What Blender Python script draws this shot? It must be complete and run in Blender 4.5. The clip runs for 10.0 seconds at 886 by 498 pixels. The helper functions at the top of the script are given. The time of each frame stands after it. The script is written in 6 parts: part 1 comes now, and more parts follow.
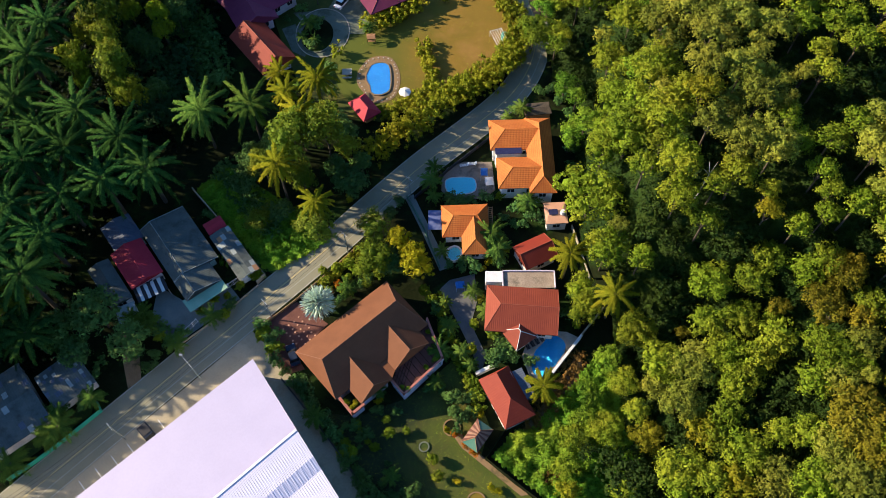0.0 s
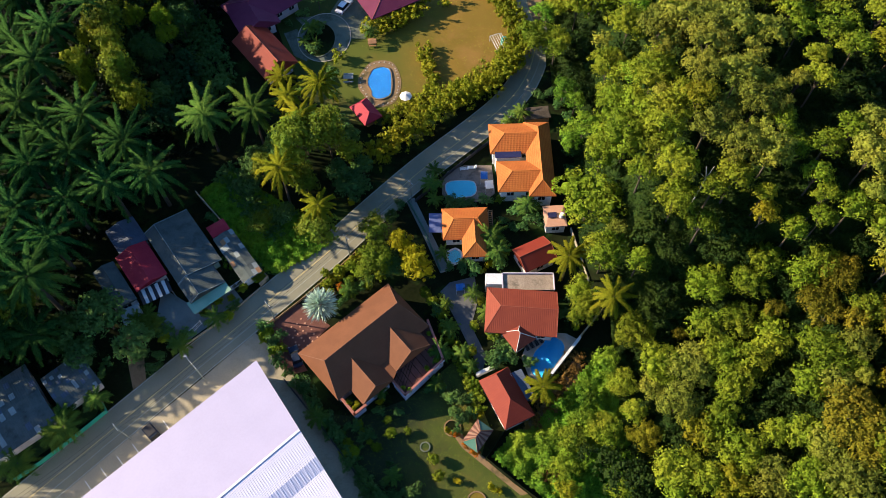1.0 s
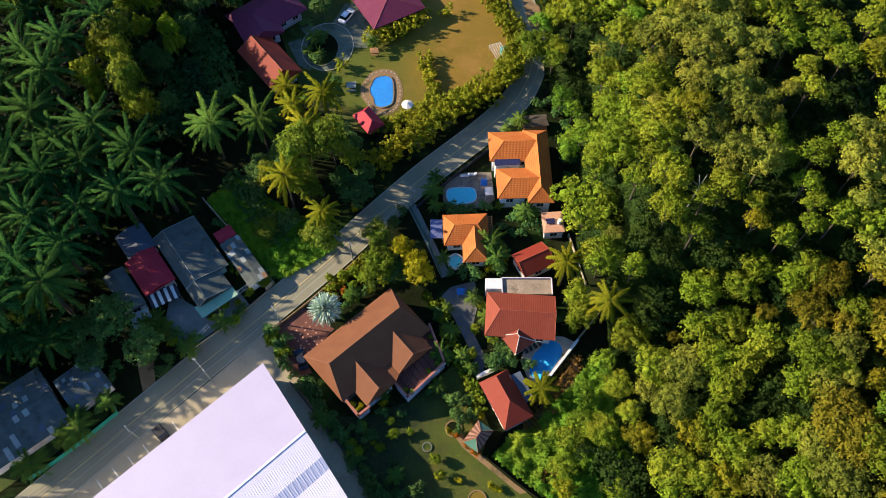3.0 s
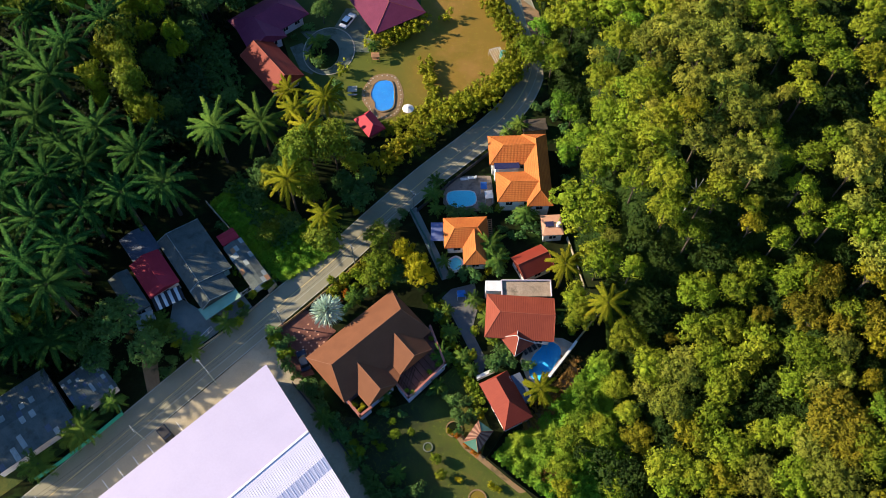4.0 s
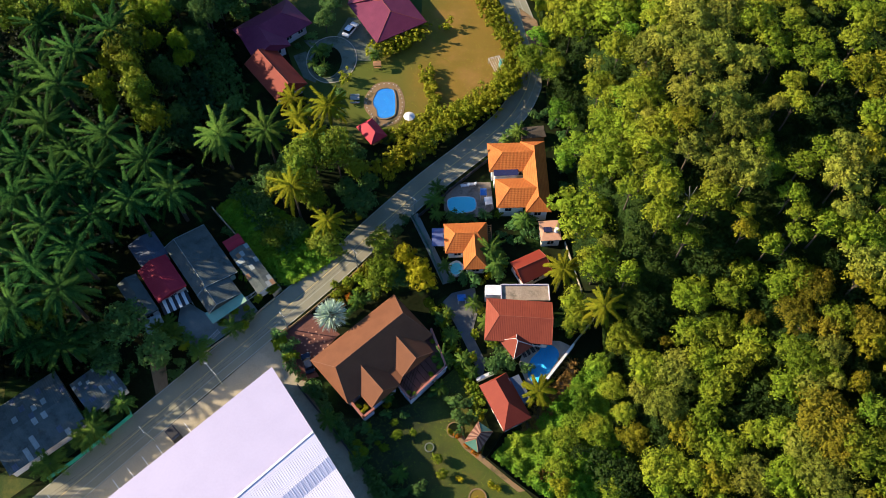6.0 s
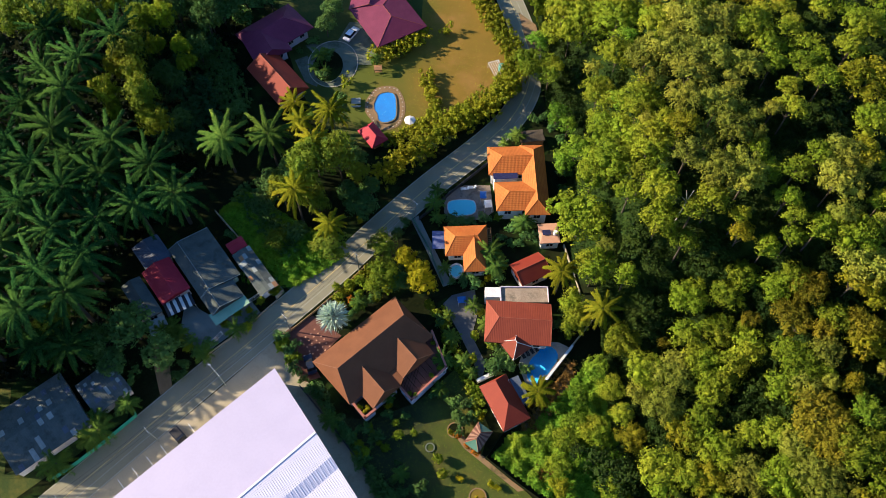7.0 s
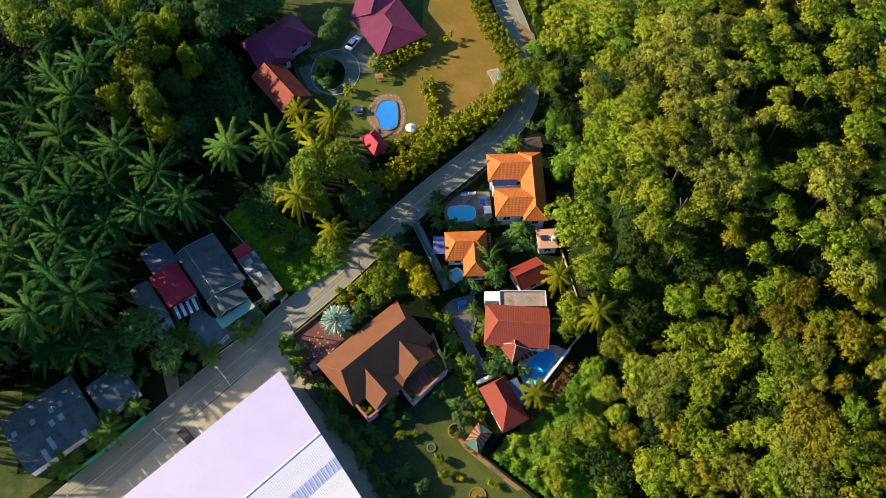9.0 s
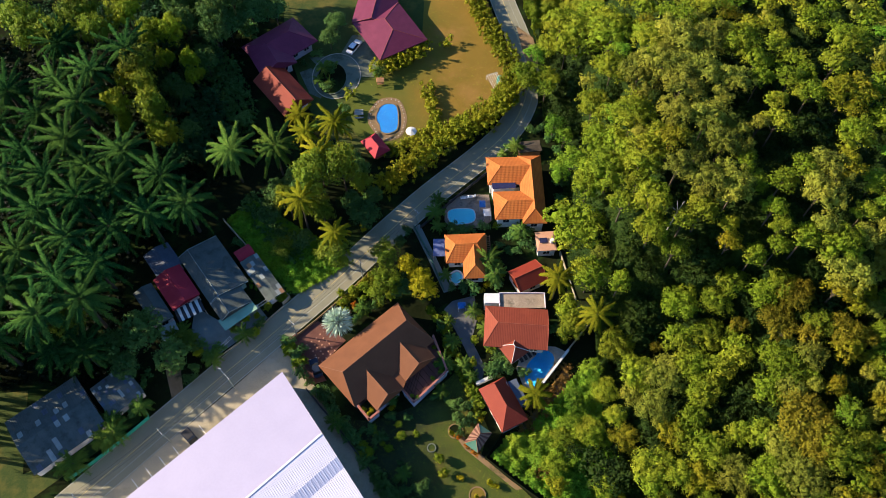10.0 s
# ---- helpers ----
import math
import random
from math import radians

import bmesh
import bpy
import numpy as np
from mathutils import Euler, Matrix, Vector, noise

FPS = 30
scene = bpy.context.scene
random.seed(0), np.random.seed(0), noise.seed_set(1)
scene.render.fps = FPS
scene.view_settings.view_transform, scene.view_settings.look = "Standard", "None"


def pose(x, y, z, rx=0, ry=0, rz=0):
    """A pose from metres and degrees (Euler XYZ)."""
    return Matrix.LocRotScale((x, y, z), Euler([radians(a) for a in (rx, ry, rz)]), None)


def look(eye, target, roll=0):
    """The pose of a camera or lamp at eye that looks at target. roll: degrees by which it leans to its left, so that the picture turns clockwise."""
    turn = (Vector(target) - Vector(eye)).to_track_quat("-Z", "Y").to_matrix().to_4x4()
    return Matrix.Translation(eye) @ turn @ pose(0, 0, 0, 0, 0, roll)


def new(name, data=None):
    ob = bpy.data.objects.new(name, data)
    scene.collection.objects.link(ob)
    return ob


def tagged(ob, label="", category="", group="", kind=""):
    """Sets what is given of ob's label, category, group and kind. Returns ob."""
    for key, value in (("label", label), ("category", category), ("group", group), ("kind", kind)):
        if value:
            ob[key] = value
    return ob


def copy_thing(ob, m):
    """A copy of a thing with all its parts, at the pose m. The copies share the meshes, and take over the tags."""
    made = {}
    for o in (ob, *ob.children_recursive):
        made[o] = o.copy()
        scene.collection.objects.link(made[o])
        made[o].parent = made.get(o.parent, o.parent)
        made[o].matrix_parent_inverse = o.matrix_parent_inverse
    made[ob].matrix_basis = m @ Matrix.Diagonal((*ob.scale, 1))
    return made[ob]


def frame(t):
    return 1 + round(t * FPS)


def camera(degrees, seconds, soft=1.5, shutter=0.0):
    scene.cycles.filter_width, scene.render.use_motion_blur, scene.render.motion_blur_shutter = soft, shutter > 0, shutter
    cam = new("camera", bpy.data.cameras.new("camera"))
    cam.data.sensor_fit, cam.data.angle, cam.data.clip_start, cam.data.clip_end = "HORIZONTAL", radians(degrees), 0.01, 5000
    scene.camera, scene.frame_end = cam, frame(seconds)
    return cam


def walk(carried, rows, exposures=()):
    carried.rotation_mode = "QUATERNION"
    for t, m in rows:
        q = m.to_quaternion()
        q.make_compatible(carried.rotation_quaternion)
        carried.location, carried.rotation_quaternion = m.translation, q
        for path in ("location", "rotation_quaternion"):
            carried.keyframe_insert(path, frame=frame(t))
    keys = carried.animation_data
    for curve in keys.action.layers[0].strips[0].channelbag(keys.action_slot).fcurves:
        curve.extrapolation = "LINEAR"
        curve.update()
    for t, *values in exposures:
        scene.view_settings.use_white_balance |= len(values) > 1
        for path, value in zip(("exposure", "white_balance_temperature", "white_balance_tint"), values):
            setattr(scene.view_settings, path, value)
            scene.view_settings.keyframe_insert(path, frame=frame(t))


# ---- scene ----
cam = camera(60.0, 10.0, soft=0.5)
PATH = [
    (0.00, pose(-0.000, -63.750, 127.500, 29.0575, 0.0000, -0.0000)),
    (1.25, pose(-0.292, -64.431, 129.871, 29.0903, -0.0457, -0.0428)),
    (2.50, pose(-0.577, -65.114, 132.247, 29.1230, -0.0915, -0.0856)),
    (3.75, pose(-0.854, -65.798, 134.628, 29.1557, -0.1374, -0.1285)),
    (5.00, pose(-1.125, -66.484, 137.013, 29.1883, -0.1835, -0.1714)),
    (6.25, pose(-1.389, -67.171, 139.402, 29.2208, -0.2295, -0.2144)),
    (7.50, pose(-1.646, -67.859, 141.796, 29.2533, -0.2757, -0.2574)),
    (8.75, pose(-1.896, -68.549, 144.194, 29.2857, -0.3220, -0.3005)),
    (10.00, pose(-2.138, -69.241, 146.597, 29.3180, -0.3684, -0.3436)),
]
walk(cam, PATH, exposures=((0.0, 1.57, 5310, 13), (10.0, 1.57, 5310, 13)))

# ---- world and sun ----
SUN_ELEVATION, SUN_AZIMUTH = 22.5, 170.0      # degrees; the azimuth counts from +x to +y
world = bpy.data.worlds.new("sky")
scene.world = world
world.use_nodes = True
wn = world.node_tree.nodes
sky = wn.new("ShaderNodeTexSky")
sky.sky_type, sky.sun_disc = "NISHITA", False
sky.sun_elevation, sky.sun_rotation = radians(SUN_ELEVATION), radians(90 - SUN_AZIMUTH)
world.node_tree.links.new(sky.outputs[0], wn["Background"].inputs[0])
wn["Background"].inputs[1].default_value = 0.064
sky.air_density, sky.dust_density, sky.ozone_density = 1.2, 0.3, 4.0
sun = new("sun", bpy.data.lights.new("sun", "SUN"))
sun.data.energy, sun.data.angle, sun.data.color = 4.75, radians(0.6), (1.0, 0.74, 0.42)
sun_way = Vector((math.cos(radians(SUN_ELEVATION)) * math.cos(radians(SUN_AZIMUTH)),
                  math.cos(radians(SUN_ELEVATION)) * math.sin(radians(SUN_AZIMUTH)), math.sin(radians(SUN_ELEVATION))))
sun.matrix_world = look(sun_way * 200, (0, 0, 0))


# ---- materials ----
def nodes_of(name):
    m = bpy.data.materials.new(name)
    m.use_nodes = True
    return m, m.node_tree.nodes, m.node_tree.links, m.node_tree.nodes["Principled BSDF"]


def noise_node(n, l, coord, scale, detail=4.0, rough=0.6):
    t = n.new("ShaderNodeTexNoise")
    t.inputs["Scale"].default_value, t.inputs["Detail"].default_value, t.inputs["Roughness"].default_value = scale, detail, rough
    l.new(coord, t.inputs["Vector"])
    return t.outputs["Fac"]


def ramp_node(n, l, fac, c0, c1, lo=0.35, hi=0.65):
    r = n.new("ShaderNodeValToRGB")
    r.color_ramp.elements[0].position, r.color_ramp.elements[1].position = lo, hi
    r.color_ramp.elements[0].color, r.color_ramp.elements[1].color = (*c0, 1), (*c1, 1)
    l.new(fac, r.inputs[0])
    return r.outputs[0]


def mix_node(n, l, fac, a, b, blend="MIX"):
    m = n.new("ShaderNodeMix")
    m.data_type, m.blend_type = "RGBA", blend
    for s, v in ((m.inputs[0], fac), (m.inputs[6], a), (m.inputs[7], b)):
        if hasattr(v, "is_linked"):
            l.new(v, s)
        elif isinstance(v, tuple):
            s.default_value = (*v, 1)
        else:
            s.default_value = v
    return m.outputs[2]


def bump_node(n, l, height, bsdf, strength=0.4, distance=0.05):
    b = n.new("ShaderNodeBump")
    b.inputs["Strength"].default_value, b.inputs["Distance"].default_value = strength, distance
    l.new(height, b.inputs["Height"])
    l.new(b.outputs[0], bsdf.inputs["Normal"])


def surface(name, c0, c1, big=0.25, fine=6.0, rough=0.8, bump=0.3, metal=0.0, stain=None, stain_scale=0.12):
    """A weathered surface: two colours mixed at two scales, an optional stain, fine relief."""
    m, n, l, b = nodes_of(name)
    co = n.new("ShaderNodeTexCoord").outputs["Object"]
    f1, f2 = noise_node(n, l, co, big), noise_node(n, l, co, fine, 6)
    col = mix_node(n, l, 0.45, ramp_node(n, l, f1, c0, c1), ramp_node(n, l, f2, c0, c1))
    if stain:
        col = mix_node(n, l, ramp_node(n, l, noise_node(n, l, co, stain_scale, 5, 0.7), (0, 0, 0), (1, 1, 1), 0.5, 0.66), col, stain)
    l.new(col, b.inputs["Base Color"])
    b.inputs["Roughness"].default_value, b.inputs["Metallic"].default_value = rough, metal
    b.inputs["Specular IOR Level"].default_value = 0.2 if rough > 0.55 else 0.5
    bump_node(n, l, f2, b, bump, 0.04)
    return m


def ribbed(name, c0, c1, period, rough=0.6, axis=0, stain=None, metal=0.0, rows=0.0, depth=0.06):
    """Roofing with ribs across the given axis of the part and, where rows is set, courses along the other."""
    m, n, l, b = nodes_of(name)
    co = n.new("ShaderNodeTexCoord").outputs["Object"]
    f1, f2 = noise_node(n, l, co, 0.35), noise_node(n, l, co, 5.0, 6)
    w = n.new("ShaderNodeTexWave")
    w.bands_direction = "XY"[axis]
    w.inputs["Scale"].default_value = 2 * math.pi / 20 / period
    w.inputs["Distortion"].default_value = 0.0
    l.new(co, w.inputs["Vector"])
    h = w.outputs["Fac"]
    col = mix_node(n, l, 0.4, ramp_node(n, l, f1, c0, c1), ramp_node(n, l, f2, c0, c1))
    if rows:
        v = n.new("ShaderNodeTexWave")
        v.wave_profile = "SAW"
        v.bands_direction = "YX"[axis]
        v.inputs["Scale"].default_value = 2 * math.pi / 20 / rows
        l.new(co, v.inputs["Vector"])
        a = n.new("ShaderNodeMath")
        l.new(h, a.inputs[0])
        l.new(v.outputs["Fac"], a.inputs[1])
        h = a.outputs[0]
    if stain:
        col = mix_node(n, l, ramp_node(n, l, noise_node(n, l, co, 0.5, 6, 0.7), (0, 0, 0), (1, 1, 1), 0.5, 0.7), col, stain)
    if rows:
        col = mix_node(n, l, ramp_node(n, l, v.outputs["Fac"], (1, 1, 1), (0, 0, 0), 0.04, 0.3), col, tuple(0.72 * q for q in c0))
    l.new(col, b.inputs["Base Color"])
    b.inputs["Roughness"].default_value, b.inputs["Metallic"].default_value = rough, metal
    b.inputs["Specular IOR Level"].default_value = 0.2 if rough > 0.55 else 0.5
    bump_node(n, l, h, b, 0.8, depth)
    return m


def leafage(name, c0, c1, warm, through_leaf=0.3, shine=0.1, bright=1.75, grain=0.72):
    """Leaves: varied from leaf to leaf and from plant to plant, letting some light through."""
    m, n, l, b = nodes_of(name)
    geo = n.new("ShaderNodeNewGeometry").outputs["Random Per Island"]
    ob = n.new("ShaderNodeObjectInfo").outputs["Random"]
    pos = n.new("ShaderNodeNewGeometry").outputs["Position"]
    patch = noise_node(n, l, pos, 0.09, 3)
    fine = noise_node(n, l, pos, 5.6, 6, 0.8)
    col = mix_node(n, l, geo, c0, c1)
    col = mix_node(n, l, ramp_node(n, l, fine, (grain, grain, grain), (0, 0, 0), 0.38, 0.54), col, tuple(0.3 * q for q in c0))
    bump_node(n, l, fine, b, 1.0, 0.28)
    col = mix_node(n, l, ramp_node(n, l, patch, (0, 0, 0), (0.7, 0.7, 0.7), 0.45, 0.7), col, warm)
    r = n.new("ShaderNodeMapRange")
    r.inputs[3].default_value, r.inputs[4].default_value = bright * 0.7, bright * 1.25
    l.new(ob, r.inputs[0])
    hsv = n.new("ShaderNodeHueSaturation")
    hsv.inputs["Saturation"].default_value = 1.08
    l.new(r.outputs[0], hsv.inputs["Value"])
    l.new(col, hsv.inputs["Color"])
    l.new(hsv.outputs[0], b.inputs["Base Color"])
    b.inputs["Roughness"].default_value, b.inputs["Specular IOR Level"].default_value = 0.6 - shine, shine
    t = n.new("ShaderNodeBsdfTranslucent")
    l.new(hsv.outputs[0], t.inputs[0])
    mix = n.new("ShaderNodeMixShader")
    mix.inputs[0].default_value = through_leaf
    l.new(b.outputs[0], mix.inputs[1])
    l.new(t.outputs[0], mix.inputs[2])
    l.new(mix.outputs[0], n["Material Output"].inputs[0])
    return m


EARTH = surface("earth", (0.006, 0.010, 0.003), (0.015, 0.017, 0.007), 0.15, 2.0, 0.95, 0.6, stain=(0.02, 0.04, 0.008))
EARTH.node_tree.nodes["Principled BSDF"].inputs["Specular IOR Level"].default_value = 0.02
LAWN = surface("lawn", (0.13, 0.097, 0.009), (0.225, 0.132, 0.017), 0.07, 4.0, 0.95, 0.6, stain=(0.24, 0.135, 0.030), stain_scale=0.05)


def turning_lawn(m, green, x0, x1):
    """Mixes a lawn into another colour towards the west, with an uneven border."""
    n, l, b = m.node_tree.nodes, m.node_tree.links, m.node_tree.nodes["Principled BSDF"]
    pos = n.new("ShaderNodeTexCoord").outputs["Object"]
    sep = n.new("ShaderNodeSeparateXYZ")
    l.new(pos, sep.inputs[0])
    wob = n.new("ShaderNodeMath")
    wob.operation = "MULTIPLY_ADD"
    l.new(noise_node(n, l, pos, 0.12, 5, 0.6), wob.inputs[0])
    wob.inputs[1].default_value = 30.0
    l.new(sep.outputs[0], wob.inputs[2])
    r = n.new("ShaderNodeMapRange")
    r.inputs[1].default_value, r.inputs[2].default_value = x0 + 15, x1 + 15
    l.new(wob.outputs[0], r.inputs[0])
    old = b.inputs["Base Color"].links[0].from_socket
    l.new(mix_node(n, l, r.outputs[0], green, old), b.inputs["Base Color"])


turning_lawn(LAWN, (0.080, 0.096, 0.010), -18.0, 2.0)
# Darker copy of the lawn: shade on the grass is put into its colour
LAWN_SHADED = surface("shaded_lawn", (0.024, 0.046, 0.008), (0.058, 0.072, 0.011), 0.2, 4.0, 0.95, 0.8, stain=(0.12, 0.10, 0.018), stain_scale=0.07)
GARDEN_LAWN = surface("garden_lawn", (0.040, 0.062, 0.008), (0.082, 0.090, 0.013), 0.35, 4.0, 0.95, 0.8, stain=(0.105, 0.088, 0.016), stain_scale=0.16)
# Dark soil and the house's shade in the west are both put into this colour
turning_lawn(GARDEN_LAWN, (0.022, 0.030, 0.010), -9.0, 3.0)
ROUGH_GRASS = surface("rough_grass", (0.03, 0.07, 0.012), (0.06, 0.11, 0.015), 0.3, 4.0, 0.95, 0.8)
ASPHALT = surface("asphalt", (0.175, 0.172, 0.118), (0.24, 0.228, 0.152), 0.12, 5.0, 0.85, 0.15, stain=(0.235, 0.215, 0.150), stain_scale=0.08)
CONCRETE = surface("concrete", (0.25, 0.222, 0.155), (0.36, 0.315, 0.215), 0.15, 4.0, 0.85, 0.2, stain=(0.22, 0.19, 0.12))
SAND = surface("sandy_soil", (0.17, 0.11, 0.055), (0.27, 0.18, 0.09), 0.3, 4.0, 0.95, 0.5, stain=(0.07, 0.06, 0.025), stain_scale=0.3)
RED_PAVING = surface("red_paving", (0.085, 0.036, 0.026), (0.15, 0.065, 0.048), 0.6, 4.0, 0.85, 0.3)
PAVERS = surface("grey_brown_pavers", (0.15, 0.125, 0.10), (0.23, 0.19, 0.15), 0.6, 3.0, 0.85, 0.4, stain=(0.09, 0.08, 0.06), stain_scale=0.5)
STONE_DECK = surface("stone_deck", (0.30, 0.26, 0.20), (0.44, 0.38, 0.30), 0.5, 4.0, 0.8, 0.3)
WHITE_WALL = surface("white_render", (0.62, 0.60, 0.56), (0.78, 0.76, 0.72), 0.4, 5.0, 0.8, 0.1, stain=(0.45, 0.42, 0.37))
LILAC_WALL = surface("lilac_render", (0.42, 0.38, 0.44), (0.52, 0.48, 0.53), 0.4, 5.0, 0.8, 0.1)
GREEN_WALL = surface("pale_green_render", (0.35, 0.45, 0.36), (0.45, 0.55, 0.45), 0.4, 5.0, 0.8, 0.1)
BROWN_RIDGE = surface("brown_ridge_tile", (0.15, 0.070, 0.038), (0.19, 0.092, 0.05), 0.8, 6.0, 0.7, 0.1)
ORANGE_RIDGE = surface("orange_ridge_tile", (0.42, 0.13, 0.022), (0.55, 0.19, 0.035), 0.8, 6.0, 0.7, 0.1)
RED_RIDGE = surface("red_ridge_tile", (0.21, 0.058, 0.032), (0.28, 0.082, 0.045), 0.8, 6.0, 0.7, 0.1)
PALE_GREEN_SHEET = surface("pale_green_sheet", (0.20, 0.33, 0.22), (0.27, 0.40, 0.28), 0.5, 5.0, 0.7, 0.2, stain=(0.24, 0.30, 0.24))
TRIM = surface("ridge_mortar", (0.42, 0.22, 0.13), (0.52, 0.30, 0.19), 0.8, 6.0, 0.7, 0.1)
BRICK_RED = surface("red_coping", (0.27, 0.10, 0.075), (0.36, 0.15, 0.11), 0.8, 6.0, 0.7, 0.2)
BROWN_TILE = ribbed("brown_shingle", (0.116, 0.046, 0.019), (0.152, 0.061, 0.026), 0.3, 0.75, 0, depth=0.002)
ORANGE_TILE = ribbed("orange_clay_tile", (0.35, 0.100, 0.016), (0.48, 0.155, 0.027), 0.3, 0.75, 0, rows=0.34, depth=0.014, stain=(0.36, 0.09, 0.016))
TERRACOTTA = ribbed("terracotta_tile", (0.155, 0.031, 0.015), (0.21, 0.046, 0.021), 0.34, 0.7, 0, depth=0.02, stain=(0.17, 0.035, 0.018))
RED_METAL = ribbed("red_metal_roofing", (0.27, 0.016, 0.032), (0.35, 0.028, 0.045), 0.4, 0.65, 0, depth=0.015)
CORAL_METAL = ribbed("coral_roofing", (0.158, 0.022, 0.010), (0.20, 0.032, 0.013), 0.4, 0.65, 0, depth=0.010)
PURPLE_TILE = ribbed("maroon_tile", (0.105, 0.017, 0.045), (0.15, 0.028, 0.062), 0.35, 0.6, 0, depth=0.008)
GREY_SHEET = ribbed("grey_fibre_cement", (0.058, 0.074, 0.070), (0.105, 0.118, 0.105), 0.4, 0.85, 0, depth=0.012, stain=(0.04, 0.048, 0.044))
GREY_LIGHT = ribbed("pale_fibre_cement", (0.20, 0.23, 0.22), (0.30, 0.33, 0.31), 0.4, 0.8, 0, depth=0.025, stain=(0.2, 0.2, 0.18))
BLUE_SHEET = ribbed("blue_grey_sheet", (0.06, 0.075, 0.105), (0.095, 0.115, 0.15), 0.4, 0.7, 0, depth=0.025, stain=(0.05, 0.06, 0.09))
WHITE_METAL = ribbed("white_metal_roofing", (0.56, 0.54, 0.64), (0.62, 0.60, 0.70), 0.4, 0.5, 0, depth=0.01)
SOLAR = surface("solar_panel", (0.015, 0.015, 0.05), (0.03, 0.03, 0.08), 0.5, 4.0, 0.25, 0.0)
BLUE_TARP = surface("blue_canvas", (0.04, 0.12, 0.34), (0.06, 0.16, 0.42), 0.8, 4.0, 0.6, 0.2)
YELLOW_PAINT = surface("faded_yellow_paint", (0.40, 0.32, 0.13), (0.52, 0.42, 0.18), 0.5, 3.0, 0.8, 0.1)
WHITE_PAINT = surface("white_paint", (0.5, 0.5, 0.48), (0.72, 0.72, 0.70), 0.7, 4.0, 0.7, 0.1)
FADED_WHITE = surface("worn_white_paint", (0.30, 0.30, 0.26), (0.42, 0.42, 0.37), 0.7, 4.0, 0.8, 0.1)
DARK = surface("dark_metal", (0.02, 0.02, 0.022), (0.04, 0.04, 0.045), 0.5, 5.0, 0.6, 0.1)
GALV = surface("galvanised_steel", (0.35, 0.36, 0.37), (0.48, 0.48, 0.48), 0.5, 5.0, 0.5, 0.1, metal=0.6)
GREEN_PAINT = surface("green_paint", (0.03, 0.22, 0.16), (0.05, 0.32, 0.23), 0.5, 5.0, 0.6, 0.1)
TIMBER = surface("weathered_timber", (0.22, 0.11, 0.05), (0.34, 0.19, 0.09), 0.5, 6.0, 0.8, 0.3)
BARK = surface("bark", (0.045, 0.036, 0.026), (0.09, 0.072, 0.05), 0.8, 5.0, 0.9, 0.8)
PALE_BARK = surface("pale_bark", (0.35, 0.31, 0.26), (0.5, 0.46, 0.4), 0.8, 5.0, 0.9, 0.5)
TYRE = surface("tyre_rubber", (0.015, 0.015, 0.015), (0.03, 0.03, 0.03), 0.8, 6.0, 0.9, 0.1)
CAR_WHITE = surface("white_car_paint", (0.72, 0.72, 0.74), (0.78, 0.78, 0.80), 0.5, 2.0, 0.2, 0.0)
CAR_DARK = surface("dark_car_paint", (0.012, 0.018, 0.035), (0.02, 0.028, 0.05), 0.5, 2.0, 0.42, 0.0)
CAR_GLASS = surface("dark_glass", (0.01, 0.012, 0.015), (0.02, 0.022, 0.025), 0.5, 2.0, 0.12, 0.0)
for m in (CAR_DARK, CAR_GLASS):
    m.node_tree.nodes["Principled BSDF"].inputs["Specular IOR Level"].default_value = 0.15
# Dark for the muddy gutter; on the driveway, shade put into the colour
SHADE_MUD_ASPHALT = surface("shaded_muddy_asphalt", (0.07, 0.075, 0.08), (0.11, 0.115, 0.12), 0.3, 5.0, 0.85, 0.15, stain=(0.15, 0.14, 0.12))
# Greenish weathering; the trees' shade on the turning circle is in the colour too
DRIVE_CONCRETE = surface("mossy_shaded_concrete", (0.095, 0.115, 0.085), (0.15, 0.16, 0.12), 0.35, 5.0, 0.9, 0.2, stain=(0.06, 0.075, 0.05), stain_scale=0.25)
# Greyer than CONCRETE: shade on the yard and drive is put into it
GREY_SHADE_CONCRETE = surface("grey_shade_concrete", (0.14, 0.165, 0.15), (0.21, 0.225, 0.20), 0.3, 5.0, 0.85, 0.15, stain=(0.13, 0.13, 0.11))
DULL_GREEN = surface("dull_green_paint", (0.05, 0.12, 0.085), (0.08, 0.17, 0.12), 0.5, 5.0, 0.7, 0.1)
AWNING_BLUE = surface("faded_violet_canvas", (0.085, 0.11, 0.23), (0.12, 0.145, 0.28), 0.8, 4.0, 0.7, 0.2)
ROOF_SCREED = surface("stained_roof_screed", (0.22, 0.17, 0.12), (0.36, 0.29, 0.21), 0.5, 4.0, 0.9, 0.3, stain=(0.12, 0.10, 0.07), stain_scale=0.4)
DEEP_POOL = surface("pale_pool_tile", (0.045, 0.34, 0.70), (0.07, 0.40, 0.76), 0.5, 2.0, 0.4, 0.0)
POOL_TILE = surface("pool_tile", (0.012, 0.10, 0.37), (0.02, 0.135, 0.43), 0.5, 2.0, 0.4, 0.0)
POOL_CYAN = surface("cyan_pool_tile", (0.22, 0.82, 0.92), (0.28, 0.88, 0.95), 0.5, 2.0, 0.4, 0.0)

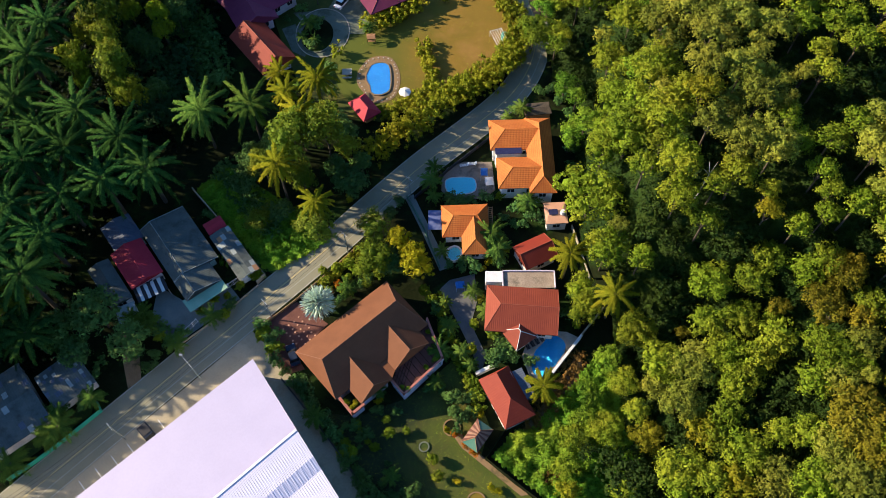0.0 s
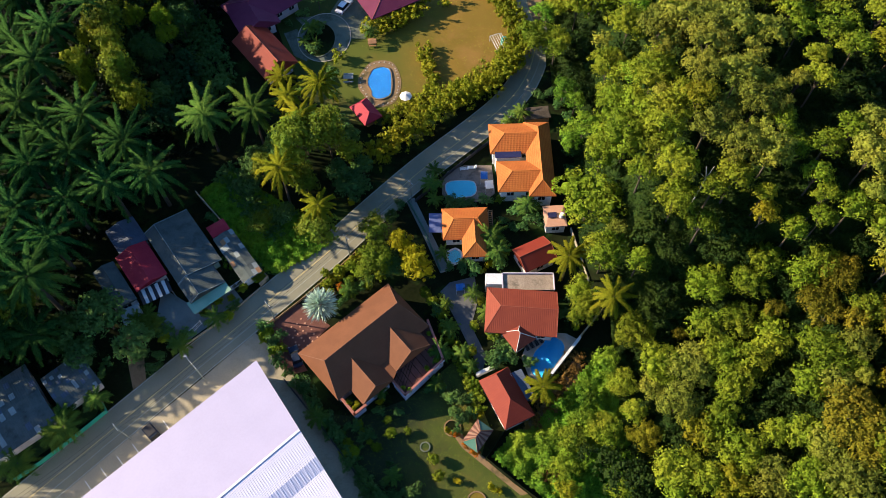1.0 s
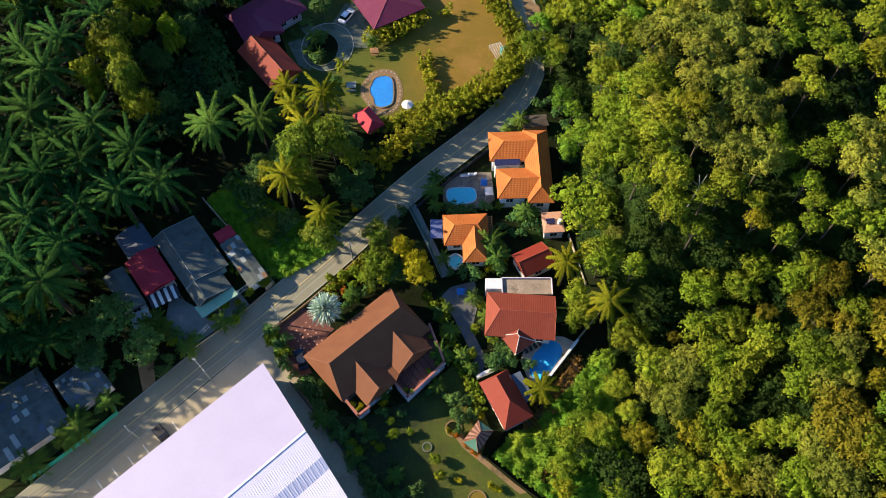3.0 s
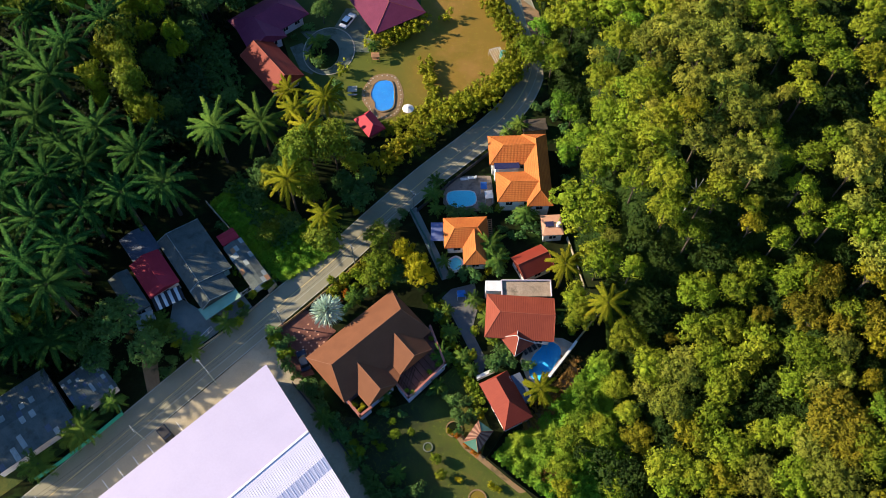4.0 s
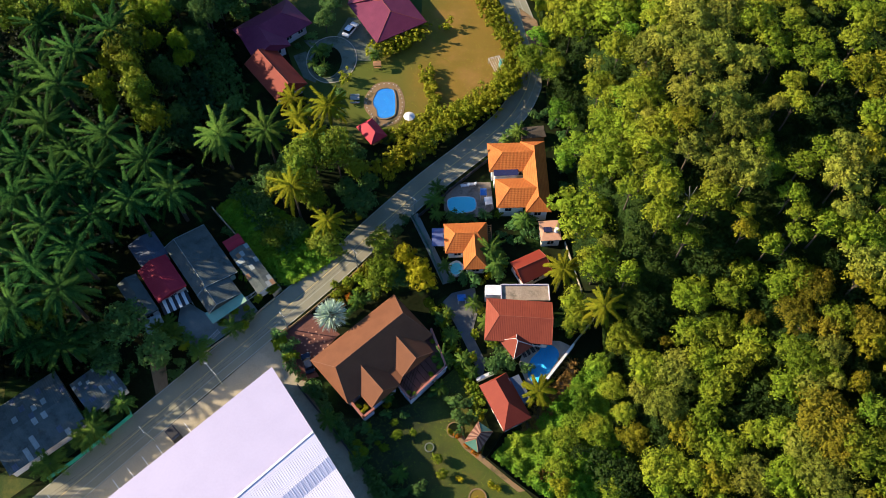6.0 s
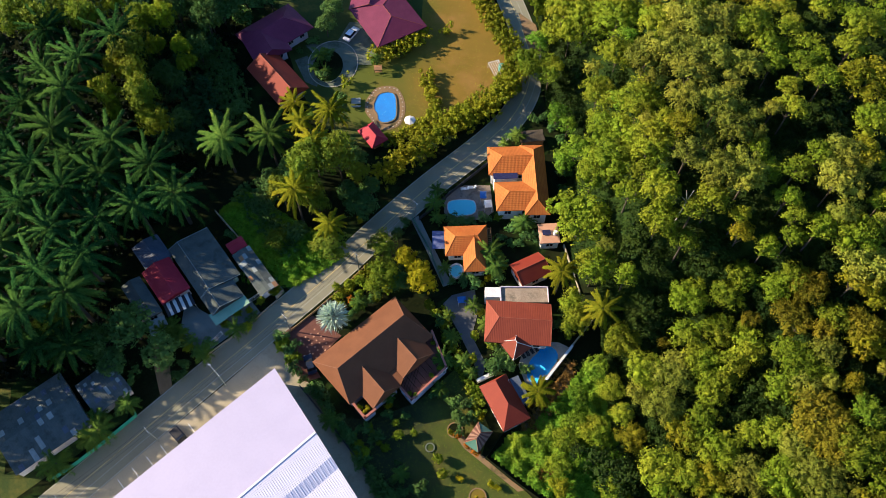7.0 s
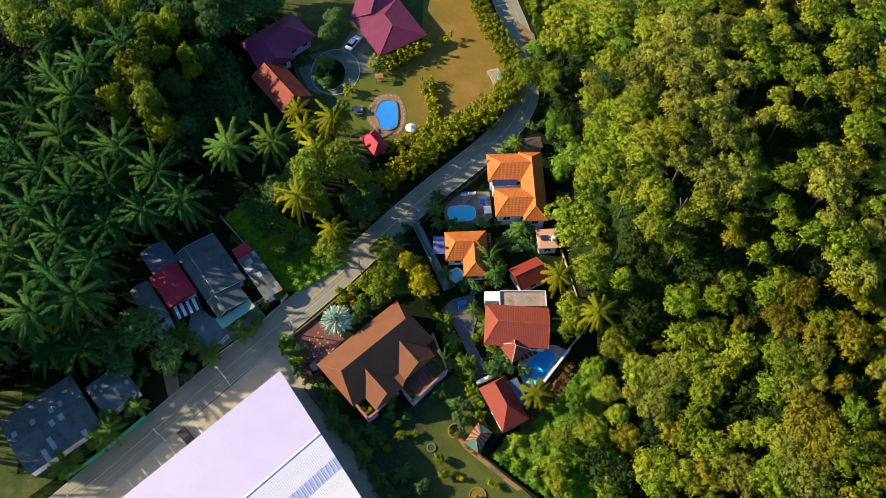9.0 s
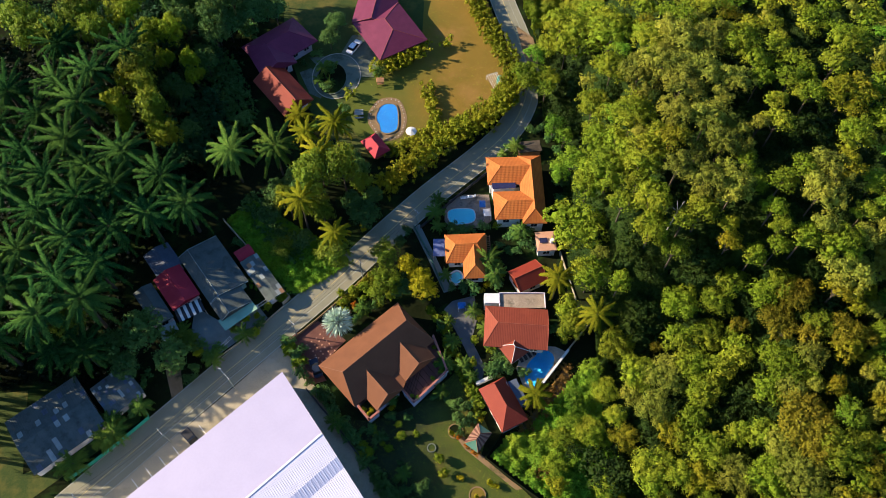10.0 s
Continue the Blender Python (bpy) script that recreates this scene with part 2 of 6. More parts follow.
LEAF_FOREST = leafage("forest_leaf", (0.082, 0.124, 0.012), (0.132, 0.170, 0.018), (0.172, 0.164, 0.018), bright=2.5)
# Its extra blue is the tint of shade, mixed into the leaf colour
LEAF_DEEP = leafage("deep_green_leaf", (0.028, 0.064, 0.020), (0.054, 0.094, 0.025), (0.066, 0.096, 0.022), bright=3.1)
# Darkened leaf for the canopy's gaps: their shade is put into the colour
LEAF_HOLLOW_SHADE = leafage("shaded_hollow_leaf", (0.026, 0.058, 0.012), (0.052, 0.086, 0.016), (0.06, 0.09, 0.014), bright=0.85)
LEAF_YELLOW = leafage("yellow_leaf", (0.20, 0.20, 0.014), (0.34, 0.31, 0.022), (0.34, 0.26, 0.022), bright=1.65)
LEAF_HEDGE = leafage("hedge_leaf", (0.10, 0.125, 0.012), (0.17, 0.175, 0.016), (0.19, 0.165, 0.016), bright=2.6)
LEAF_GROVE = leafage("grove_leaf", (0.070, 0.112, 0.014), (0.125, 0.158, 0.020), (0.15, 0.150, 0.018), bright=2.2)
LEAF_OLIVE = leafage("olive_leaf", (0.090, 0.110, 0.018), (0.130, 0.140, 0.022), (0.150, 0.138, 0.021), bright=2.75)
LEAF_TAWNY = leafage("tawny_leaf", (0.150, 0.145, 0.016), (0.20, 0.178, 0.022), (0.22, 0.172, 0.022), bright=1.85)
LEAF_DRY = leafage("dry_leaf", (0.16, 0.10, 0.03), (0.24, 0.15, 0.05), (0.20, 0.12, 0.03), bright=1.3)
LEAF_GOLD = leafage("golden_green_leaf", (0.13, 0.150, 0.013), (0.19, 0.19, 0.018), (0.22, 0.18, 0.019), bright=1.85)
LEAF_VINE = leafage("vine_leaf", (0.056, 0.125, 0.014), (0.106, 0.180, 0.021), (0.15, 0.175, 0.019), bright=2.6)
# Near black: the shade beneath the palms is put into this leaf colour
LEAF_UNDER_SHADE = leafage("shaded_undergrowth_leaf", (0.004, 0.011, 0.004), (0.008, 0.018, 0.006), (0.010, 0.020, 0.006), bright=0.9)
# Leaf of the rear wood, darkened and blued to hold its shade
LEAF_SHADED_WOOD = leafage("shaded_wood_leaf", (0.012, 0.038, 0.014), (0.028, 0.064, 0.021), (0.036, 0.07, 0.020), bright=1.8)
FROND = leafage("palm_frond", (0.038, 0.085, 0.018), (0.088, 0.138, 0.030), (0.115, 0.148, 0.026), 0.10, 0.0, 1.35, 0.35)
# The grove's bluish shade is mixed into this frond colour
FROND_DARK = leafage("oil_palm_frond", (0.007, 0.030, 0.010), (0.043, 0.096, 0.025), (0.062, 0.108, 0.024), 0.08, 0.0, 1.35, 0.5)
FROND_SILVER = leafage("silver_frond", (0.33, 0.42, 0.35), (0.47, 0.56, 0.46), (0.42, 0.47, 0.36), 0.15, 0.1, 1.6, 0.1)
FROND_GOLD = leafage("golden_frond", (0.11, 0.135, 0.014), (0.20, 0.20, 0.022), (0.22, 0.185, 0.02), 0.15, 0.0, 1.25, 0.25)

water, n, l, b = nodes_of("pool_water")
b.inputs["Base Color"].default_value = (0.9, 0.98, 1.0, 1)
b.inputs["Roughness"].default_value, b.inputs["IOR"].default_value, b.inputs["Transmission Weight"].default_value = 0.03, 1.33, 1.0
bump_node(n, l, noise_node(n, l, n.new("ShaderNodeTexCoord").outputs["Object"], 1.5, 3), b, 0.25, 0.05)
WATER = water


# ---- building helpers ----
def mesh_of(name, verts, faces, smooth=False):
    me = bpy.data.meshes.new(name)
    me.from_pydata([tuple(v) for v in verts], [], [tuple(f) for f in faces])
    if smooth:
        me.polygons.foreach_set("use_smooth", [True] * len(me.polygons))
    me.update()
    return me


def quads_of(name, verts, normals=None, cores=None, coarse=False):
    """A mesh of loose four-cornered leaves from an array (n, 4, 3), shaded along the given normals, with round leafy
    bodies (centres and radii) behind them."""
    k = len(verts)
    co = np.asarray(verts, np.float32).reshape(-1, 3)
    index = np.arange(4 * k, dtype=np.int32)
    if normals is not None:
        facing = np.repeat(np.asarray(normals, np.float32), 4, axis=0)
    if cores is not None:
        centres, radii = cores
        points, corners = COARSE if coarse else FINE
        ball = np.array(points)
        wob = np.random.default_rng(len(centres)).uniform(0.62, 1.2, (len(centres), len(ball), 1))
        body = centres[:, None, :] + ball[None] * radii[:, None, None] * wob * np.array((1, 1, 0.82))
        turned = np.tile(ball, (len(centres), 1))
        co = np.concatenate([co, body.reshape(-1, 3)]).astype(np.float32)
        facing = np.concatenate([facing, turned]).astype(np.float32)
        index = np.concatenate([index, (4 * k + np.arange(len(centres))[:, None, None] * len(ball) + np.array(corners)[None]).ravel()]).astype(np.int32)
    me = bpy.data.meshes.new(name)
    me.vertices.add(len(co))
    me.vertices.foreach_set("co", co.ravel())
    me.loops.add(len(index))
    me.loops.foreach_set("vertex_index", index)
    me.polygons.add(len(index) // 4)
    me.polygons.foreach_set("loop_start", np.arange(0, len(index), 4, dtype=np.int32))
    me.update(calc_edges=True)
    if normals is not None:
        me.polygons.foreach_set("use_smooth", np.ones(len(index) // 4, bool))
        me.normals_split_custom_set_from_vertices(facing)
    return me


def ball_of(steps=2):
    """The points and four-cornered faces of a ball made from a divided cube."""
    bm = bmesh.new()
    bmesh.ops.create_cube(bm, size=2.0)
    if steps > 1:
        bmesh.ops.subdivide_edges(bm, edges=bm.edges[:], cuts=steps - 1, use_grid_fill=True)
    bm.verts.ensure_lookup_table()
    pts = [tuple(v.co.normalized()) for v in bm.verts]
    fcs = [tuple(v.index for v in f.verts) for f in bm.faces]
    bm.free()
    return pts, fcs


FINE, COARSE = ball_of(2), ball_of(1)


def part(name, me, material, parent=None, label="", m=None):
    """Links a mesh as one object under a thing or a part."""
    if isinstance(me, bmesh.types.BMesh):
        data = bpy.data.meshes.new(name)
        me.to_mesh(data)
        me.free()
        me = data
    if not me.materials:
        me.materials.append(material)
    ob = new(name, me)
    if m is not None:
        ob.matrix_basis = m
    if parent:
        ob.parent = parent
    return tagged(ob, label)


def thing(name, label, category, m=None, group="", kind=""):
    ob = new(name)
    if m is not None:
        ob.matrix_basis = m
    return tagged(ob, label, category, group, kind)


def block(sx, sy, sz, x=0, y=0, z=0, bevel=0.0):
    """A box whose base stands centred at x, y, z."""
    bm = bmesh.new()
    bmesh.ops.create_cube(bm, size=1.0)
    bmesh.ops.scale(bm, vec=(sx, sy, sz), verts=bm.verts)
    bmesh.ops.translate(bm, vec=(x, y, z + sz / 2), verts=bm.verts)
    if bevel:
        bmesh.ops.bevel(bm, geom=bm.edges[:], offset=bevel, segments=1, affect="EDGES")
    return bm


def rod(a, b, r0, r1=None, sides=7):
    a, b = Vector(a), Vector(b)
    r1 = r0 if r1 is None else r1
    bm = bmesh.new()
    bmesh.ops.create_cone(bm, cap_ends=True, segments=sides, radius1=r0, radius2=r1, depth=(b - a).length)
    q = (b - a).to_track_quat("Z", "Y").to_matrix().to_4x4()
    bmesh.ops.transform(bm, matrix=Matrix.Translation((a + b) / 2) @ q, verts=bm.verts)
    return bm


def joined(*many):
    out = bmesh.new()
    for bm in many:
        me = bpy.data.meshes.new("piece")
        bm.to_mesh(me)
        bm.free()
        out.from_mesh(me)
        bpy.data.meshes.remove(me)
    return out


def slab(points, z0, z1):
    """A flat slab over a polygon of x, y points, from z0 up to z1."""
    bm = bmesh.new()
    f = bm.faces.new([bm.verts.new((x, y, z1)) for x, y in points])
    if f.normal.z < 0 or sum(a[0] * b[1] - b[0] * a[1] for a, b in zip(points, points[1:] + points[:1])) < 0:
        f.normal_flip()
    g = bmesh.ops.extrude_face_region(bm, geom=[f])
    bmesh.ops.translate(bm, vec=(0, 0, z0 - z1), verts=[v for v in g["geom"] if isinstance(v, bmesh.types.BMVert)])
    bmesh.ops.recalc_face_normals(bm, faces=bm.faces)
    bmesh.ops.triangulate(bm, faces=[f for f in bm.faces if len(f.verts) > 4])
    return bm


def strip(points, off0, off1, z0, z1, step=2.5):
    """A band along a line of x, y points, between two sideways offsets (to the left is positive)."""
    pts = smooth_line(points, step)
    left, right = [], []
    for i, p in enumerate(pts):
        d = (pts[min(i + 1, len(pts) - 1)] - pts[max(i - 1, 0)])
        d /= np.linalg.norm(d)
        s = np.array((-d[1], d[0]))
        left.append(p + s * off1)
        right.append(p + s * off0)
    verts = [(x, y, z1) for x, y in left] + [(x, y, z1) for x, y in right] + [(x, y, z0) for x, y in left] + [(x, y, z0) for x, y in right]
    k = len(pts)
    faces = []
    for i in range(k - 1):
        faces += [(i, k + i, k + i + 1, i + 1), (2 * k + i, i, i + 1, 2 * k + i + 1), (k + i, 3 * k + i, 3 * k + i + 1, k + i + 1)]
    faces += [(0, 2 * k, 3 * k, k), (k - 1, 2 * k - 1, 4 * k - 1, 3 * k - 1)]
    return mesh_of("strip", verts, faces)


def smooth_line(points, step=2.5):
    """Evenly spaced points on a smooth curve through the given ones."""
    p = [np.array(q, float) for q in points]
    p = [2 * p[0] - p[1]] + p + [2 * p[-1] - p[-2]]
    out = []
    for i in range(1, len(p) - 2):
        k = max(1, int(np.linalg.norm(p[i + 1] - p[i]) / step))
        for j in range(k):
            s = j / k
            out.append(0.5 * (2 * p[i] + (p[i + 1] - p[i - 1]) * s + (2 * p[i - 1] - 5 * p[i] + 4 * p[i + 1] - p[i + 2]) * s * s
                              + (3 * p[i] - p[i - 1] - 3 * p[i + 1] + p[i + 2]) * s ** 3))
    return out + [p[-2]]


def inside(x, y, poly):
    hit = False
    for (x0, y0), (x1, y1) in zip(poly, poly[1:] + poly[:1]):
        if (y0 > y) != (y1 > y) and x < (x1 - x0) * (y - y0) / (y1 - y0) + x0:
            hit = not hit
    return hit


# ---- ground ----
def eased(t):
    t = np.clip(t, 0, 1)
    return t * t * (3 - 2 * t)


def height(x, y):
    """The lie of the land: a level village, a steep wooded hill to the north-east and a low shelf to the south-east."""
    t = np.clip((x - 23 - 0.14 * np.clip(y, 0, 60)) / 17, 0, 1)
    rise = 0.5 * t + 0.5 * eased(t)
    north = eased((y + 11 + 0.16 * (x - 45)) / 26)
    return 21 * rise * north + (4 * eased((x - 28) / 34) + 5 * eased((x - 52) / 16)) * (1 - north) + 4 * np.clip((x - 60) / 60, 0, 1)


xs = np.concatenate([[-2500, -900, -400, -220], np.arange(-150, 171, 3.0), [230, 400, 900, 2500]])
ys = np.concatenate([[-2500, -900, -400, -200, -120], np.arange(-81, 181, 3.0), [240, 400, 900, 2500]])
gx, gy = np.meshgrid(xs, ys)
gz = height(gx, gy)
k = len(xs)
faces = [(j * k + i, j * k + i + 1, (j + 1) * k + i + 1, (j + 1) * k + i) for j in range(len(ys) - 1) for i in range(k - 1)]
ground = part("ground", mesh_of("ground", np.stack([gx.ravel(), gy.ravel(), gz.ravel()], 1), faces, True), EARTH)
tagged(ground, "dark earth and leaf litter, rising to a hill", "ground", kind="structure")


def sheet(name, points, z, material, label, category="ground"):
    return tagged(part(name, slab(points, -0.05, z), material), label, category, kind="structure")


ROAD_LINE = [(-77.23, -48.46), (-65.82, -36.99), (-53.43, -24.39), (-45.44, -16.34), (-37.10, -8.07), (-22.31, 6.87), (-13.50, 16.61), (-3.65, 26.93), (8.14, 37.91), (14.79, 45.17),
             (18.82, 52.56), (20.81, 60.61), (20.46, 69.02), (18.40, 78.80), (16.03, 88.02), (13.37, 100.98), (10.38, 114.78)]
road = tagged(part("road", strip(ROAD_LINE, -3.3, 3.3, -0.05, 0.06), ASPHALT), "worn grey two-lane asphalt road", "road", kind="structure")
tagged(part("trim", strip(ROAD_LINE, -0.07, 0.07, 0.05, 0.066), YELLOW_PAINT), "faded yellow centre line on the road", "road marking", kind="structure")
tagged(part("trim", strip(ROAD_LINE, -1.58, -1.52, 0.05, 0.065), FADED_WHITE), "thin worn white lane line", "road marking", kind="structure")
tagged(part("trim", strip(ROAD_LINE, -3.2, -3.1, 0.05, 0.065), FADED_WHITE), "white edge line of the road", "road marking", kind="structure")
tagged(part("trim", strip(ROAD_LINE, 3.08, 3.16, 0.05, 0.065), FADED_WHITE), "white edge line of the road", "road marking", kind="structure")

sheet("pavement", [(-68.28, -44.22), (-54.84, -30.47), (-42.61, -18.44), (-34.18, -9.80), (-31.56, -12.23), (-25.63, -19.07), (-16.17, -32.32), (-9.59, -41.54), (-14.47, -47.33), (-49.27, -49.06)], 0.03, CONCRETE, "pale concrete forecourt beside the warehouse", "pavement")
sheet("lawn", [(-44.08, 103.13), (-2.35, 103.20), (-2.37, 44.01), (-12.86, 37.45), (-22.14, 39.57), (-30.54, 46.22), (-35.64, 58.81), (-41.44, 75.79)], 0.012, LAWN_SHADED, "grass round the villas, shade put into its green", "lawn")
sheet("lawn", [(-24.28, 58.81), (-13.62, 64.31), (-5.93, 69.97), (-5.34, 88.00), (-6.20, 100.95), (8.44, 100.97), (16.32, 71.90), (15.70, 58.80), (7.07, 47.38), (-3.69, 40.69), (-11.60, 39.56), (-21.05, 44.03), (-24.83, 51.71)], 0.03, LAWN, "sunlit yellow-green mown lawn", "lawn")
sheet("lawn", [(-39.64, 87.97), (-36.96, 100.91), (-24.66, 100.93), (-24.41, 81.80), (-26.86, 73.83), (-32.33, 69.97), (-34.93, 75.79)], 0.02, LAWN_SHADED, "mown lawn beside the villas, shade put into its green", "lawn")
sheet("lawn", [(-21.95, -24.73), (-14.33, -25.31), (-5.68, -21.99), (2.67, -14.49), (5.33, -20.32), (7.86, -27.04), (6.07, -32.93), (14.21, -38.64), (19.98, -44.61), (-7.48, -44.48), (-16.12, -33.37)], 0.03, GARDEN_LAWN, "garden lawn with worn patches, sunny east and shaded west put into its colour", "lawn")
sheet("lawn", [(-49.08, 19.86), (-44.19, 25.78), (-33.40, 18.37), (-23.14, 12.66), (-23.91, 5.80), (-31.33, 1.83), (-33.75, 2.50)], 0.02, ROUGH_GRASS, "rough green grass plot beside the road", "grass")
sheet("lawn", [(-93.64, -19.98), (-82.98, -18.87), (-79.76, -35.19), (-71.35, -31.05), (-65.91, -26.77), (-59.32, -21.80), (-59.78, -25.14), (-84.02, -45.59)], 0.02, LAWN_SHADED, "grass verge round the sheds", "grass")
sheet("pavement", [(-33.30, -8.33), (-26.76, -3.98), (-20.71, -8.37), (-25.98, -14.40), (-24.12, -16.99), (-27.05, -17.91), (-30.47, -14.38)], 0.04, RED_PAVING, "red brick-paved yard in front of the brown house", "pavement")
sheet("pavement", [(-0.63, -1.50), (1.15, 0.44), (5.90, 1.74), (6.35, -3.44), (5.06, -8.45), (7.73, -14.51), (6.51, -18.02), (4.95, -13.31), (2.22, -7.20)], 0.04, SHADE_MUD_ASPHALT, "asphalt driveway between the houses, shade put into its colour", "driveway")
sheet("pavement", [(-34.39, 69.01), (-26.62, 69.97), (-23.85, 76.78), (-21.24, 76.79), (-16.00, 68.06), (-17.77, 62.46), (-21.27, 62.46), (-26.39, 66.18), (-32.04, 66.18)], 0.04, DRIVE_CONCRETE, "pale concrete turning circle of the villa", "driveway")
sheet("pavement", [(-52.74, -0.71), (-45.14, -5.19), (-39.95, -0.10), (-37.26, -3.32), (-47.54, -12.54), (-52.72, -8.27)], 0.04, GREY_SHADE_CONCRETE, "concrete yard beside the grey house, shade put into its grey", "pavement")
sheet("pavement", [(-57.98, -9.48), (-54.60, -10.71), (-52.35, -18.98), (-54.25, -20.80), (-56.27, -15.48)], 0.03, SAND, "sandy path to the road", "path")
sheet("pavement", [(0.63, -27.02), (2.47, -26.80), (4.01, -30.27), (9.21, -33.99), (14.24, -38.13), (12.60, -38.50), (8.05, -34.75), (3.10, -30.75)], 0.045, SAND, "worn sandy path in the garden", "path")
sheet("pavement", [(-0.30, 22.60), (0.80, 25.71), (4.25, 27.23), (9.87, 27.22), (10.38, 20.48), (8.21, 18.40), (1.10, 18.40), (-0.30, 20.30)], 0.15, PAVERS, "grey-brown paved terrace round the pool", "terrace")
sheet("pavement", [(-7.35, 18.32), (-5.87, 19.48), (-1.17, 8.46), (1.18, 3.07), (-0.61, 2.41), (-4.21, 11.22)], 0.04, GREY_SHADE_CONCRETE, "narrow concrete drive along a wall", "driveway")
x, y = -27.1, 62.9
RING = [(math.cos(i * math.pi / 20), math.sin(i * math.pi / 20)) for i in range(41)]
sheet("pavement", [(x + 6.0 * a, y + 7.4 * b) for a, b in RING[:-1]], 0.06, DRIVE_CONCRETE, "round concrete turning circle of the villa", "driveway")
tagged(part("trim", strip([(x + 6.0 * a, y + 7.4 * b) for a, b in RING], -0.1, 0.1, 0.0, 0.1, 0.8), STONE_DECK), "narrow stone kerb of the turning circle", "kerb", kind="structure")
sheet("pavement", [(-33.5, 65.5), (-36.4, 64.0), (-33.4, 57.2), (-30.5, 55.6), (-29.5, 58.0)], 0.05, DRIVE_CONCRETE, "concrete apron before the guest house", "driveway")
sheet("pavement", [(18.91, 80.20), (23.04, 75.81), (24.29, 66.55), (21.41, 65.80), (19.91, 71.90)], 0.075, SAND, "sandy shoulder washed over the road's edge", "road shoulder")
sheet("ground", [(24.16, -13.37), (24.54, -18.08), (21.55, -24.89), (16.27, -30.86), (9.45, -33.26), (12.08, -29.23), (16.14, -24.31), (20.33, -19.23)], 0.02, SAND, "dry brown ground behind the pool wall", "ground")
tagged(part("trim", strip([(-73.09, -45.16), (-66.52, -38.50), (-60.92, -32.98), (-53.16, -25.94), (-48.99, -21.50)], -0.28, 0.22, 0.02, 0.045), SHADE_MUD_ASPHALT), "dark muddy gutter along the road's edge", "gutter", kind="structure")


# ---- houses ----
def frame_of(a, b, c):
    """A local frame from three corners of a rectangle: a, the far end b of one side and c of the other.
    Returns the pose at a's side of the rectangle's middle, and the two lengths."""
    a, b, c = (np.array(p, float) for p in (a, b, c))
    u = b - a
    lu = np.linalg.norm(u)
    u /= lu
    v = np.array((-u[1], u[0]))
    lv = float((c - a) @ v)
    mid = a + u * lu / 2 + v * lv / 2
    return pose(mid[0], mid[1], 0, 0, 0, math.degrees(math.atan2(u[1], u[0]))), lu, abs(lv)


def roof_mesh(lx, ly, z, rise, hip0, hip1, thick=0.18, off=0.0):
    """A solid roof over lx by ly, its ridge along x; hip0 and hip1 are the ridge's set-backs at its two ends (0: a gable)."""
    x, y = lx / 2, ly / 2
    v = [(-x, -y, z), (x, -y, z), (x, y, z), (-x, y, z), (-x + hip0, off, z + rise), (x - hip1, off, z + rise)]
    f = [(0, 1, 5, 4), (2, 3, 4, 5), (1, 2, 5), (3, 0, 4)]
    low = [(a, b, c - thick) for a, b, c in v]
    faces = f + [tuple(6 + i for i in reversed(q)) for q in f] + [(i, 6 + i, 6 + (i + 1) % 4, (i + 1) % 4) for i in range(4)]
    return mesh_of("roof", v + low, faces)


def ridge_caps(lx, ly, z, rise, hip0, hip1, off=0.0, r=0.055):
    x, y = lx / 2, ly / 2
    e0, e1 = (-x + hip0, off, z + rise), (x - hip1, off, z + rise)
    rods = [rod(e0, e1, r, r, 6)]
    rods += [rod((-x, s * y, z), e0, r, r, 6) for s in (-1, 1)] + [rod((x, s * y, z), e1, r, r, 6) for s in (-1, 1)]
    return joined(*rods)


def add_roof(parent, m, lx, ly, z, rise, hip0, hip1, material, cap=None, name="roof", label="", off=0.0):
    r = part(name, roof_mesh(lx, ly, z, rise, hip0, hip1, 0.18, off), material, parent, label, m)
    if cap:
        part("ridge_cap", ridge_caps(lx, ly, z, rise, hip0, hip1, off), cap, r)
    return r


def add_walls(parent, m, lx, ly, z, material, inset=0.7, windows=True, base=0.0):
    w = part("wall", block(lx - 2 * inset, ly - 2 * inset, z - base, 0, 0, base), material, parent, "", m)
    if not windows:
        return w
    for sx, sy, along in ((0, -1, lx), (0, 1, lx), (-1, 0, ly), (1, 0, ly)):
        k = max(1, int((along - 2 * inset) / 3.2))
        for i in range(k):
            t = (i + 0.5) / k - 0.5
            half = (lx if sx else ly) / 2 - inset
            x, y = (sx * half, t * (ly - 2 * inset)) if sx else (t * (lx - 2 * inset), sy * half)
            turn = Matrix.Translation((x, y, max(base + 0.9, z - 2.3))) @ pose(0, 0, 0, 0, 0, 90 if sx else 0)
            win = part("window", joined(block(1.5, 0.1, 0.08, 0, 0, 0), block(1.5, 0.1, 0.08, 0, 0, 1.22), block(0.08, 0.1, 1.14, -0.71, 0, 0.08),
                                        block(0.08, 0.1, 1.14, 0.71, 0, 0.08), block(0.06, 0.1, 1.14, 0, 0, 0.08)), WHITE_PAINT, parent, "", m @ turn)
            part("pane", block(1.34, 0.04, 1.14, 0, 0, 0.08), CAR_GLASS, win)
    return w


def simple_house(name, label, a, b, c, z, rise, hips, material, wall, cap=None, base=0.0, inset=0.7, windows=True, off=0.0):
    m, lx, ly = frame_of(a, b, c)
    h = thing(name, label, "house")
    add_roof(h, m, lx, ly, z, rise, hips[0], hips[1], material, cap, off=off)
    add_walls(h, m, lx, ly, z - 0.18, wall, inset, windows, base)
    return h, m, lx, ly


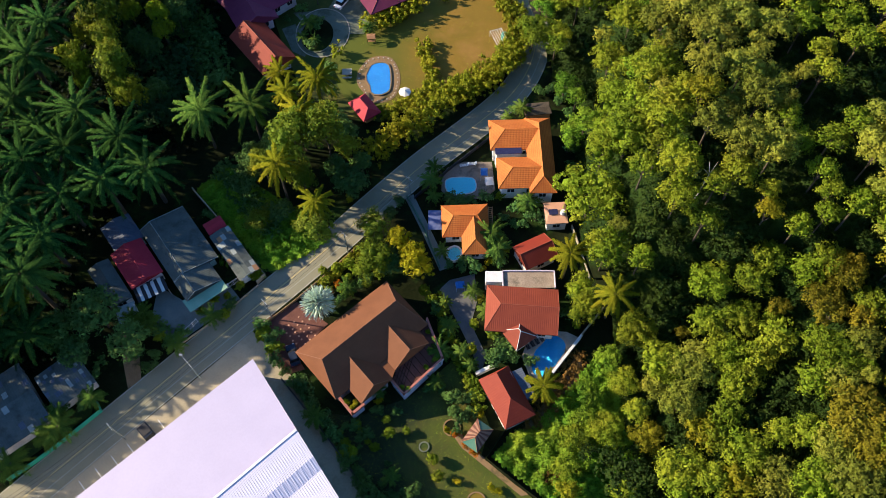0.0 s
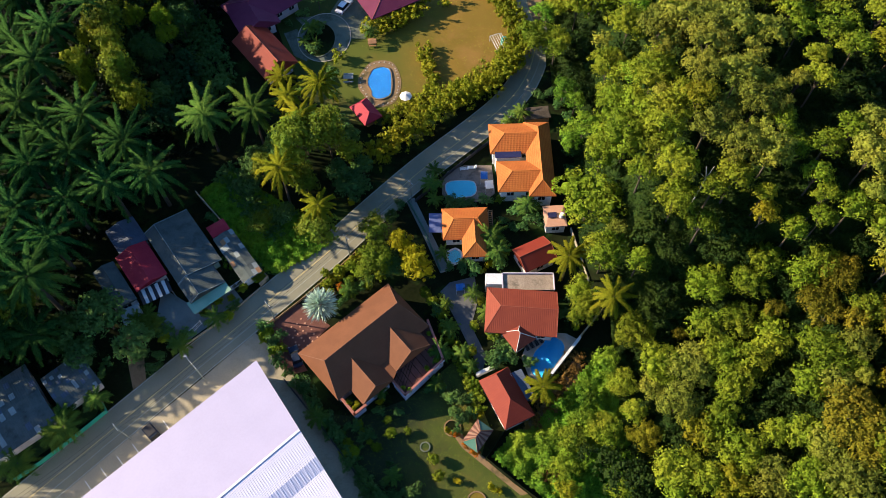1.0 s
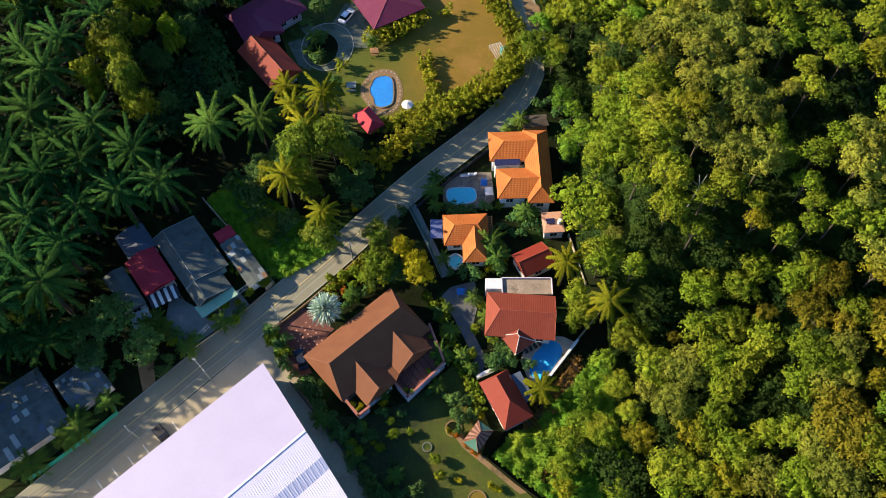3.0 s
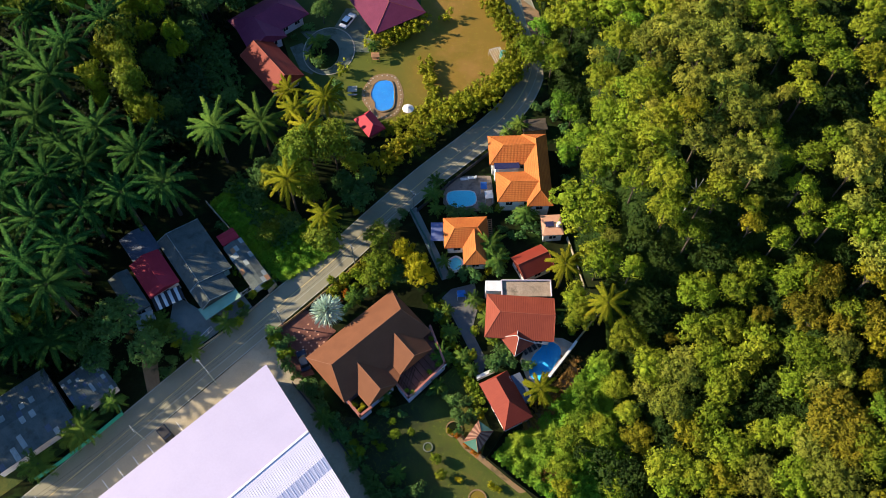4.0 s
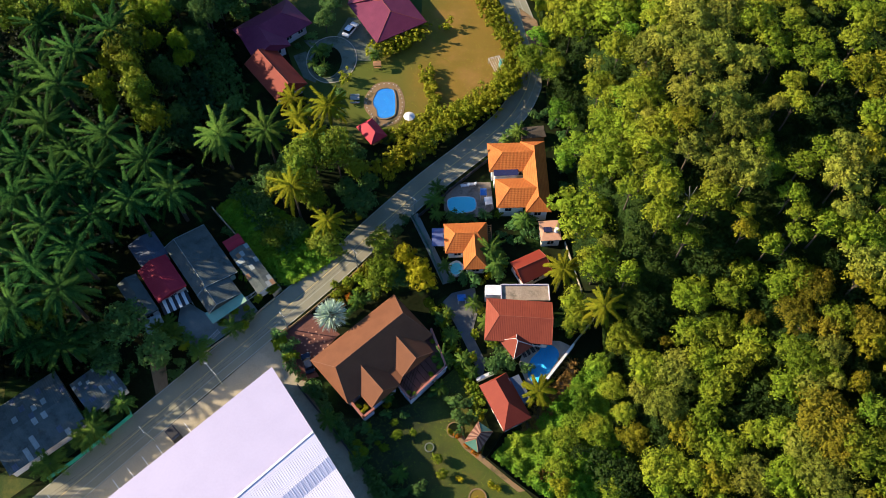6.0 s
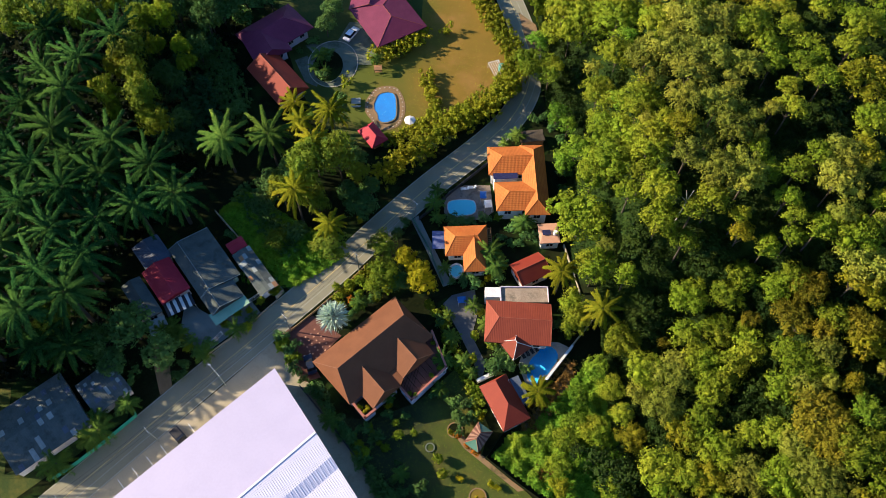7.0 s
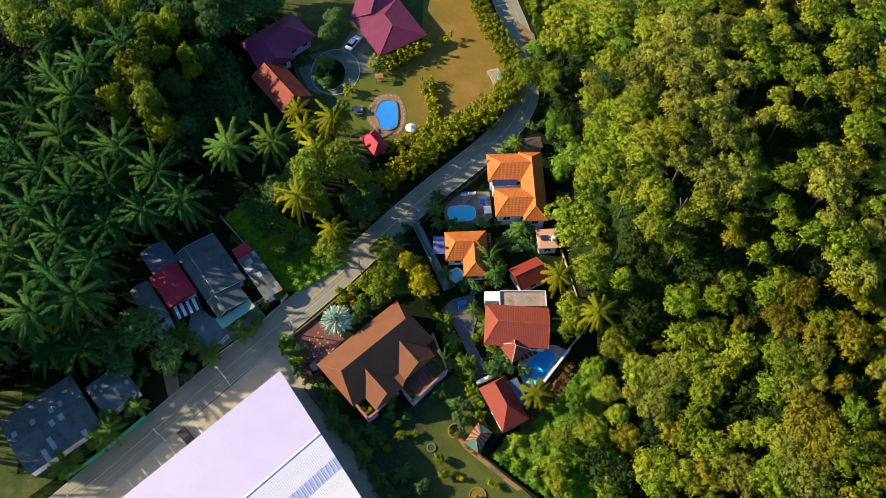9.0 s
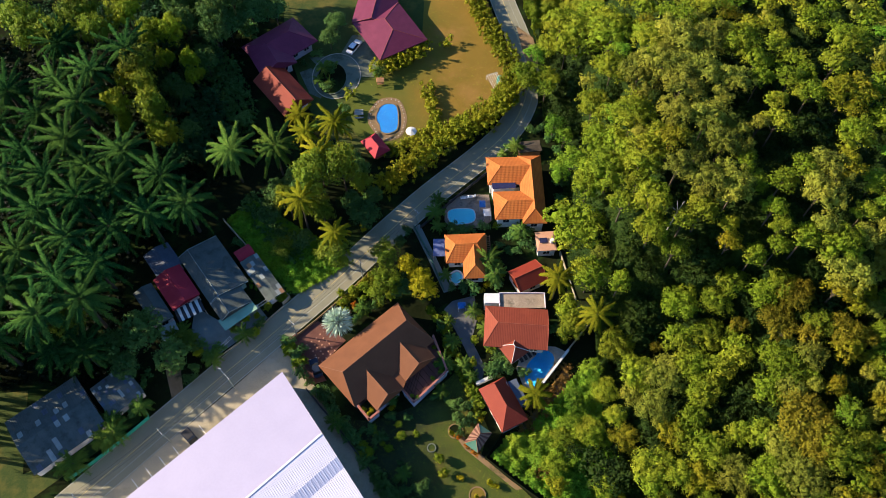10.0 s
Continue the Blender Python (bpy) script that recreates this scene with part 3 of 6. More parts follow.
# brown house with two hipped wings and a walled terrace
house, m, lx, ly = simple_house("house", "large house with a brown shingle hip roof and a red-walled terrace",
                                (-25.36, -15.32), (-10.15, -1.69), (-18.12, -24.00), 4.0, 3.35, (2.2, 2.2), BROWN_TILE, LILAC_WALL, BROWN_RIDGE, off=0.2)
for a, b in (((-8.12, -18.58), (-2.38, -13.65)), ((-13.53, -24.46), (-8.63, -20.16))):
    u = (np.array(b) - a) / np.linalg.norm(np.array(b) - a)
    back = np.array(a) + np.array((-u[1], u[0])) * 9.5
    mw, wy, wx = frame_of(a, b, back)
    mw = mw @ pose(0, 0, 0, 0, 0, 90)
    add_roof(house, mw, wx, wy, 3.95, 2.2, 0.5, 0.4, BROWN_TILE, BROWN_RIDGE)
    part("wall", block(wx - 1.2, wy - 1.2, 3.7), LILAC_WALL, house, "", mw)


part("roof", slab([(-13.53, -24.46), (-8.63, -20.16), (-8.12, -18.58), (-2.38, -13.65), (-4.83, -10.32), (-16.37, -20.47)], 3.72, 3.9), BROWN_TILE, house, "low eave between the wings")


def parapet(points, z0, z1, width, closed=False):
    bms = []
    for p, q in zip(points, points[1:] + (points[:1] if closed else [])):
        d = Vector((q[0] - p[0], q[1] - p[1], 0))
        bm = block(d.length + width, width, z1 - z0, 0, 0, z0, 0.02)
        bmesh.ops.transform(bm, matrix=pose((p[0] + q[0]) / 2, (p[1] + q[1]) / 2, 0, 0, 0, math.degrees(math.atan2(d.y, d.x))), verts=bm.verts)
        bms.append(bm)
    return joined(*bms)


TERRACE = [(-8.67, -20.04), (-6.58, -22.51), (-0.07, -16.07), (-2.83, -8.70), (-5.18, -9.67)]
part("terrace", slab(TERRACE, 0.0, 2.4), LILAC_WALL, house)
part("terrace_floor", slab([(x * 0.985 + 0.015 * TERRACE[0][0], y * 0.985 + 0.015 * TERRACE[0][1]) for x, y in TERRACE], 2.38, 2.43), RED_PAVING, house, "dark red tiled terrace floor")
part("parapet", parapet(TERRACE[:4], 2.3, 3.1, 0.35), LILAC_WALL, house)
part("coping", parapet(TERRACE[:4], 3.1, 3.2, 0.4), BRICK_RED, house, "red coping")
joints = [parapet([TERRACE[0] if i == 0 else tuple(np.array(TERRACE[0]) + (np.array(TERRACE[1]) - TERRACE[0]) * i / 5) for _ in (0,)] + [tuple(np.array(TERRACE[4]) + (np.array(TERRACE[3]) - TERRACE[4]) * i / 5)], 2.434, 2.45, 0.07) for i in range(1, 5)]
joints += [parapet([tuple(np.array(TERRACE[0]) + (np.array(TERRACE[4]) - TERRACE[0]) * i / 8), tuple(np.array(TERRACE[1]) + (np.array(TERRACE[2]) - TERRACE[1]) * i / 8)], 2.434, 2.452, 0.07) for i in range(1, 8)]
part("floor_joint", joined(*joints), EARTH, house, "dark joints of the terrace floor")
PLANTER = [(-17.19, -23.25), (-15.04, -25.77), (-13.29, -24.25), (-15.53, -21.92)]
part("planter", slab(PLANTER, 0.0, 2.5), LILAC_WALL, house)
part("soil", slab([(x * 0.9 + 0.1 * PLANTER[3][0], y * 0.9 + 0.1 * PLANTER[3][1]) for x, y in PLANTER], 2.48, 2.56), EARTH, house, "dark planter soil")
part("coping", parapet(PLANTER[:3], 2.5, 3.1, 0.45), BRICK_RED, house, "red coping")

# orange villa with two west wings
house, m, lx, ly = simple_house("house", "white villa with a bright orange clay tile roof",
                                (16.62, 16.84), (16.38, 34.90), (21.86, 17.26), 4.5, 1.9, (2.6, 2.6), ORANGE_TILE, WHITE_WALL, ORANGE_RIDGE)
for a, b, c in (((9.34, 26.92), (19.46, 27.20), (9.47, 34.43)), ((10.61, 17.85), (19.49, 18.12), (10.40, 25.12))):
    mw, wx, wy = frame_of(a, b, c)
    add_roof(house, mw, wx, wy, 4.5, 1.8, wy * 0.4, 0.5, ORANGE_TILE, ORANGE_RIDGE)
    add_walls(house, mw, wx, wy, 4.3, WHITE_WALL)
# A flat dark strip stands in for the recess between the wings
mw, wx, wy = frame_of((10.33, 25.75), (15.58, 26.05), (10.41, 28.01))
tagged(part("panel", block(wx, wy, 0.12, 0, 0, 4.55, 0.03), SOLAR, house, "dark violet-blue strip standing in for the recess between the wings", mw))
part("wall", block(wx - 0.5, wy - 0.2, 4.5), WHITE_WALL, house, "", mw)

# small orange house with a south wing
house, m, lx, ly = simple_house("house", "small L-shaped house with an orange clay tile hip roof",
                                (-0.12, 7.82), (8.78, 8.21), (-0.43, 14.83), 3.2, 1.9, (2.2, 2.2), ORANGE_TILE, WHITE_WALL, ORANGE_RIDGE)
mw, wx, wy = frame_of((8.53, 4.34), (8.20, 12.45), (3.60, 4.22))
add_roof(house, mw, wx, wy, 3.2, 1.8, wy * 0.45, 0.5, ORANGE_TILE, ORANGE_RIDGE)
add_walls(house, mw, wx, wy, 3.0, WHITE_WALL)
mw, wx, wy = frame_of((-2.85, 10.03), (-0.22, 10.02), (-3.22, 14.33))
aw = thing("awning", "faded violet-blue canvas awning on posts beside a house wall", "awning")
part("canopy", roof_mesh(wx, wy, 2.3, 0.25, 0.3, 0.3, 0.05), AWNING_BLUE, aw, "", mw)
for sx in (-1, 1):
    for sy in (-1, 1):
        part("post", rod((sx * (wx / 2 - 0.1), sy * (wy / 2 - 0.1), 0), (sx * (wx / 2 - 0.1), sy * (wy / 2 - 0.1), 2.28), 0.05), GALV, aw, "", mw)

# red gabled outbuilding
simple_house("house", "small outbuilding with a red gabled roof", (15.29, 1.03), (21.32, 4.01), (13.44, 6.15), 3.0, 1.5, (0.0, 0.0), CORAL_METAL, WHITE_WALL, RED_RIDGE, inset=0.4)
# tank house
house, m, lx, ly = simple_house("house", "tan flat-roofed outbuilding with a water heater panel", (19.55, 10.88), (23.76, 11.15), (19.37, 15.62), 2.9, 0.25, (0.8, 0.8), TRIM, WHITE_WALL, inset=0.3)
part("panel", block(1.7, 1.2, 0.1, -0.5, 0, 3.25, 0.02), SOLAR, house, "dark blue solar panel", m)
part("tank", rod((1.2, -0.4, 3.1), (1.2, -0.4, 4.1), 0.45, 0.42, 12), WHITE_PAINT, house, "white water tank", m)

# terracotta house with a hipped porch and a flat annexe
house, m, lx, ly = simple_house("house", "terracotta tile house with a hipped porch beside the pool",
                                (7.20, -11.15), (19.95, -12.14), (6.68, -2.18), 3.6, 2.0, (2.6, 0.0), TERRACOTTA, WHITE_WALL, RED_RIDGE)
mw, wx, wy = frame_of((10.46, -10.96), (12.85, -14.40), (13.49, -8.43))
add_roof(house, mw, wx + 0.4, wx + 0.4, 3.2, 1.6, wx * 0.48, wx * 0.48, TERRACOTTA, WHITE_PAINT)
part("wall", block(wx - 1.0, wx - 1.0, 3.1), WHITE_WALL, house, "", mw)
mw, wx, wy = frame_of((10.84, -2.54), (20.27, -2.57), (10.97, 0.78))
part("annexe", block(wx, wy, 3.0), ROOF_SCREED, house, "flat-roofed annexe with a stained roof terrace", mw)
part("parapet", parapet([(-wx / 2, -wy / 2), (-wx / 2, wy / 2), (wx / 2, wy / 2), (wx / 2, -wy / 2)], 2.95, 3.35, 0.2), LILAC_WALL, house, "", mw)
mw, wx, wy = frame_of((7.76, -1.52), (10.76, -1.53), (7.83, 0.66))
part("annexe", block(wx, wy, 3.3), WHITE_PAINT, house, "white flat-roofed box room", mw)

# red pavilion house with a blue flat annexe
house, m, lx, ly = simple_house("house", "red-roofed pool house with a dark flat annexe",
                                (10.30, -28.40), (6.05, -19.80), (15.0, -25.0), 2.7, 2.0, (3.8, 0.9), CORAL_METAL, WHITE_WALL, None, inset=0.4)
mw, wx, wy = frame_of((13.54, -23.45), (11.40, -18.49), (15.55, -22.35))
part("annexe", block(wx, wy, 2.6, 0, 0, 0, 0.03), BLUE_SHEET, house, "dark slate-blue flat roof annexe", mw)
part("parapet", block(wx, 0.25, 0.3, 0, wy / 2, 2.6), WHITE_PAINT, house, "", mw)

# striped garden hut
HUT_STRIPE = surface("faded_hut_board", (0.20, 0.11, 0.075), (0.27, 0.15, 0.10), 0.8, 6.0, 0.85, 0.2)
HUT_BROWN = surface("dark_hut_board", (0.09, 0.038, 0.026), (0.13, 0.058, 0.038), 0.8, 6.0, 0.85, 0.2)
hut, m, lx, ly = simple_house("garden_hut", "small garden hut with a striped timber and green roof", (5.56, -32.07), (8.32, -28.27), (3.09, -30.17), 2.2, 1.0, (1.6, 1.6), DULL_GREEN, TIMBER, TIMBER, inset=0.5, windows=False)
hut["category"] = "hut"
for side in (1, -1):
    for i in range(9):
        a, b = -0.5 + i / 9 + 0.006, -0.5 + (i + 1) / 9 - 0.006
        x0, x1 = (lx - 0.1) * a, (lx - 0.1) * b
        r0, r1 = (max(-1.0, min(1.0, 2.2 * q)) * (lx / 2 - 1.6) for q in (a, b))
        v = [(x0, side * (ly / 2 + 0.05), 2.24), (x1, side * (ly / 2 + 0.05), 2.24), (r1, side * 0.05, 3.26), (r0, side * 0.05, 3.26)]
        v += [(x, y, z - 0.04) for x, y, z in v]
        f = [(3, 2, 1, 0), (4, 5, 6, 7), (0, 1, 5, 4), (1, 2, 6, 5), (2, 3, 7, 6), (3, 0, 4, 7)]
        part("slat", mesh_of("slat", v, f if side > 0 else [q[::-1] for q in f]), HUT_STRIPE if i % 2 else HUT_BROWN, hut, "", m)

# grey farmhouse and its sheds
house, m, lx, ly = simple_house("house", "long farmhouse with a weathered grey sheet roof", (-48.67, -1.62), (-57.02, 9.41), (-41.67, 4.04), 3.0, 1.5, (0.0, 0.4), GREY_SHEET, GREEN_WALL, GREY_LIGHT, off=2.2)
mw, wx, wy = frame_of((-45.88, -5.27), (-48.81, -1.50), (-40.29, -0.76))
add_roof(house, mw, wx, wy, 3.0, 1.4, 0.0, 0.0, GREY_SHEET, GREY_LIGHT, off=1.5)
add_walls(house, mw, wx, wy, 2.8, GREEN_WALL)
mw, wx, wy = frame_of((-44.88, -7.35), (-38.90, -2.40), (-46.56, -5.01))
part("porch_roof", slab([(-wx / 2, -wy / 2), (wx / 2, -wy / 2), (wx / 2, wy / 2), (-wx / 2, wy / 2)], 2.7, 2.8), PALE_GREEN_SHEET, house, "pale green porch roof", mw)
house, m, lx, ly = simple_house("house", "low house with a red metal roof and a striped awning", (-56.12, -2.99), (-61.51, 4.08), (-50.66, 0.17), 3.0, 1.0, (0.0, 0.0), RED_METAL, WHITE_WALL, inset=0.4)
mw, wx, wy = frame_of((-54.66, -5.35), (-49.74, -2.48), (-56.35, -2.71))
for i in range(9):
    part("slat", block(wx / 9 - 0.05, wy, 0.06, (i - 4) * wx / 9, 0, 2.3), WHITE_PAINT if i % 2 else DARK, house, "", mw)
for sx in (-1, 1):
    part("post", rod((sx * wx * 0.48, -wy * 0.45, 0), (sx * wx * 0.48, -wy * 0.45, 2.3), 0.06), GALV, house, "", mw)
simple_house("house", "rear room with a blue-grey sheet roof", (-60.75, 4.71), (-64.77, 9.94), (-56.80, 9.11), 2.7, 0.7, (0.0, 0.0), BLUE_SHEET, WHITE_WALL, inset=0.3)
house, m, lx, ly = simple_house("shed", "narrow shed with a grey sheet roof", (-59.24, -6.66), (-65.28, 1.17), (-55.79, -4.31), 2.5, 0.6, (0.0, 0.0), GREY_SHEET, WHITE_WALL, inset=0.3)
house["category"] = "shed"
mw, wx, wy = frame_of((-57.32, -9.30), (-54.21, -7.72), (-59.36, -6.73))
part("porch_roof", slab([(-wx / 2, -wy / 2), (wx / 2, -wy / 2), (wx / 2, wy / 2), (-wx / 2, wy / 2)], 2.2, 2.28), GREY_LIGHT, house, "pale sheet porch roof", mw)
part("wall", block(wx - 0.4, wy - 0.4, 2.18), WHITE_WALL, house, "", mw)
house, m, lx, ly = simple_house("shed", "small lean-to with a red sheet roof", (-44.04, 8.76), (-41.08, 10.94), (-45.86, 10.95), 2.3, 0.4, (0.0, 0.0), RED_METAL, WHITE_WALL, inset=0.2)
house["category"] = "shed"


def patch_shed(a, b, c, z, rise, nx, ny, base, odd, seed, label, name="shed"):
    """A shed whose roof is patched together from sheets of different ages."""
    rng = random.Random(seed)
    m, lx, ly = frame_of(a, b, c)
    s = thing(name, label, "shed")
    part("wall", block(lx - 0.6, ly - 0.6, z), WHITE_WALL, s, "", m)
    dx, dy = lx / nx, ly / ny
    for i in range(nx):
        for j in range(ny):
            y0, y1 = -ly / 2 + j * dy, -ly / 2 + (j + 1) * dy
            lift = rng.uniform(0.0, 0.03)
            za, zb = (z + rise * (1 - abs(y) / (ly / 2)) + lift for y in (y0, y1))
            x0, x1 = -lx / 2 + i * dx, -lx / 2 + (i + 1) * dx + 0.03
            v = [(x0, y0, za), (x1, y0, za), (x1, y1, zb), (x0, y1, zb)]
            v += [(x, y, q - 0.05) for x, y, q in v]
            f = [(0, 1, 2, 3), (7, 6, 5, 4), (0, 4, 5, 1), (1, 5, 6, 2), (2, 6, 7, 3), (3, 7, 4, 0)]
            part("sheet", mesh_of("sheet", v, f), rng.choice(odd) if rng.random() < 0.2 else base, s, "", m)
    return s


patch_shed((-37.06, -0.86), (-43.98, 8.35), (-34.25, 2.23), 2.4, 0.5, 9, 5, GREY_SHEET, [GREY_LIGHT, GREY_LIGHT, GREY_LIGHT, TIMBER], 4, "patched lean-to shed with pale and rusty sheets")
patch_shed((-76.26, -36.00), (-64.94, -26.66), (-82.28, -24.21), 2.5, 1.0, 16, 10, GREY_SHEET, [GREY_LIGHT, GREY_SHEET, BLUE_SHEET, GREY_SHEET], 8, "large barn with a patched weathered grey roof")
patch_shed((-64.52, -25.15), (-58.99, -20.07), (-69.90, -19.58), 2.5, 0.8, 12, 9, GREY_SHEET, [GREY_LIGHT, GREY_SHEET, BLUE_SHEET], 9, "shed with a patched grey sheet roof")

# villas round the turning circle
# Lilac walls instead of white put the eaves' shade into the colour
simple_house("house", "villa with a dark maroon tile hip roof", (-50.9, 69.1), (-38.9, 79.45), (-43.9, 61.0), 3.6, 2.3, (4.8, 4.8), PURPLE_TILE, LILAC_WALL, PURPLE_TILE, inset=1.3)
simple_house("house", "villa wing with a maroon tile roof", (-44.65, 59.5), (-49.5, 68.0), (-37.2, 65.4), 3.5, 2.2, (0.3, 2.5), PURPLE_TILE, LILAC_WALL, PURPLE_TILE, inset=1.2)
simple_house("house", "long guest house with an orange-red tile roof", (-38.03, 47.27), (-46.74, 58.25), (-31.22, 52.06), 3.4, 2.2, (0.9, 0.0), CORAL_METAL, LILAC_WALL, RED_RIDGE, inset=1.2)
simple_house("house", "large villa with a maroon tile hip roof", (-16.07, 65.03), (-23.84, 78.24), (-5.61, 74.33), 3.3, 2.2, (5.5, 5.5), PURPLE_TILE, LILAC_WALL, RED_RIDGE, inset=1.6)
simple_house("house", "villa wing with a maroon tile roof", (-23.82, 77.85), (-21.62, 92.19), (-13.72, 74.91), 3.3, 1.9, (0.5, 4.0), PURPLE_TILE, LILAC_WALL, RED_RIDGE, inset=1.6)
pav, m, lx, ly = simple_house("pavilion", "open garden pavilion with a crimson hip roof", (-16.24, 35.46), (-19.82, 40.42), (-12.9, 38.2), 2.7, 1.4, (1.5, 1.5), RED_METAL, TIMBER, None, inset=1.2, windows=False)
pav["category"] = "pavilion"

simple_house("shed", "low brown shed behind the villa", (17.10, 37.57), (22.60, 38.21), (17.80, 40.81), 2.0, 0.4, (0.3, 0.3), BARK, TIMBER, None, inset=0.3, windows=False)[0]["category"] = "shed"

# warehouse: white roof with a ridge, a ribbed lee slope, a step and a lower roof
m, lx, ly = frame_of((-31.69, -17.68), (-55.18, -39.32), (-15.15, -41.12))
ware = thing("warehouse", "large warehouse with a white metal roof and a shaded step", "warehouse")
u = np.array((-31.69, -17.68)) - np.array((-55.18, -39.32))
u /= np.linalg.norm(u)
v = np.array((u[1], -u[0]))          # towards the south-east
corner = np.array((-31.69, -17.68))
LONG = 75.0                          # how far the building runs to the south-west
mw = Matrix.Translation((corner[0], corner[1], 0)) @ pose(0, 0, 0, 0, 0, math.degrees(math.atan2(-u[1], -u[0])))
PROFILE = [(0.0, 6.9), (15.0, 8.6), (20.0, 8.15), (22.2, 7.5), (40.0, 6.7)]   # metres from the north-west eave, height


def ribbed_slope(p0, p1, length, period, rib):
    """A sheet from p0 to p1 of the profile, with ribs running down the slope."""
    xs = [0.0]
    while xs[-1] < length:
        xs += [xs[-1] + period * 0.62, xs[-1] + period * 0.72, xs[-1] + period * 0.9, xs[-1] + period]
    verts, faces = [], []
    for i, x in enumerate(xs):
        up = rib if i % 4 in (2, 3) else 0.0
        verts += [(x, p0[0], p0[1] + up), (x, p1[0], p1[1] + up)]
        if i:
            faces.append((2 * i - 2, 2 * i, 2 * i + 1, 2 * i - 1))
    verts = [(x + 0.13 * y, y, z) for x, y, z in verts]      # the gable end stands askew
    return mesh_of("sheet", verts, faces)


WHITE_PLAIN = surface("white_roof_paint", (0.375, 0.345, 0.47), (0.41, 0.375, 0.505), 0.2, 3.0, 0.5, 0.02)
flip = Matrix.Diagonal((1, 1, 1, 1))
side = 1 if (Matrix(mw).to_3x3() @ Vector((0, 1, 0))).xy.dot(Vector(v)) > 0 else -1
flip = Matrix.Diagonal((1, side, 1, 1))
part("roof", ribbed_slope(PROFILE[0], PROFILE[1], LONG, 0.9, 0.0), WHITE_PLAIN, ware, "smooth white roof slope", mw @ flip)
part("roof", ribbed_slope(PROFILE[1], PROFILE[2], LONG, 0.4, 0.012), WHITE_METAL, ware, "ribbed white lee slope", mw @ flip)
# Plain white metal, sloped more steeply to catch a bluish shade
part("roof", ribbed_slope(PROFILE[2], PROFILE[3], LONG, 0.9, 0.02), WHITE_METAL, ware, "steep step in the roof", mw @ flip)
part("roof", ribbed_slope(PROFILE[3], PROFILE[4], LONG, 0.4, 0.012), WHITE_METAL, ware, "lower ribbed roof", mw @ flip)
part("ridge_cap", block(LONG - 2.0, 0.4, 0.06, LONG / 2 + 1.0, side * PROFILE[1][0], PROFILE[1][1] + 0.03), WHITE_PAINT, ware, "", mw)
ends = [(0.35 + 0.13 * y, side * y, z - 0.1) for y, z in PROFILE] + [(5.5, side * 39.5, 0.0), (0.4, side * 0.4, 0.0)]
body = [(LONG - 0.3, y, z) for _, y, z in ends]
k = len(ends)
part("wall", mesh_of("wall", ends + body, [tuple(range(k)), tuple(range(2 * k - 1, k - 1, -1))] + [(i, k + i, k + (i + 1) % k, (i + 1) % k) for i in range(4, k)]), WHITE_WALL, ware, "", mw)


# ---- plants ----
def leaf_cards(centres, normals, size, rng, spread=0.42, slim=0.7):
    """Rhombic leaves at the centres, facing roughly along the normals."""
    k = len(centres)
    nrm = normals + rng.normal(0, spread, (k, 3))
    nrm /= np.linalg.norm(nrm, axis=1)[:, None] + 1e-9
    side = np.cross(nrm, rng.normal(0, 1, (k, 3)))
    side /= np.linalg.norm(side, axis=1)[:, None] + 1e-9
    up = np.cross(nrm, side)
    s = (size * rng.uniform(0.65, 1.35, k))[:, None]
    return np.stack([centres - up * s, centres + side * s * slim, centres + up * s, centres - side * s * slim], 1)


def clump_leaves(clumps, radii, per, size, rng, flat=0.8, middle=None, cores=None):
    """Leaves on the outside of many round clumps, more of them on the upper side, and the way each one faces;
    middle: the heart of the bough that each clump sits on; cores: dense inner bodies, by default one a clump."""
    k = len(clumps)
    d = rng.normal(0, 1, (k, per, 3))
    d[..., 2] += 0.45
    d /= np.linalg.norm(d, axis=2)[..., None]
    r = radii[:, None, None] * rng.uniform(0.55, 1.14, (k, per, 1))
    c = clumps[:, None, :] + d * r * np.array((1, 1, flat))
    facing = d.copy()
    if middle is not None:
        out = c - middle[:, None, :]
        facing = 0.7 * facing + 0.7 * out / (np.linalg.norm(out, axis=2)[..., None] + 1e-6) + np.array((0, 0, 0.35))
    facing = facing.reshape(-1, 3)
    facing = facing + rng.normal(0, 0.36, facing.shape)
    facing /= np.linalg.norm(facing, axis=1)[:, None]
    return leaf_cards(c.reshape(-1, 3), d.reshape(-1, 3), size, rng), facing, cores or (clumps, radii * 0.62)


def crown_clumps(radius, tall, count, rng):
    """Leaf clumps over a billowing crown that stands on z = 0: a dome of rounded boughs of uneven size.
    Returns the clumps, the heart of each one's bough, and the boughs' dense inner bodies."""
    k = max(4, round(2.2 * radius))
    a = np.arange(k) * 2.39996 + rng.uniform(0, 6.28)
    far = radius * 0.66 * np.sqrt((np.arange(k) + 0.3) / k) * rng.uniform(0.85, 1.12, k)
    bough = radius * rng.uniform(0.30, 0.5, k)
    heart = np.stack([far * np.cos(a), far * np.sin(a), tall * (0.28 + 0.36 * (1 - (far / radius) ** 2) + rng.uniform(-0.08, 0.14, k))], 1)
    out, own = [], []
    for _ in range(40 * count):
        i = int(rng.choice(k, p=bough ** 2 / (bough ** 2).sum()))
        d = rng.normal(0, 1, 3)
        d[2] = abs(d[2]) * (1 if rng.random() < 0.8 else -0.5)
        p = heart[i] + d / np.linalg.norm(d) * bough[i] * rng.uniform(0.78, 1.05) * np.array((1, 1, 0.85))
        away = np.linalg.norm(heart - p, axis=1)
        away[i] = 1e9
        if p[2] > 0 and (away > 0.72 * bough).all():
            out.append(p)
            own.append(heart[i])
        if len(out) == count:
            break
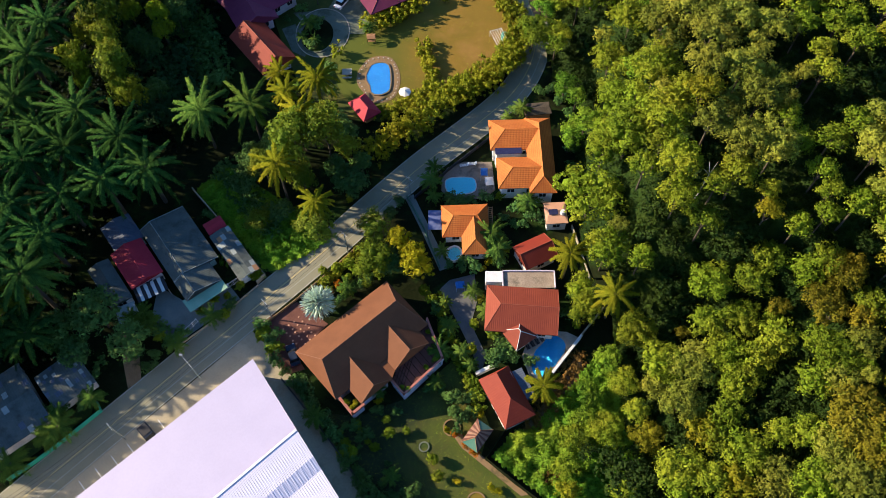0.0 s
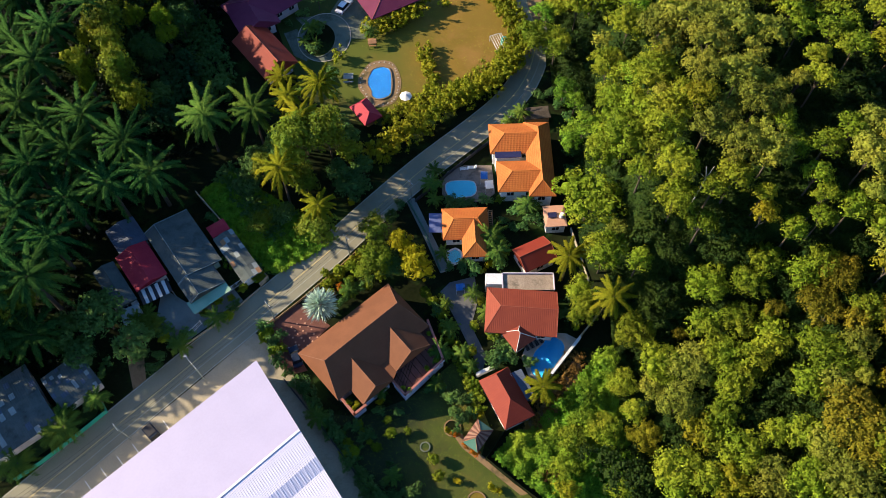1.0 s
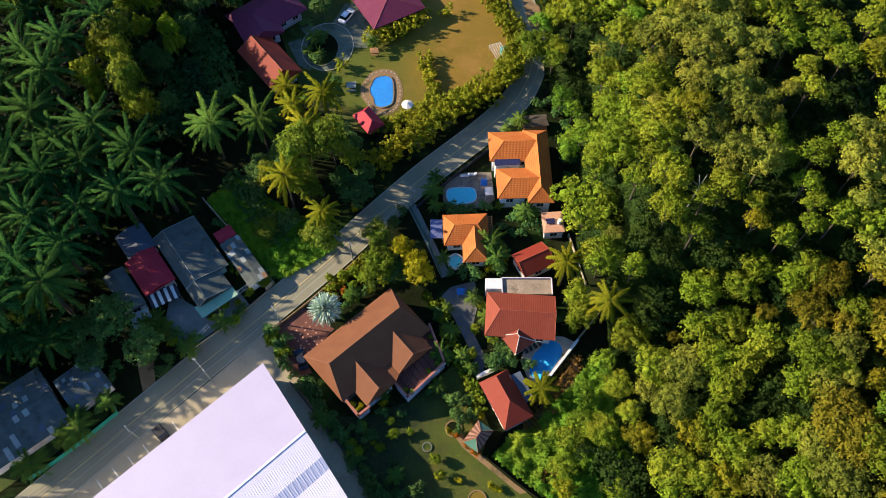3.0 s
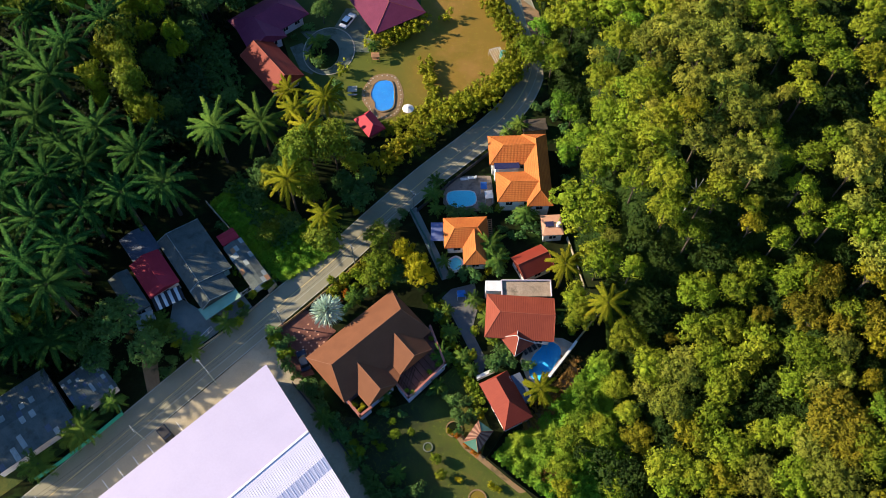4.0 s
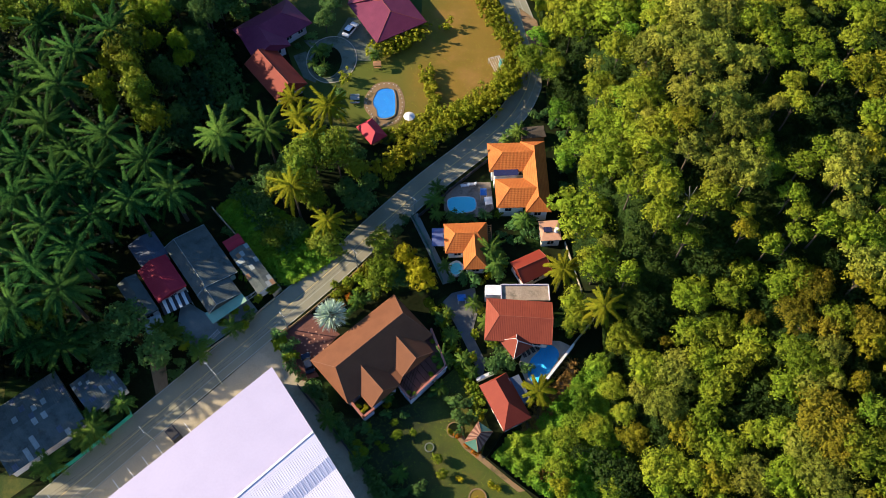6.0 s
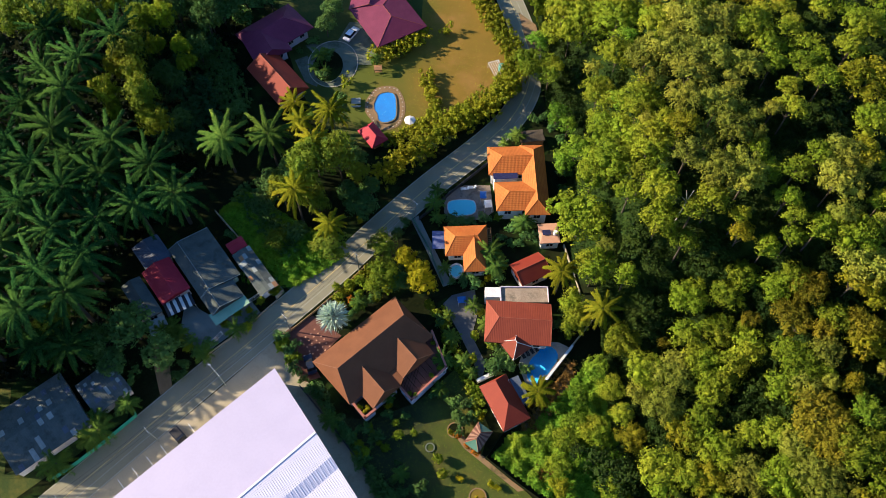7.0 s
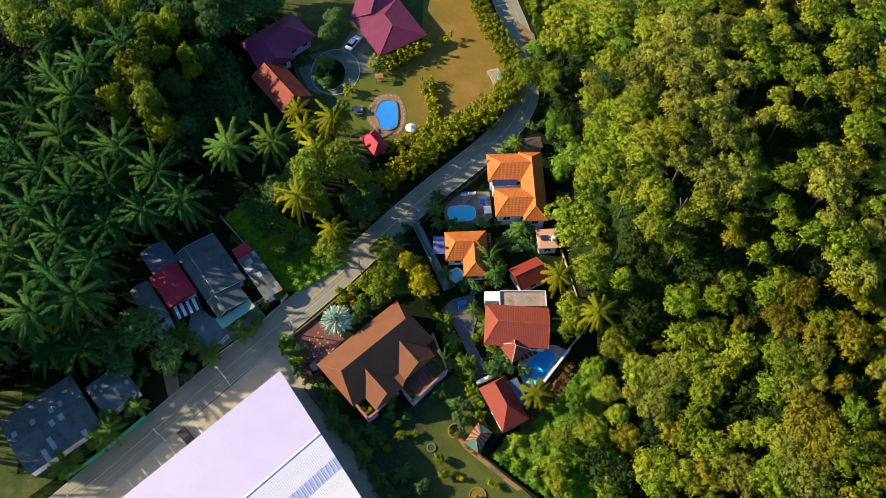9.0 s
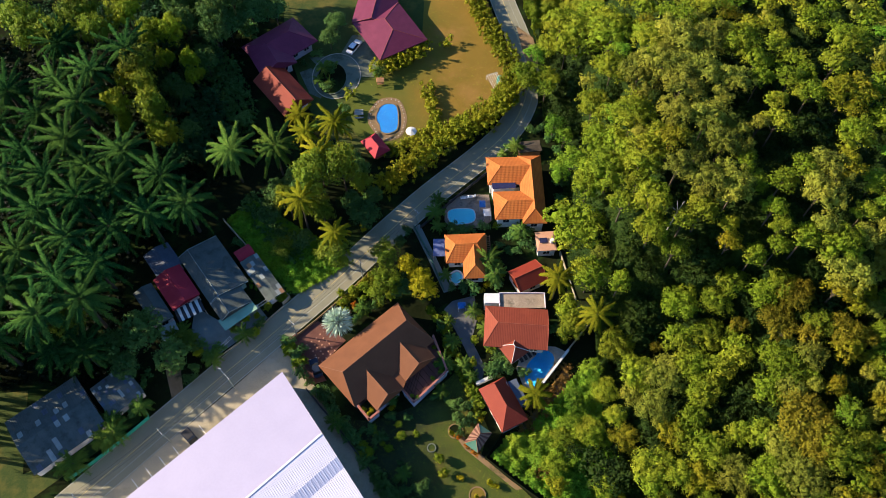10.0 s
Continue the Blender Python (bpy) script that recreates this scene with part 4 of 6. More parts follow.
    return np.array(out), np.array(own), (heart, bough * 0.55)


def tree_meshes(seed, radius, tall, trunk, clumps, clump_r, per, size, thick=0.22):
    """A broadleaf tree's trunk with limbs, and its crown."""
    rng = np.random.default_rng(seed)
    c, own, (heart, bough) = crown_clumps(radius, tall, clumps, rng)
    up = np.array((0, 0, trunk))
    crown = quads_of("crown", *clump_leaves(c + up, rng.uniform(0.5, 1.4, len(c)) * clump_r, per, size, rng, 0.8, own + up, (heart + up, bough)))
    rods = [rod((0, 0, -1.5), (0, 0, trunk + tall * 0.3), thick, thick * 0.55, 7)]
    for q in heart[:6] + up:
        rods.append(rod((0, 0, trunk * rng.uniform(0.7, 1.0)), tuple(q), thick * 0.45, thick * 0.12, 5))
    me = bpy.data.meshes.new("trunk")
    bm = joined(*rods)
    bm.to_mesh(me)
    bm.free()
    return me, crown


def make_tree(kind, label, trunk_me, crown_me, bark, leaf, category="tree", group="", name="tree"):
    t = thing(name, label, category, group=group)
    part("trunk", trunk_me, bark, t)
    part("crown", crown_me, leaf, t)
    return t


def frond_quads(length, droop, lift, leaflets, width, rng, leaf_len):
    """One feather frond along +x: close-set leaflets on both sides of a drooping midrib."""
    out = []
    def at(q):
        return np.array((length * q * math.cos(lift * (1 - q)), 0, length * (math.sin(lift) * q - droop * q * q)))
    for q in np.linspace(0.12, 1.0, leaflets):
        p, d = at(q), at(min(1, q + 0.02)) - at(q - 0.02)
        d /= np.linalg.norm(d)
        ll = leaf_len * (0.45 + 0.55 * math.sin(math.pi * min(0.9, 0.1 + 0.85 * q)))
        for sgn in (-1, 1):
            own = ll * rng.uniform(0.85, 1.12)
            tip = p + d * own * rng.uniform(0.55, 0.8) + np.array((0, sgn * own * rng.uniform(0.5, 0.66), -own * rng.uniform(0.12, 0.5)))
            w = d * width * rng.uniform(0.8, 1.2)
            out.append((p - w, p + w, tip + w * 0.4, tip - w * 0.4))
    for q0, q1 in zip(np.linspace(0, 0.9, 6), np.linspace(0.15, 1, 6)):
        a, b = at(q0), at(q1)
        h = 0.06 * (1.1 - q0)
        out.append((a - (0, h, -0.03), a + (0, h, 0.03), b + (0, h * 0.7, 0.03), b - (0, h * 0.7, -0.03)))
    return np.array(out)


def palm_meshes(seed, height_m, length, fronds, leaflets=15, width=0.09, leaf_len=0.95, droop=(0.15, 0.75), lift=(0.1, 1.1), thick=0.24):
    rng = np.random.default_rng(seed)
    quads = []
    for i in range(fronds):
        q = i / fronds
        f = frond_quads(length * rng.uniform(0.85, 1.1), droop[0] + (droop[1] - droop[0]) * q + rng.uniform(-0.1, 0.1),
                        lift[1] + (lift[0] - lift[1]) * q + rng.uniform(-0.12, 0.12), leaflets, width, rng, leaf_len)
        a = i * 2.39996 + rng.uniform(-0.2, 0.2)
        rot = np.array(((math.cos(a), -math.sin(a), 0), (math.sin(a), math.cos(a), 0), (0, 0, 1)))
        quads.append(f @ rot.T)
    q = np.concatenate(quads)
    way = np.cross(q[:, 1] - q[:, 0], q[:, 3] - q[:, 0])
    q[way[:, 2] < 0] = q[way[:, 2] < 0][:, ::-1]           # upper sides up
    way[way[:, 2] < 0] *= -1
    way /= np.linalg.norm(way, axis=1)[:, None] + 1e-9
    out = q.mean(1) + np.array((0, 0, 0.3 * length))
    way = 0.6 * way + out / (np.linalg.norm(out, axis=1)[:, None] + 1e-9)
    way /= np.linalg.norm(way, axis=1)[:, None]
    q = q + np.array((0, 0, height_m))
    me = bpy.data.meshes.new("trunk")
    bm = joined(rod((0, 0, -0.5), (0.1, 0, height_m * 0.5), thick * 1.25, thick, 8), rod((0.1, 0, height_m * 0.5), (0, 0, height_m + 0.15), thick, thick * 0.9, 8))
    bm.to_mesh(me)
    bm.free()
    return me, quads_of("crown", q, way)


def stand(ob, x, y, turn=0.0, scale=1.0, z=None):
    """Sets a thing upright on the ground."""
    z = float(height(np.float64(x), np.float64(y))) if z is None else z
    ob.matrix_basis = Matrix.LocRotScale((x, y, z), Euler((0, 0, turn)), (scale, scale, scale))
    return ob


def plant_all(first, spots, rng, low=0.85, high=1.15):
    """Sets the first plant on the first spot and copies of it on the others."""
    for i, (x, y) in enumerate(spots):
        s = rng.uniform(low, high)
        ob = first if i == 0 else copy_thing(first, Matrix())
        stand(ob, x, y, rng.uniform(0, 6.28), s)


rng = random.Random(11)

# oil palms of the plantation
OIL = [make_tree("palm", "tall oil palm with long dark feathery fronds", *palm_meshes(s, 14.2, 5.6, 30, 36, 0.15, 1.0, (0.12, 1.2), (-0.3, 1.25), 0.34), BARK, FROND_DARK, "palm tree", "oil palm plantation", "palm_tree") for s in (1, 2, 3)]
# The last ten palms stand out of view, added to shade the barn
SPOTS = [(-80.4, 51.7), (-89.2, 38.8), (-81.0, 42.1), (-81.1, 31.7), (-68.8, 29.0), (-76.0, 26.0), (-83.6, 23.0), (-83.0, 14.2), (-75.6, 17.3), (-69.6, 21.0), (-59.6, 23.0), (-76.6, 8.5), (-75.9, -0.8), (-69.6, -5.9), (-77.0, -9.2), (-87.6, 48.6), (-73.5, 57.8), (-90.2, 60.7), (-90.5, 29.7), (-91.2, 20.2),
         (-85.2, 5.6), (-84.6, -3.2), (-98.0, 35.0), (-99.0, 25.0), (-98.6, 13.6), (-93.0, 3.4), (-92.6, -6.6), (-85.6, -13.4), (-97.0, 45.0), (-91.0, -20.0), (-96.0, -14.0), (-100.0, -20.0), (-103.0, -8.0), (-93.0, -27.0), (-89.0, -32.0), (-104.0, -15.0), (-99.0, -27.0), (-107.0, -22.0), (-97.0, -7.0), (-109.0, -11.0)]
for i, first in enumerate(OIL):
    plant_all(first, SPOTS[i::3], rng, 0.94, 1.06)
for i, (x, y, size, tall) in enumerate(((-69.8, -13.8, 0.9, 0.62), (-75.4, -13.6, 0.9, 0.62), (-70.1, 3.4, 1.0, 0.84), (-69.0, 11.9, 1.0, 0.84), (-62.1, 15.2, 1.0, 0.84), (-54.5, 17.7, 1.0, 0.84))):
    ob = stand(copy_thing(OIL[i % 3], Matrix()), x, y, i * 2.0, size)
    ob.scale.z = tall

COCO = make_tree("palm", "coconut palm with a star of green fronds", *palm_meshes(7, 12.0, 5.3, 24, 36, 0.14, 1.05, (0.2, 0.95), (-0.1, 1.15)), BARK, FROND, "palm tree", "coconut palms", "palm_tree")
plant_all(COCO, [(-46.6, 30.9), (-37.5, 32.8)], rng, 0.92, 1.0)
GOLD = make_tree("palm", "golden-green coconut palm in the sun", *palm_meshes(8, 12.0, 4.4, 22, 30, 0.13, 0.95, (0.2, 0.95), (-0.1, 1.1)), BARK, FROND_GOLD, "palm tree", "coconut palms", "palm_tree")
for x, y, size, tall in ((-24.2, 36.5, 0.9, 1.22), (-30.4, 17.8, 0.95, 1.06), (-27.8, 30.2, 0.85, 1.04), (-23.3, 11.8, 0.75, 0.78), (-33.6, 44.8, 0.8, 0.6), (-31.9, 39.8, 0.8, 0.6)):
    ob = stand(GOLD if x == -24.2 else copy_thing(GOLD, Matrix()), x, y, x * 7, size)
    ob.scale.z = tall
GARDEN = make_tree("palm", "small garden palm with arching fronds", *palm_meshes(9, 3.2, 2.7, 22, 16, 0.085, 0.75, (0.3, 0.8), (0.1, 1.0), 0.14), BARK, FROND, "palm tree", "garden palms", "palm_tree")
plant_all(GARDEN, [(17.24, -20.59), (-33.03, 43.38), (-30.49, 45.86), (-23.30, 44.19), (-21.50, -26.18), (-8.35, -35.76), (16.12, 15.59), (9.44, 6.56), (9.36, 10.90), (-2.37, 21.11), (-1.74, 24.50), (-0.25, 5.79), (16.48, 39.21), (13.41, 37.29), (-55.22, -8.31),
                   (-51.86, -8.32), (-63.87, -26.03), (-65.81, -29.23), (-72.31, -34.69), (-11.02, -21.27), (-1.30, -19.95), (-16.44, 62.46), (-31.17, 60.10), (-28.38, 59.38), (5.42, -2.91), (0.99, -9.68), (-0.72, -14.44),
                   (0.47, -4.77), (3.15, -14.45), (4.75, -16.78), (7.83, -6.65), (-1.76, 17.93), (-30.03, 63.38), (-17.31, -2.21)], rng, 0.5, 0.85)


def fan_palm():
    """A silver fan palm: a burst of stiff pleated blades from one heart."""
    r = np.random.default_rng(5)
    quads = []
    for i in range(420):
        a, el = r.uniform(0, 6.2832), r.uniform(-0.35, 1.5)
        d = np.array((math.cos(a) * math.cos(el), math.sin(a) * math.cos(el), math.sin(el)))
        side = np.cross(d, r.normal(0, 1, 3))
        side *= r.uniform(0.10, 0.19) / np.linalg.norm(side)
        root, mid, tip = d * r.uniform(0.3, 0.9), d * r.uniform(1.7, 2.1), d * r.uniform(2.8, 3.5) - np.array((0, 0, 0.25))
        quads.append((root, mid - side, tip, mid + side))
    return quads_of("crown", np.array(quads) + np.array((0, 0, 4.2)))


bm = rod((0, 0, -0.3), (0, 0, 4.3), 0.32, 0.26, 9)
me = bpy.data.meshes.new("trunk")
bm.to_mesh(me)
bm.free()
stand(make_tree("palm", "silvery blue fan palm beside the road", me, fan_palm(), BARK, FROND_SILVER, "palm tree", "", "palm_tree"), -22.1, -6.2, 0.3, 1.06)

# broadleaf trees by kind: one mesh each, then copies
FOREST_EDGE = [(21.55, 100.99), (23.55, 83.87), (24.79, 73.85), (23.01, 64.30), (23.64, 56.99), (25.28, 47.37), (28.43, 39.84), (28.64, 28.72), (26.98, 15.38), (29.04, 8.39), (31.10, -0.94), (35.35, -9.77), (35.05, -16.95),
               (32.44, -24.93), (28.49, -31.44), (26.89, -36.65), (29.47, -41.71), (32.85, -47.55)]
FOREST = FOREST_EDGE + [(125.0, -75.0), (190.0, -60.0), (190.0, 150.0), (20.0, 150.0)]
TREES = {}       # leaf, size: the first tree, its crown's radius and middle height, and its numbers
LEAVES = {"green": (LEAF_FOREST, "broadleaf forest tree with a billowing yellow-green crown"), "olive": (LEAF_OLIVE, "olive-green forest tree with fine foliage"),
          "gold": (LEAF_GOLD, "forest tree with a golden-green crown"), "tawny": (LEAF_TAWNY, "forest tree with a tawny yellow crown"),
          "vine": (LEAF_VINE, "forest tree hung with bright green vines"), "dark": (LEAF_HOLLOW_SHADE, "low tree in a forest hollow, shade put into its leaf colour")}
SIZES = {"large": (4.4, 5.6, 6.0, 105, 0.80, 30, 0.185), "small": (2.8, 4.2, 6.3, 52, 0.70, 28, 0.175), "low": (3.1, 4.2, 2.2, 58, 0.70, 28, 0.175),
         "broad": (4.4, 5.0, 2.4, 112, 0.80, 30, 0.18)}
planted = []     # x, y, radius of every tree so far


def numbers_of(leaf, size):
    """The numbers from which a kind of tree is built."""
    return (100 + 7 * list(LEAVES).index(leaf) + 53 * list(SIZES).index(size), *SIZES[size])


def forest_tree(leaf, size):
    """The first tree of a leaf and a size, built when it is first wanted."""
    if (leaf, size) not in TREES:
        numbers = numbers_of(leaf, size)
        t = make_tree("tree", LEAVES[leaf][1], *tree_meshes(*numbers), BARK, LEAVES[leaf][0], "tree", "forest trees")
        TREES[leaf, size] = [t, False, numbers]
    return TREES[leaf, size]


def plant(leaf, size, x, y, radius, middle):
    """Sets a forest tree whose crown has that radius, its middle that high over the ground."""
    entry = forest_tree(leaf, size)
    ob = copy_thing(entry[0], Matrix()) if entry[1] else entry[0]
    entry[1] = True
    r0, tall, trunk = entry[2][1:4]
    stand(ob, x, y, rng.uniform(0, 6.28), radius / r0)
    ob.scale.z = middle / (trunk + 0.5 * tall)
    planted.append((x, y, radius))


def scattered(poly, gap, rng, box, keep=1.0):
    """Uneven spots inside a polygon, about gap metres apart."""
    out, y, row = [], box[1], 0
    while y < box[3]:
        x = box[0] + (row % 2) * gap / 2
        while x < box[2]:
            px, py = x + rng.uniform(-0.33, 0.33) * gap, y + rng.uniform(-0.33, 0.33) * gap
            if inside(px, py, poly) and rng.random() < keep:
                out.append((px, py))
            x += gap
        y += gap * 0.87
        row += 1
    return out


# the great crowns on the hill and the low ones of the shelf, by leaf: x, y, radius
GREEN_LOW = [(27.1, 12.6, 5.8), (38.9, 9.9, 3.5), (34.5, 12.1, 2.8), (47.7, 7.1, 3.1), (44.5, 6, 2.6), (39, 5.4, 3.3), (43.2, 1.9, 2.7), (52.3, 4.5, 1.9), (66.7,
             13.3, 2.8), (65.5, 1.2, 2.8), (71.7, -0.1, 3.7), (60.1, 6.1, 2.4), (61.5, 3.3, 2.1), (61.3, 0.4, 2.1), (57.2, -0.4, 2.4), (28.7, 1.4, 3.7), (33.9,
             -1.3, 2.4), (36.8, 14.4, 2.8)]
GREEN_HIGH = [(33.7, 21.3, 5.4), (38.3, 19.9, 4.5), (32.8, 31.6, 3.6), (33.1, 42.8, 3.7), (38.3, 31.1, 4.4), (60.4, 45.3, 4.2), (62.8, 40.4, 2.9), (43.8, 48.1,
              4.4), (38.5, 60.2, 5.5), (33.2, 67.4, 5), (29.5, 64.4, 3.3), (28.5, 72.1, 4.3), (62.8, 35.4, 2.4), (68.5, 35, 3.1), (71.6, 31.1, 3.1), (64.5, 29.3,
              2.3), (63.8, 24.3, 3), (77.9, 38, 3.2), (81.8, 43.8, 3.8), (77.2, 20.4, 3.5), (67.9, 44.5, 3), (37.2, 49.7, 3.3), (35.4, 27.9, 3), (29.9, 21.3, 3.4)]
OLIVE_HILL = [(40.5, 41.7, 4.8), (44.6, 40.7, 4.5), (46.6, 33.1, 4.8), (51.6, 37.9, 4.7), (43.2, 14.3, 3.1), (52.4, 19.4, 3.5), (48, 11.4, 3.8), (53.4, 9.9, 3.8),
              (48.1, 46.8, 4.8), (54.2, 46.2, 4.9), (57.4, 34.8, 3.5), (60.4, 23.9, 2), (50.5, 25.5, 3.8), (44.5, 26.6, 3.3), (70.5, 13.2, 3.8), (68.3, 8, 3.9),
              (69, 2.7, 2.8), (72.9, -4.1, 4.8)]
GOLD_HILL = [(43.3, 20.7, 3), (52.9, 2.1, 2.2), (78.9, 30.9, 4.9), (74.3, 13.4, 2.9), (71.6, -7.2, 2.9)]
VINE_HILL = [(25.3, 29.6, 2.7), (28.5, 32.9, 3.2), (27.3, 39.4, 2.3), (24.1, 54, 2.7), (25.1, 42.5, 2.8), (22.2, 64.4, 2.8)]
GREEN_SHELF = [(55.2, -2.5, 2.9), (52.7, -5.4, 3.3), (46, -4.7, 3.7), (50.8, -10.7, 3.5), (44.8, -11.3, 3.3), (37, -17.4, 3.7), (33.1, -11.7, 3.5), (30.6, -20.4,
               3.4), (26.7, -28.6, 3.7), (21.7, -29.6, 3.1), (49.9, -21.4, 2.8), (47.7, -23.3, 2.6), (55.8, -14.5, 3.3), (58.9, -22.5, 3), (63.2, -19.2, 3.7), (61.2,
               -16.7, 2.8), (56.6, -31, 3.2), (52.9, -30.6, 2.3), (47.8, -33.2, 3.8), (37.2, -36.6, 4.6), (41.7, -37.7, 2.7), (56.4, -38.4, 4.2), (67.8, -35.1, 4.3),
               (59.7, -4.9, 2.9), (63, -3.9, 2.9), (70, -11.7, 3.1), (19.3, -34.5, 3), (28.5, -38.8, 3.1), (46.8, -17, 3.7), (52.5, -17.3, 3.1), (32, -25.6, 2.7),
               (45.2, -27.2, 2.8), (43.6, -31.1, 2.5)]
MORE_SHELF = [(70.5, -28.6, 2.8), (28, -16.1, 3.2), (24.3, -22.5, 2.5), (22.9, -26.6, 2.3)]
OLIVE_SHELF = [(41.7, -18.8, 4.3), (38.9, -24.9, 3.6), (66.9, -17.6, 2.9), (59.7, -33.3, 3.6), (51.4, -38.1, 3.8), (61.5, -39, 4.2), (62.6, -24.2, 3.2)]
GOLD_SHELF = [(33.5, -29.7, 3.5), (41.5, -30, 2.9), (45.2, -37.8, 3.1), (69.5, -23.8, 2.2), (73.6, -16.8, 3.1), (20, -38.3, 2.6)]
TAWNY_SHELF = [(63.6, -29.1, 5.6), (64.1, -33.9, 3.6), (65.2, -5.9, 3.5), (62.2, -9.3, 3.5), (63.7, -12.2, 2.9), (73.6, -12.8, 3.4), (67.9, -13.5, 2.4)]
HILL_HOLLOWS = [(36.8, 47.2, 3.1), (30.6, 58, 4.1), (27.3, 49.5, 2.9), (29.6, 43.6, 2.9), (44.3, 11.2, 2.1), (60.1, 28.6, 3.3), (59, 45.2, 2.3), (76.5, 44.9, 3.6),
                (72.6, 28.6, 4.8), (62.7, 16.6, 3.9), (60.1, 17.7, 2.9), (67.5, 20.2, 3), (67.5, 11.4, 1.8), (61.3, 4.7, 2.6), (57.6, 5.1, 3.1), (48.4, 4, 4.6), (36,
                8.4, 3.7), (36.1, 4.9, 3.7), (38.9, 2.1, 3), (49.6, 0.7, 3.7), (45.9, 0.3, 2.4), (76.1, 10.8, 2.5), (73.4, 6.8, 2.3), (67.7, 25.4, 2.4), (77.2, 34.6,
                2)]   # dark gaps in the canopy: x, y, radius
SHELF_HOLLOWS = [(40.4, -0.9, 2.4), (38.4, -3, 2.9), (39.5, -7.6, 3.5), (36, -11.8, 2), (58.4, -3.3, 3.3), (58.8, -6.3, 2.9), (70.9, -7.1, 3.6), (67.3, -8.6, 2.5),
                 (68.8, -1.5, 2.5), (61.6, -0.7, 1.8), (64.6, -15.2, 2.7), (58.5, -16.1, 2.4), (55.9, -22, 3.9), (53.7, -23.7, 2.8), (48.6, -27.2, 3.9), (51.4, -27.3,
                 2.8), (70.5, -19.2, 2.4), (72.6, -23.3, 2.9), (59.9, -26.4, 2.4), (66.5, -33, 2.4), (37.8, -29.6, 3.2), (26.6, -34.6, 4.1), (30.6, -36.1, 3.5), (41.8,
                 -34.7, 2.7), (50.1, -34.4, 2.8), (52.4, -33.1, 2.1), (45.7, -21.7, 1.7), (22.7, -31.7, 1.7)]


def open_spot(x, y, room=0.0):
    """Whether no hollow of the canopy lies here."""
    return all((x - a) ** 2 + (y - b) ** 2 > (r + room) ** 2 for a, b, r in HILL_HOLLOWS + SHELF_HOLLOWS)


def is_south(x, y):
    return y < 1 - 0.16 * (x - 45)


for leaf, rows in (("green", GREEN_LOW + GREEN_HIGH), ("olive", OLIVE_HILL), ("gold", GOLD_HILL), ("vine", VINE_HILL)):
    for x, y, r in rows:
        plant(leaf, "large" if r > 3.2 else "small", x, y, 1.08 * r, 6.0 if leaf == "vine" else 8.7)
for leaf, rows in (("green", GREEN_SHELF), ("vine", MORE_SHELF), ("olive", OLIVE_SHELF), ("gold", GOLD_SHELF), ("tawny", TAWNY_SHELF)):
    for x, y, r in rows:
        near = x < 34 and y < -14          # creepers over low bushes behind the garden wall
        plant(leaf, "broad" if r > 3.3 else "low", x, y, (0.85 if near else 1.08) * r, 2.7 if near else 4.7)
great = list(planted)

# smaller trees between the great ones: the nearest are things, the others one canopy
spots = [p for p in scattered(FOREST, 4.0, rng, (5, -54, 96, 78)) if not is_south(*p)] + [p for p in scattered(FOREST, 3.2, rng, (5, -46, 90, 96)) if is_south(*p)]
spots = [p for p in spots if open_spot(*p, 0.8) and all((p[0] - a) ** 2 + (p[1] - b) ** 2 > (0.8 * r + 0.8) ** 2 for a, b, r in great)]
spots = [p for i, p in enumerate(spots) if not (p[0] > 62 and p[1] > 10 and i % 3 == 0)]     # thinned to the north-east, so the shade-coloured floor shows
spots.sort(key=lambda p: (p[0] - 45) ** 2 + (p[1] + 5) ** 2)
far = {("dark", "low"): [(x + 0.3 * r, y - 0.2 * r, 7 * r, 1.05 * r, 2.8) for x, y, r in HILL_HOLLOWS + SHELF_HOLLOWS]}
for k_spot, (x, y) in enumerate(spots):
    south = is_south(x, y)
    leaf = rng.choices(("green", "olive", "gold", "tawny", "vine"), (4, 2, 2, 1.2, 2) if south else (6, 3, 1, 0, 1))[0]
    radius, middle = (rng.uniform(1.5, 2.6), rng.uniform(3.2, 4.6)) if south else (rng.uniform(2.2, 3.2), rng.uniform(6.4, 8.2))
    if south and x < 34 and y < -14:
        middle *= 0.5
    if k_spot < 60:
        plant(leaf, "low" if south else "small", x, y, radius, middle)
    else:
        far.setdefault((leaf, "low" if south else "small"), []).append((x, y, rng.uniform(0, 6.28), radius, middle))


def joined_wood(numbers, many, leaf, label):
    """Many farther trees of one kind as one mesh; many: x, y, turn, crown radius and middle height of each."""
    seed, radius, tall, trunk, clumps, clump_r, per, size = numbers
    r = np.random.default_rng(seed)
    c, own, (heart, bough) = crown_clumps(radius, tall, int(clumps * 0.62), r)
    up = np.array((0, 0, trunk))
    q, n, (m, rr) = clump_leaves(c + up, r.uniform(0.6, 1.4, len(c)) * clump_r * 1.15, int(per * 0.7), size * 1.2, r, 0.8, own + up, (heart + up, bough))
    cards, facing, mids, radii = [], [], [], []
    for x, y, turn, wide, middle in many:
        co, si = math.cos(turn), math.sin(turn)
        rot = np.array(((co, si, 0), (-si, co, 0), (0, 0, 1)))
        size_of = np.array((wide / radius, wide / radius, middle / (trunk + 0.5 * tall)))
        base = np.array((x, y, float(height(np.float64(x), np.float64(y)))))
        cards.append(q @ rot * size_of + base)
        facing.append(n @ rot)
        mids.append(m @ rot * size_of + base)
        radii.append(rr * wide / radius)
    me = quads_of("woodland", np.concatenate(cards), np.concatenate(facing), (np.concatenate(mids), np.concatenate(radii)), True)
    tagged(part("woodland", me, leaf), label, "forest", kind="stuff")


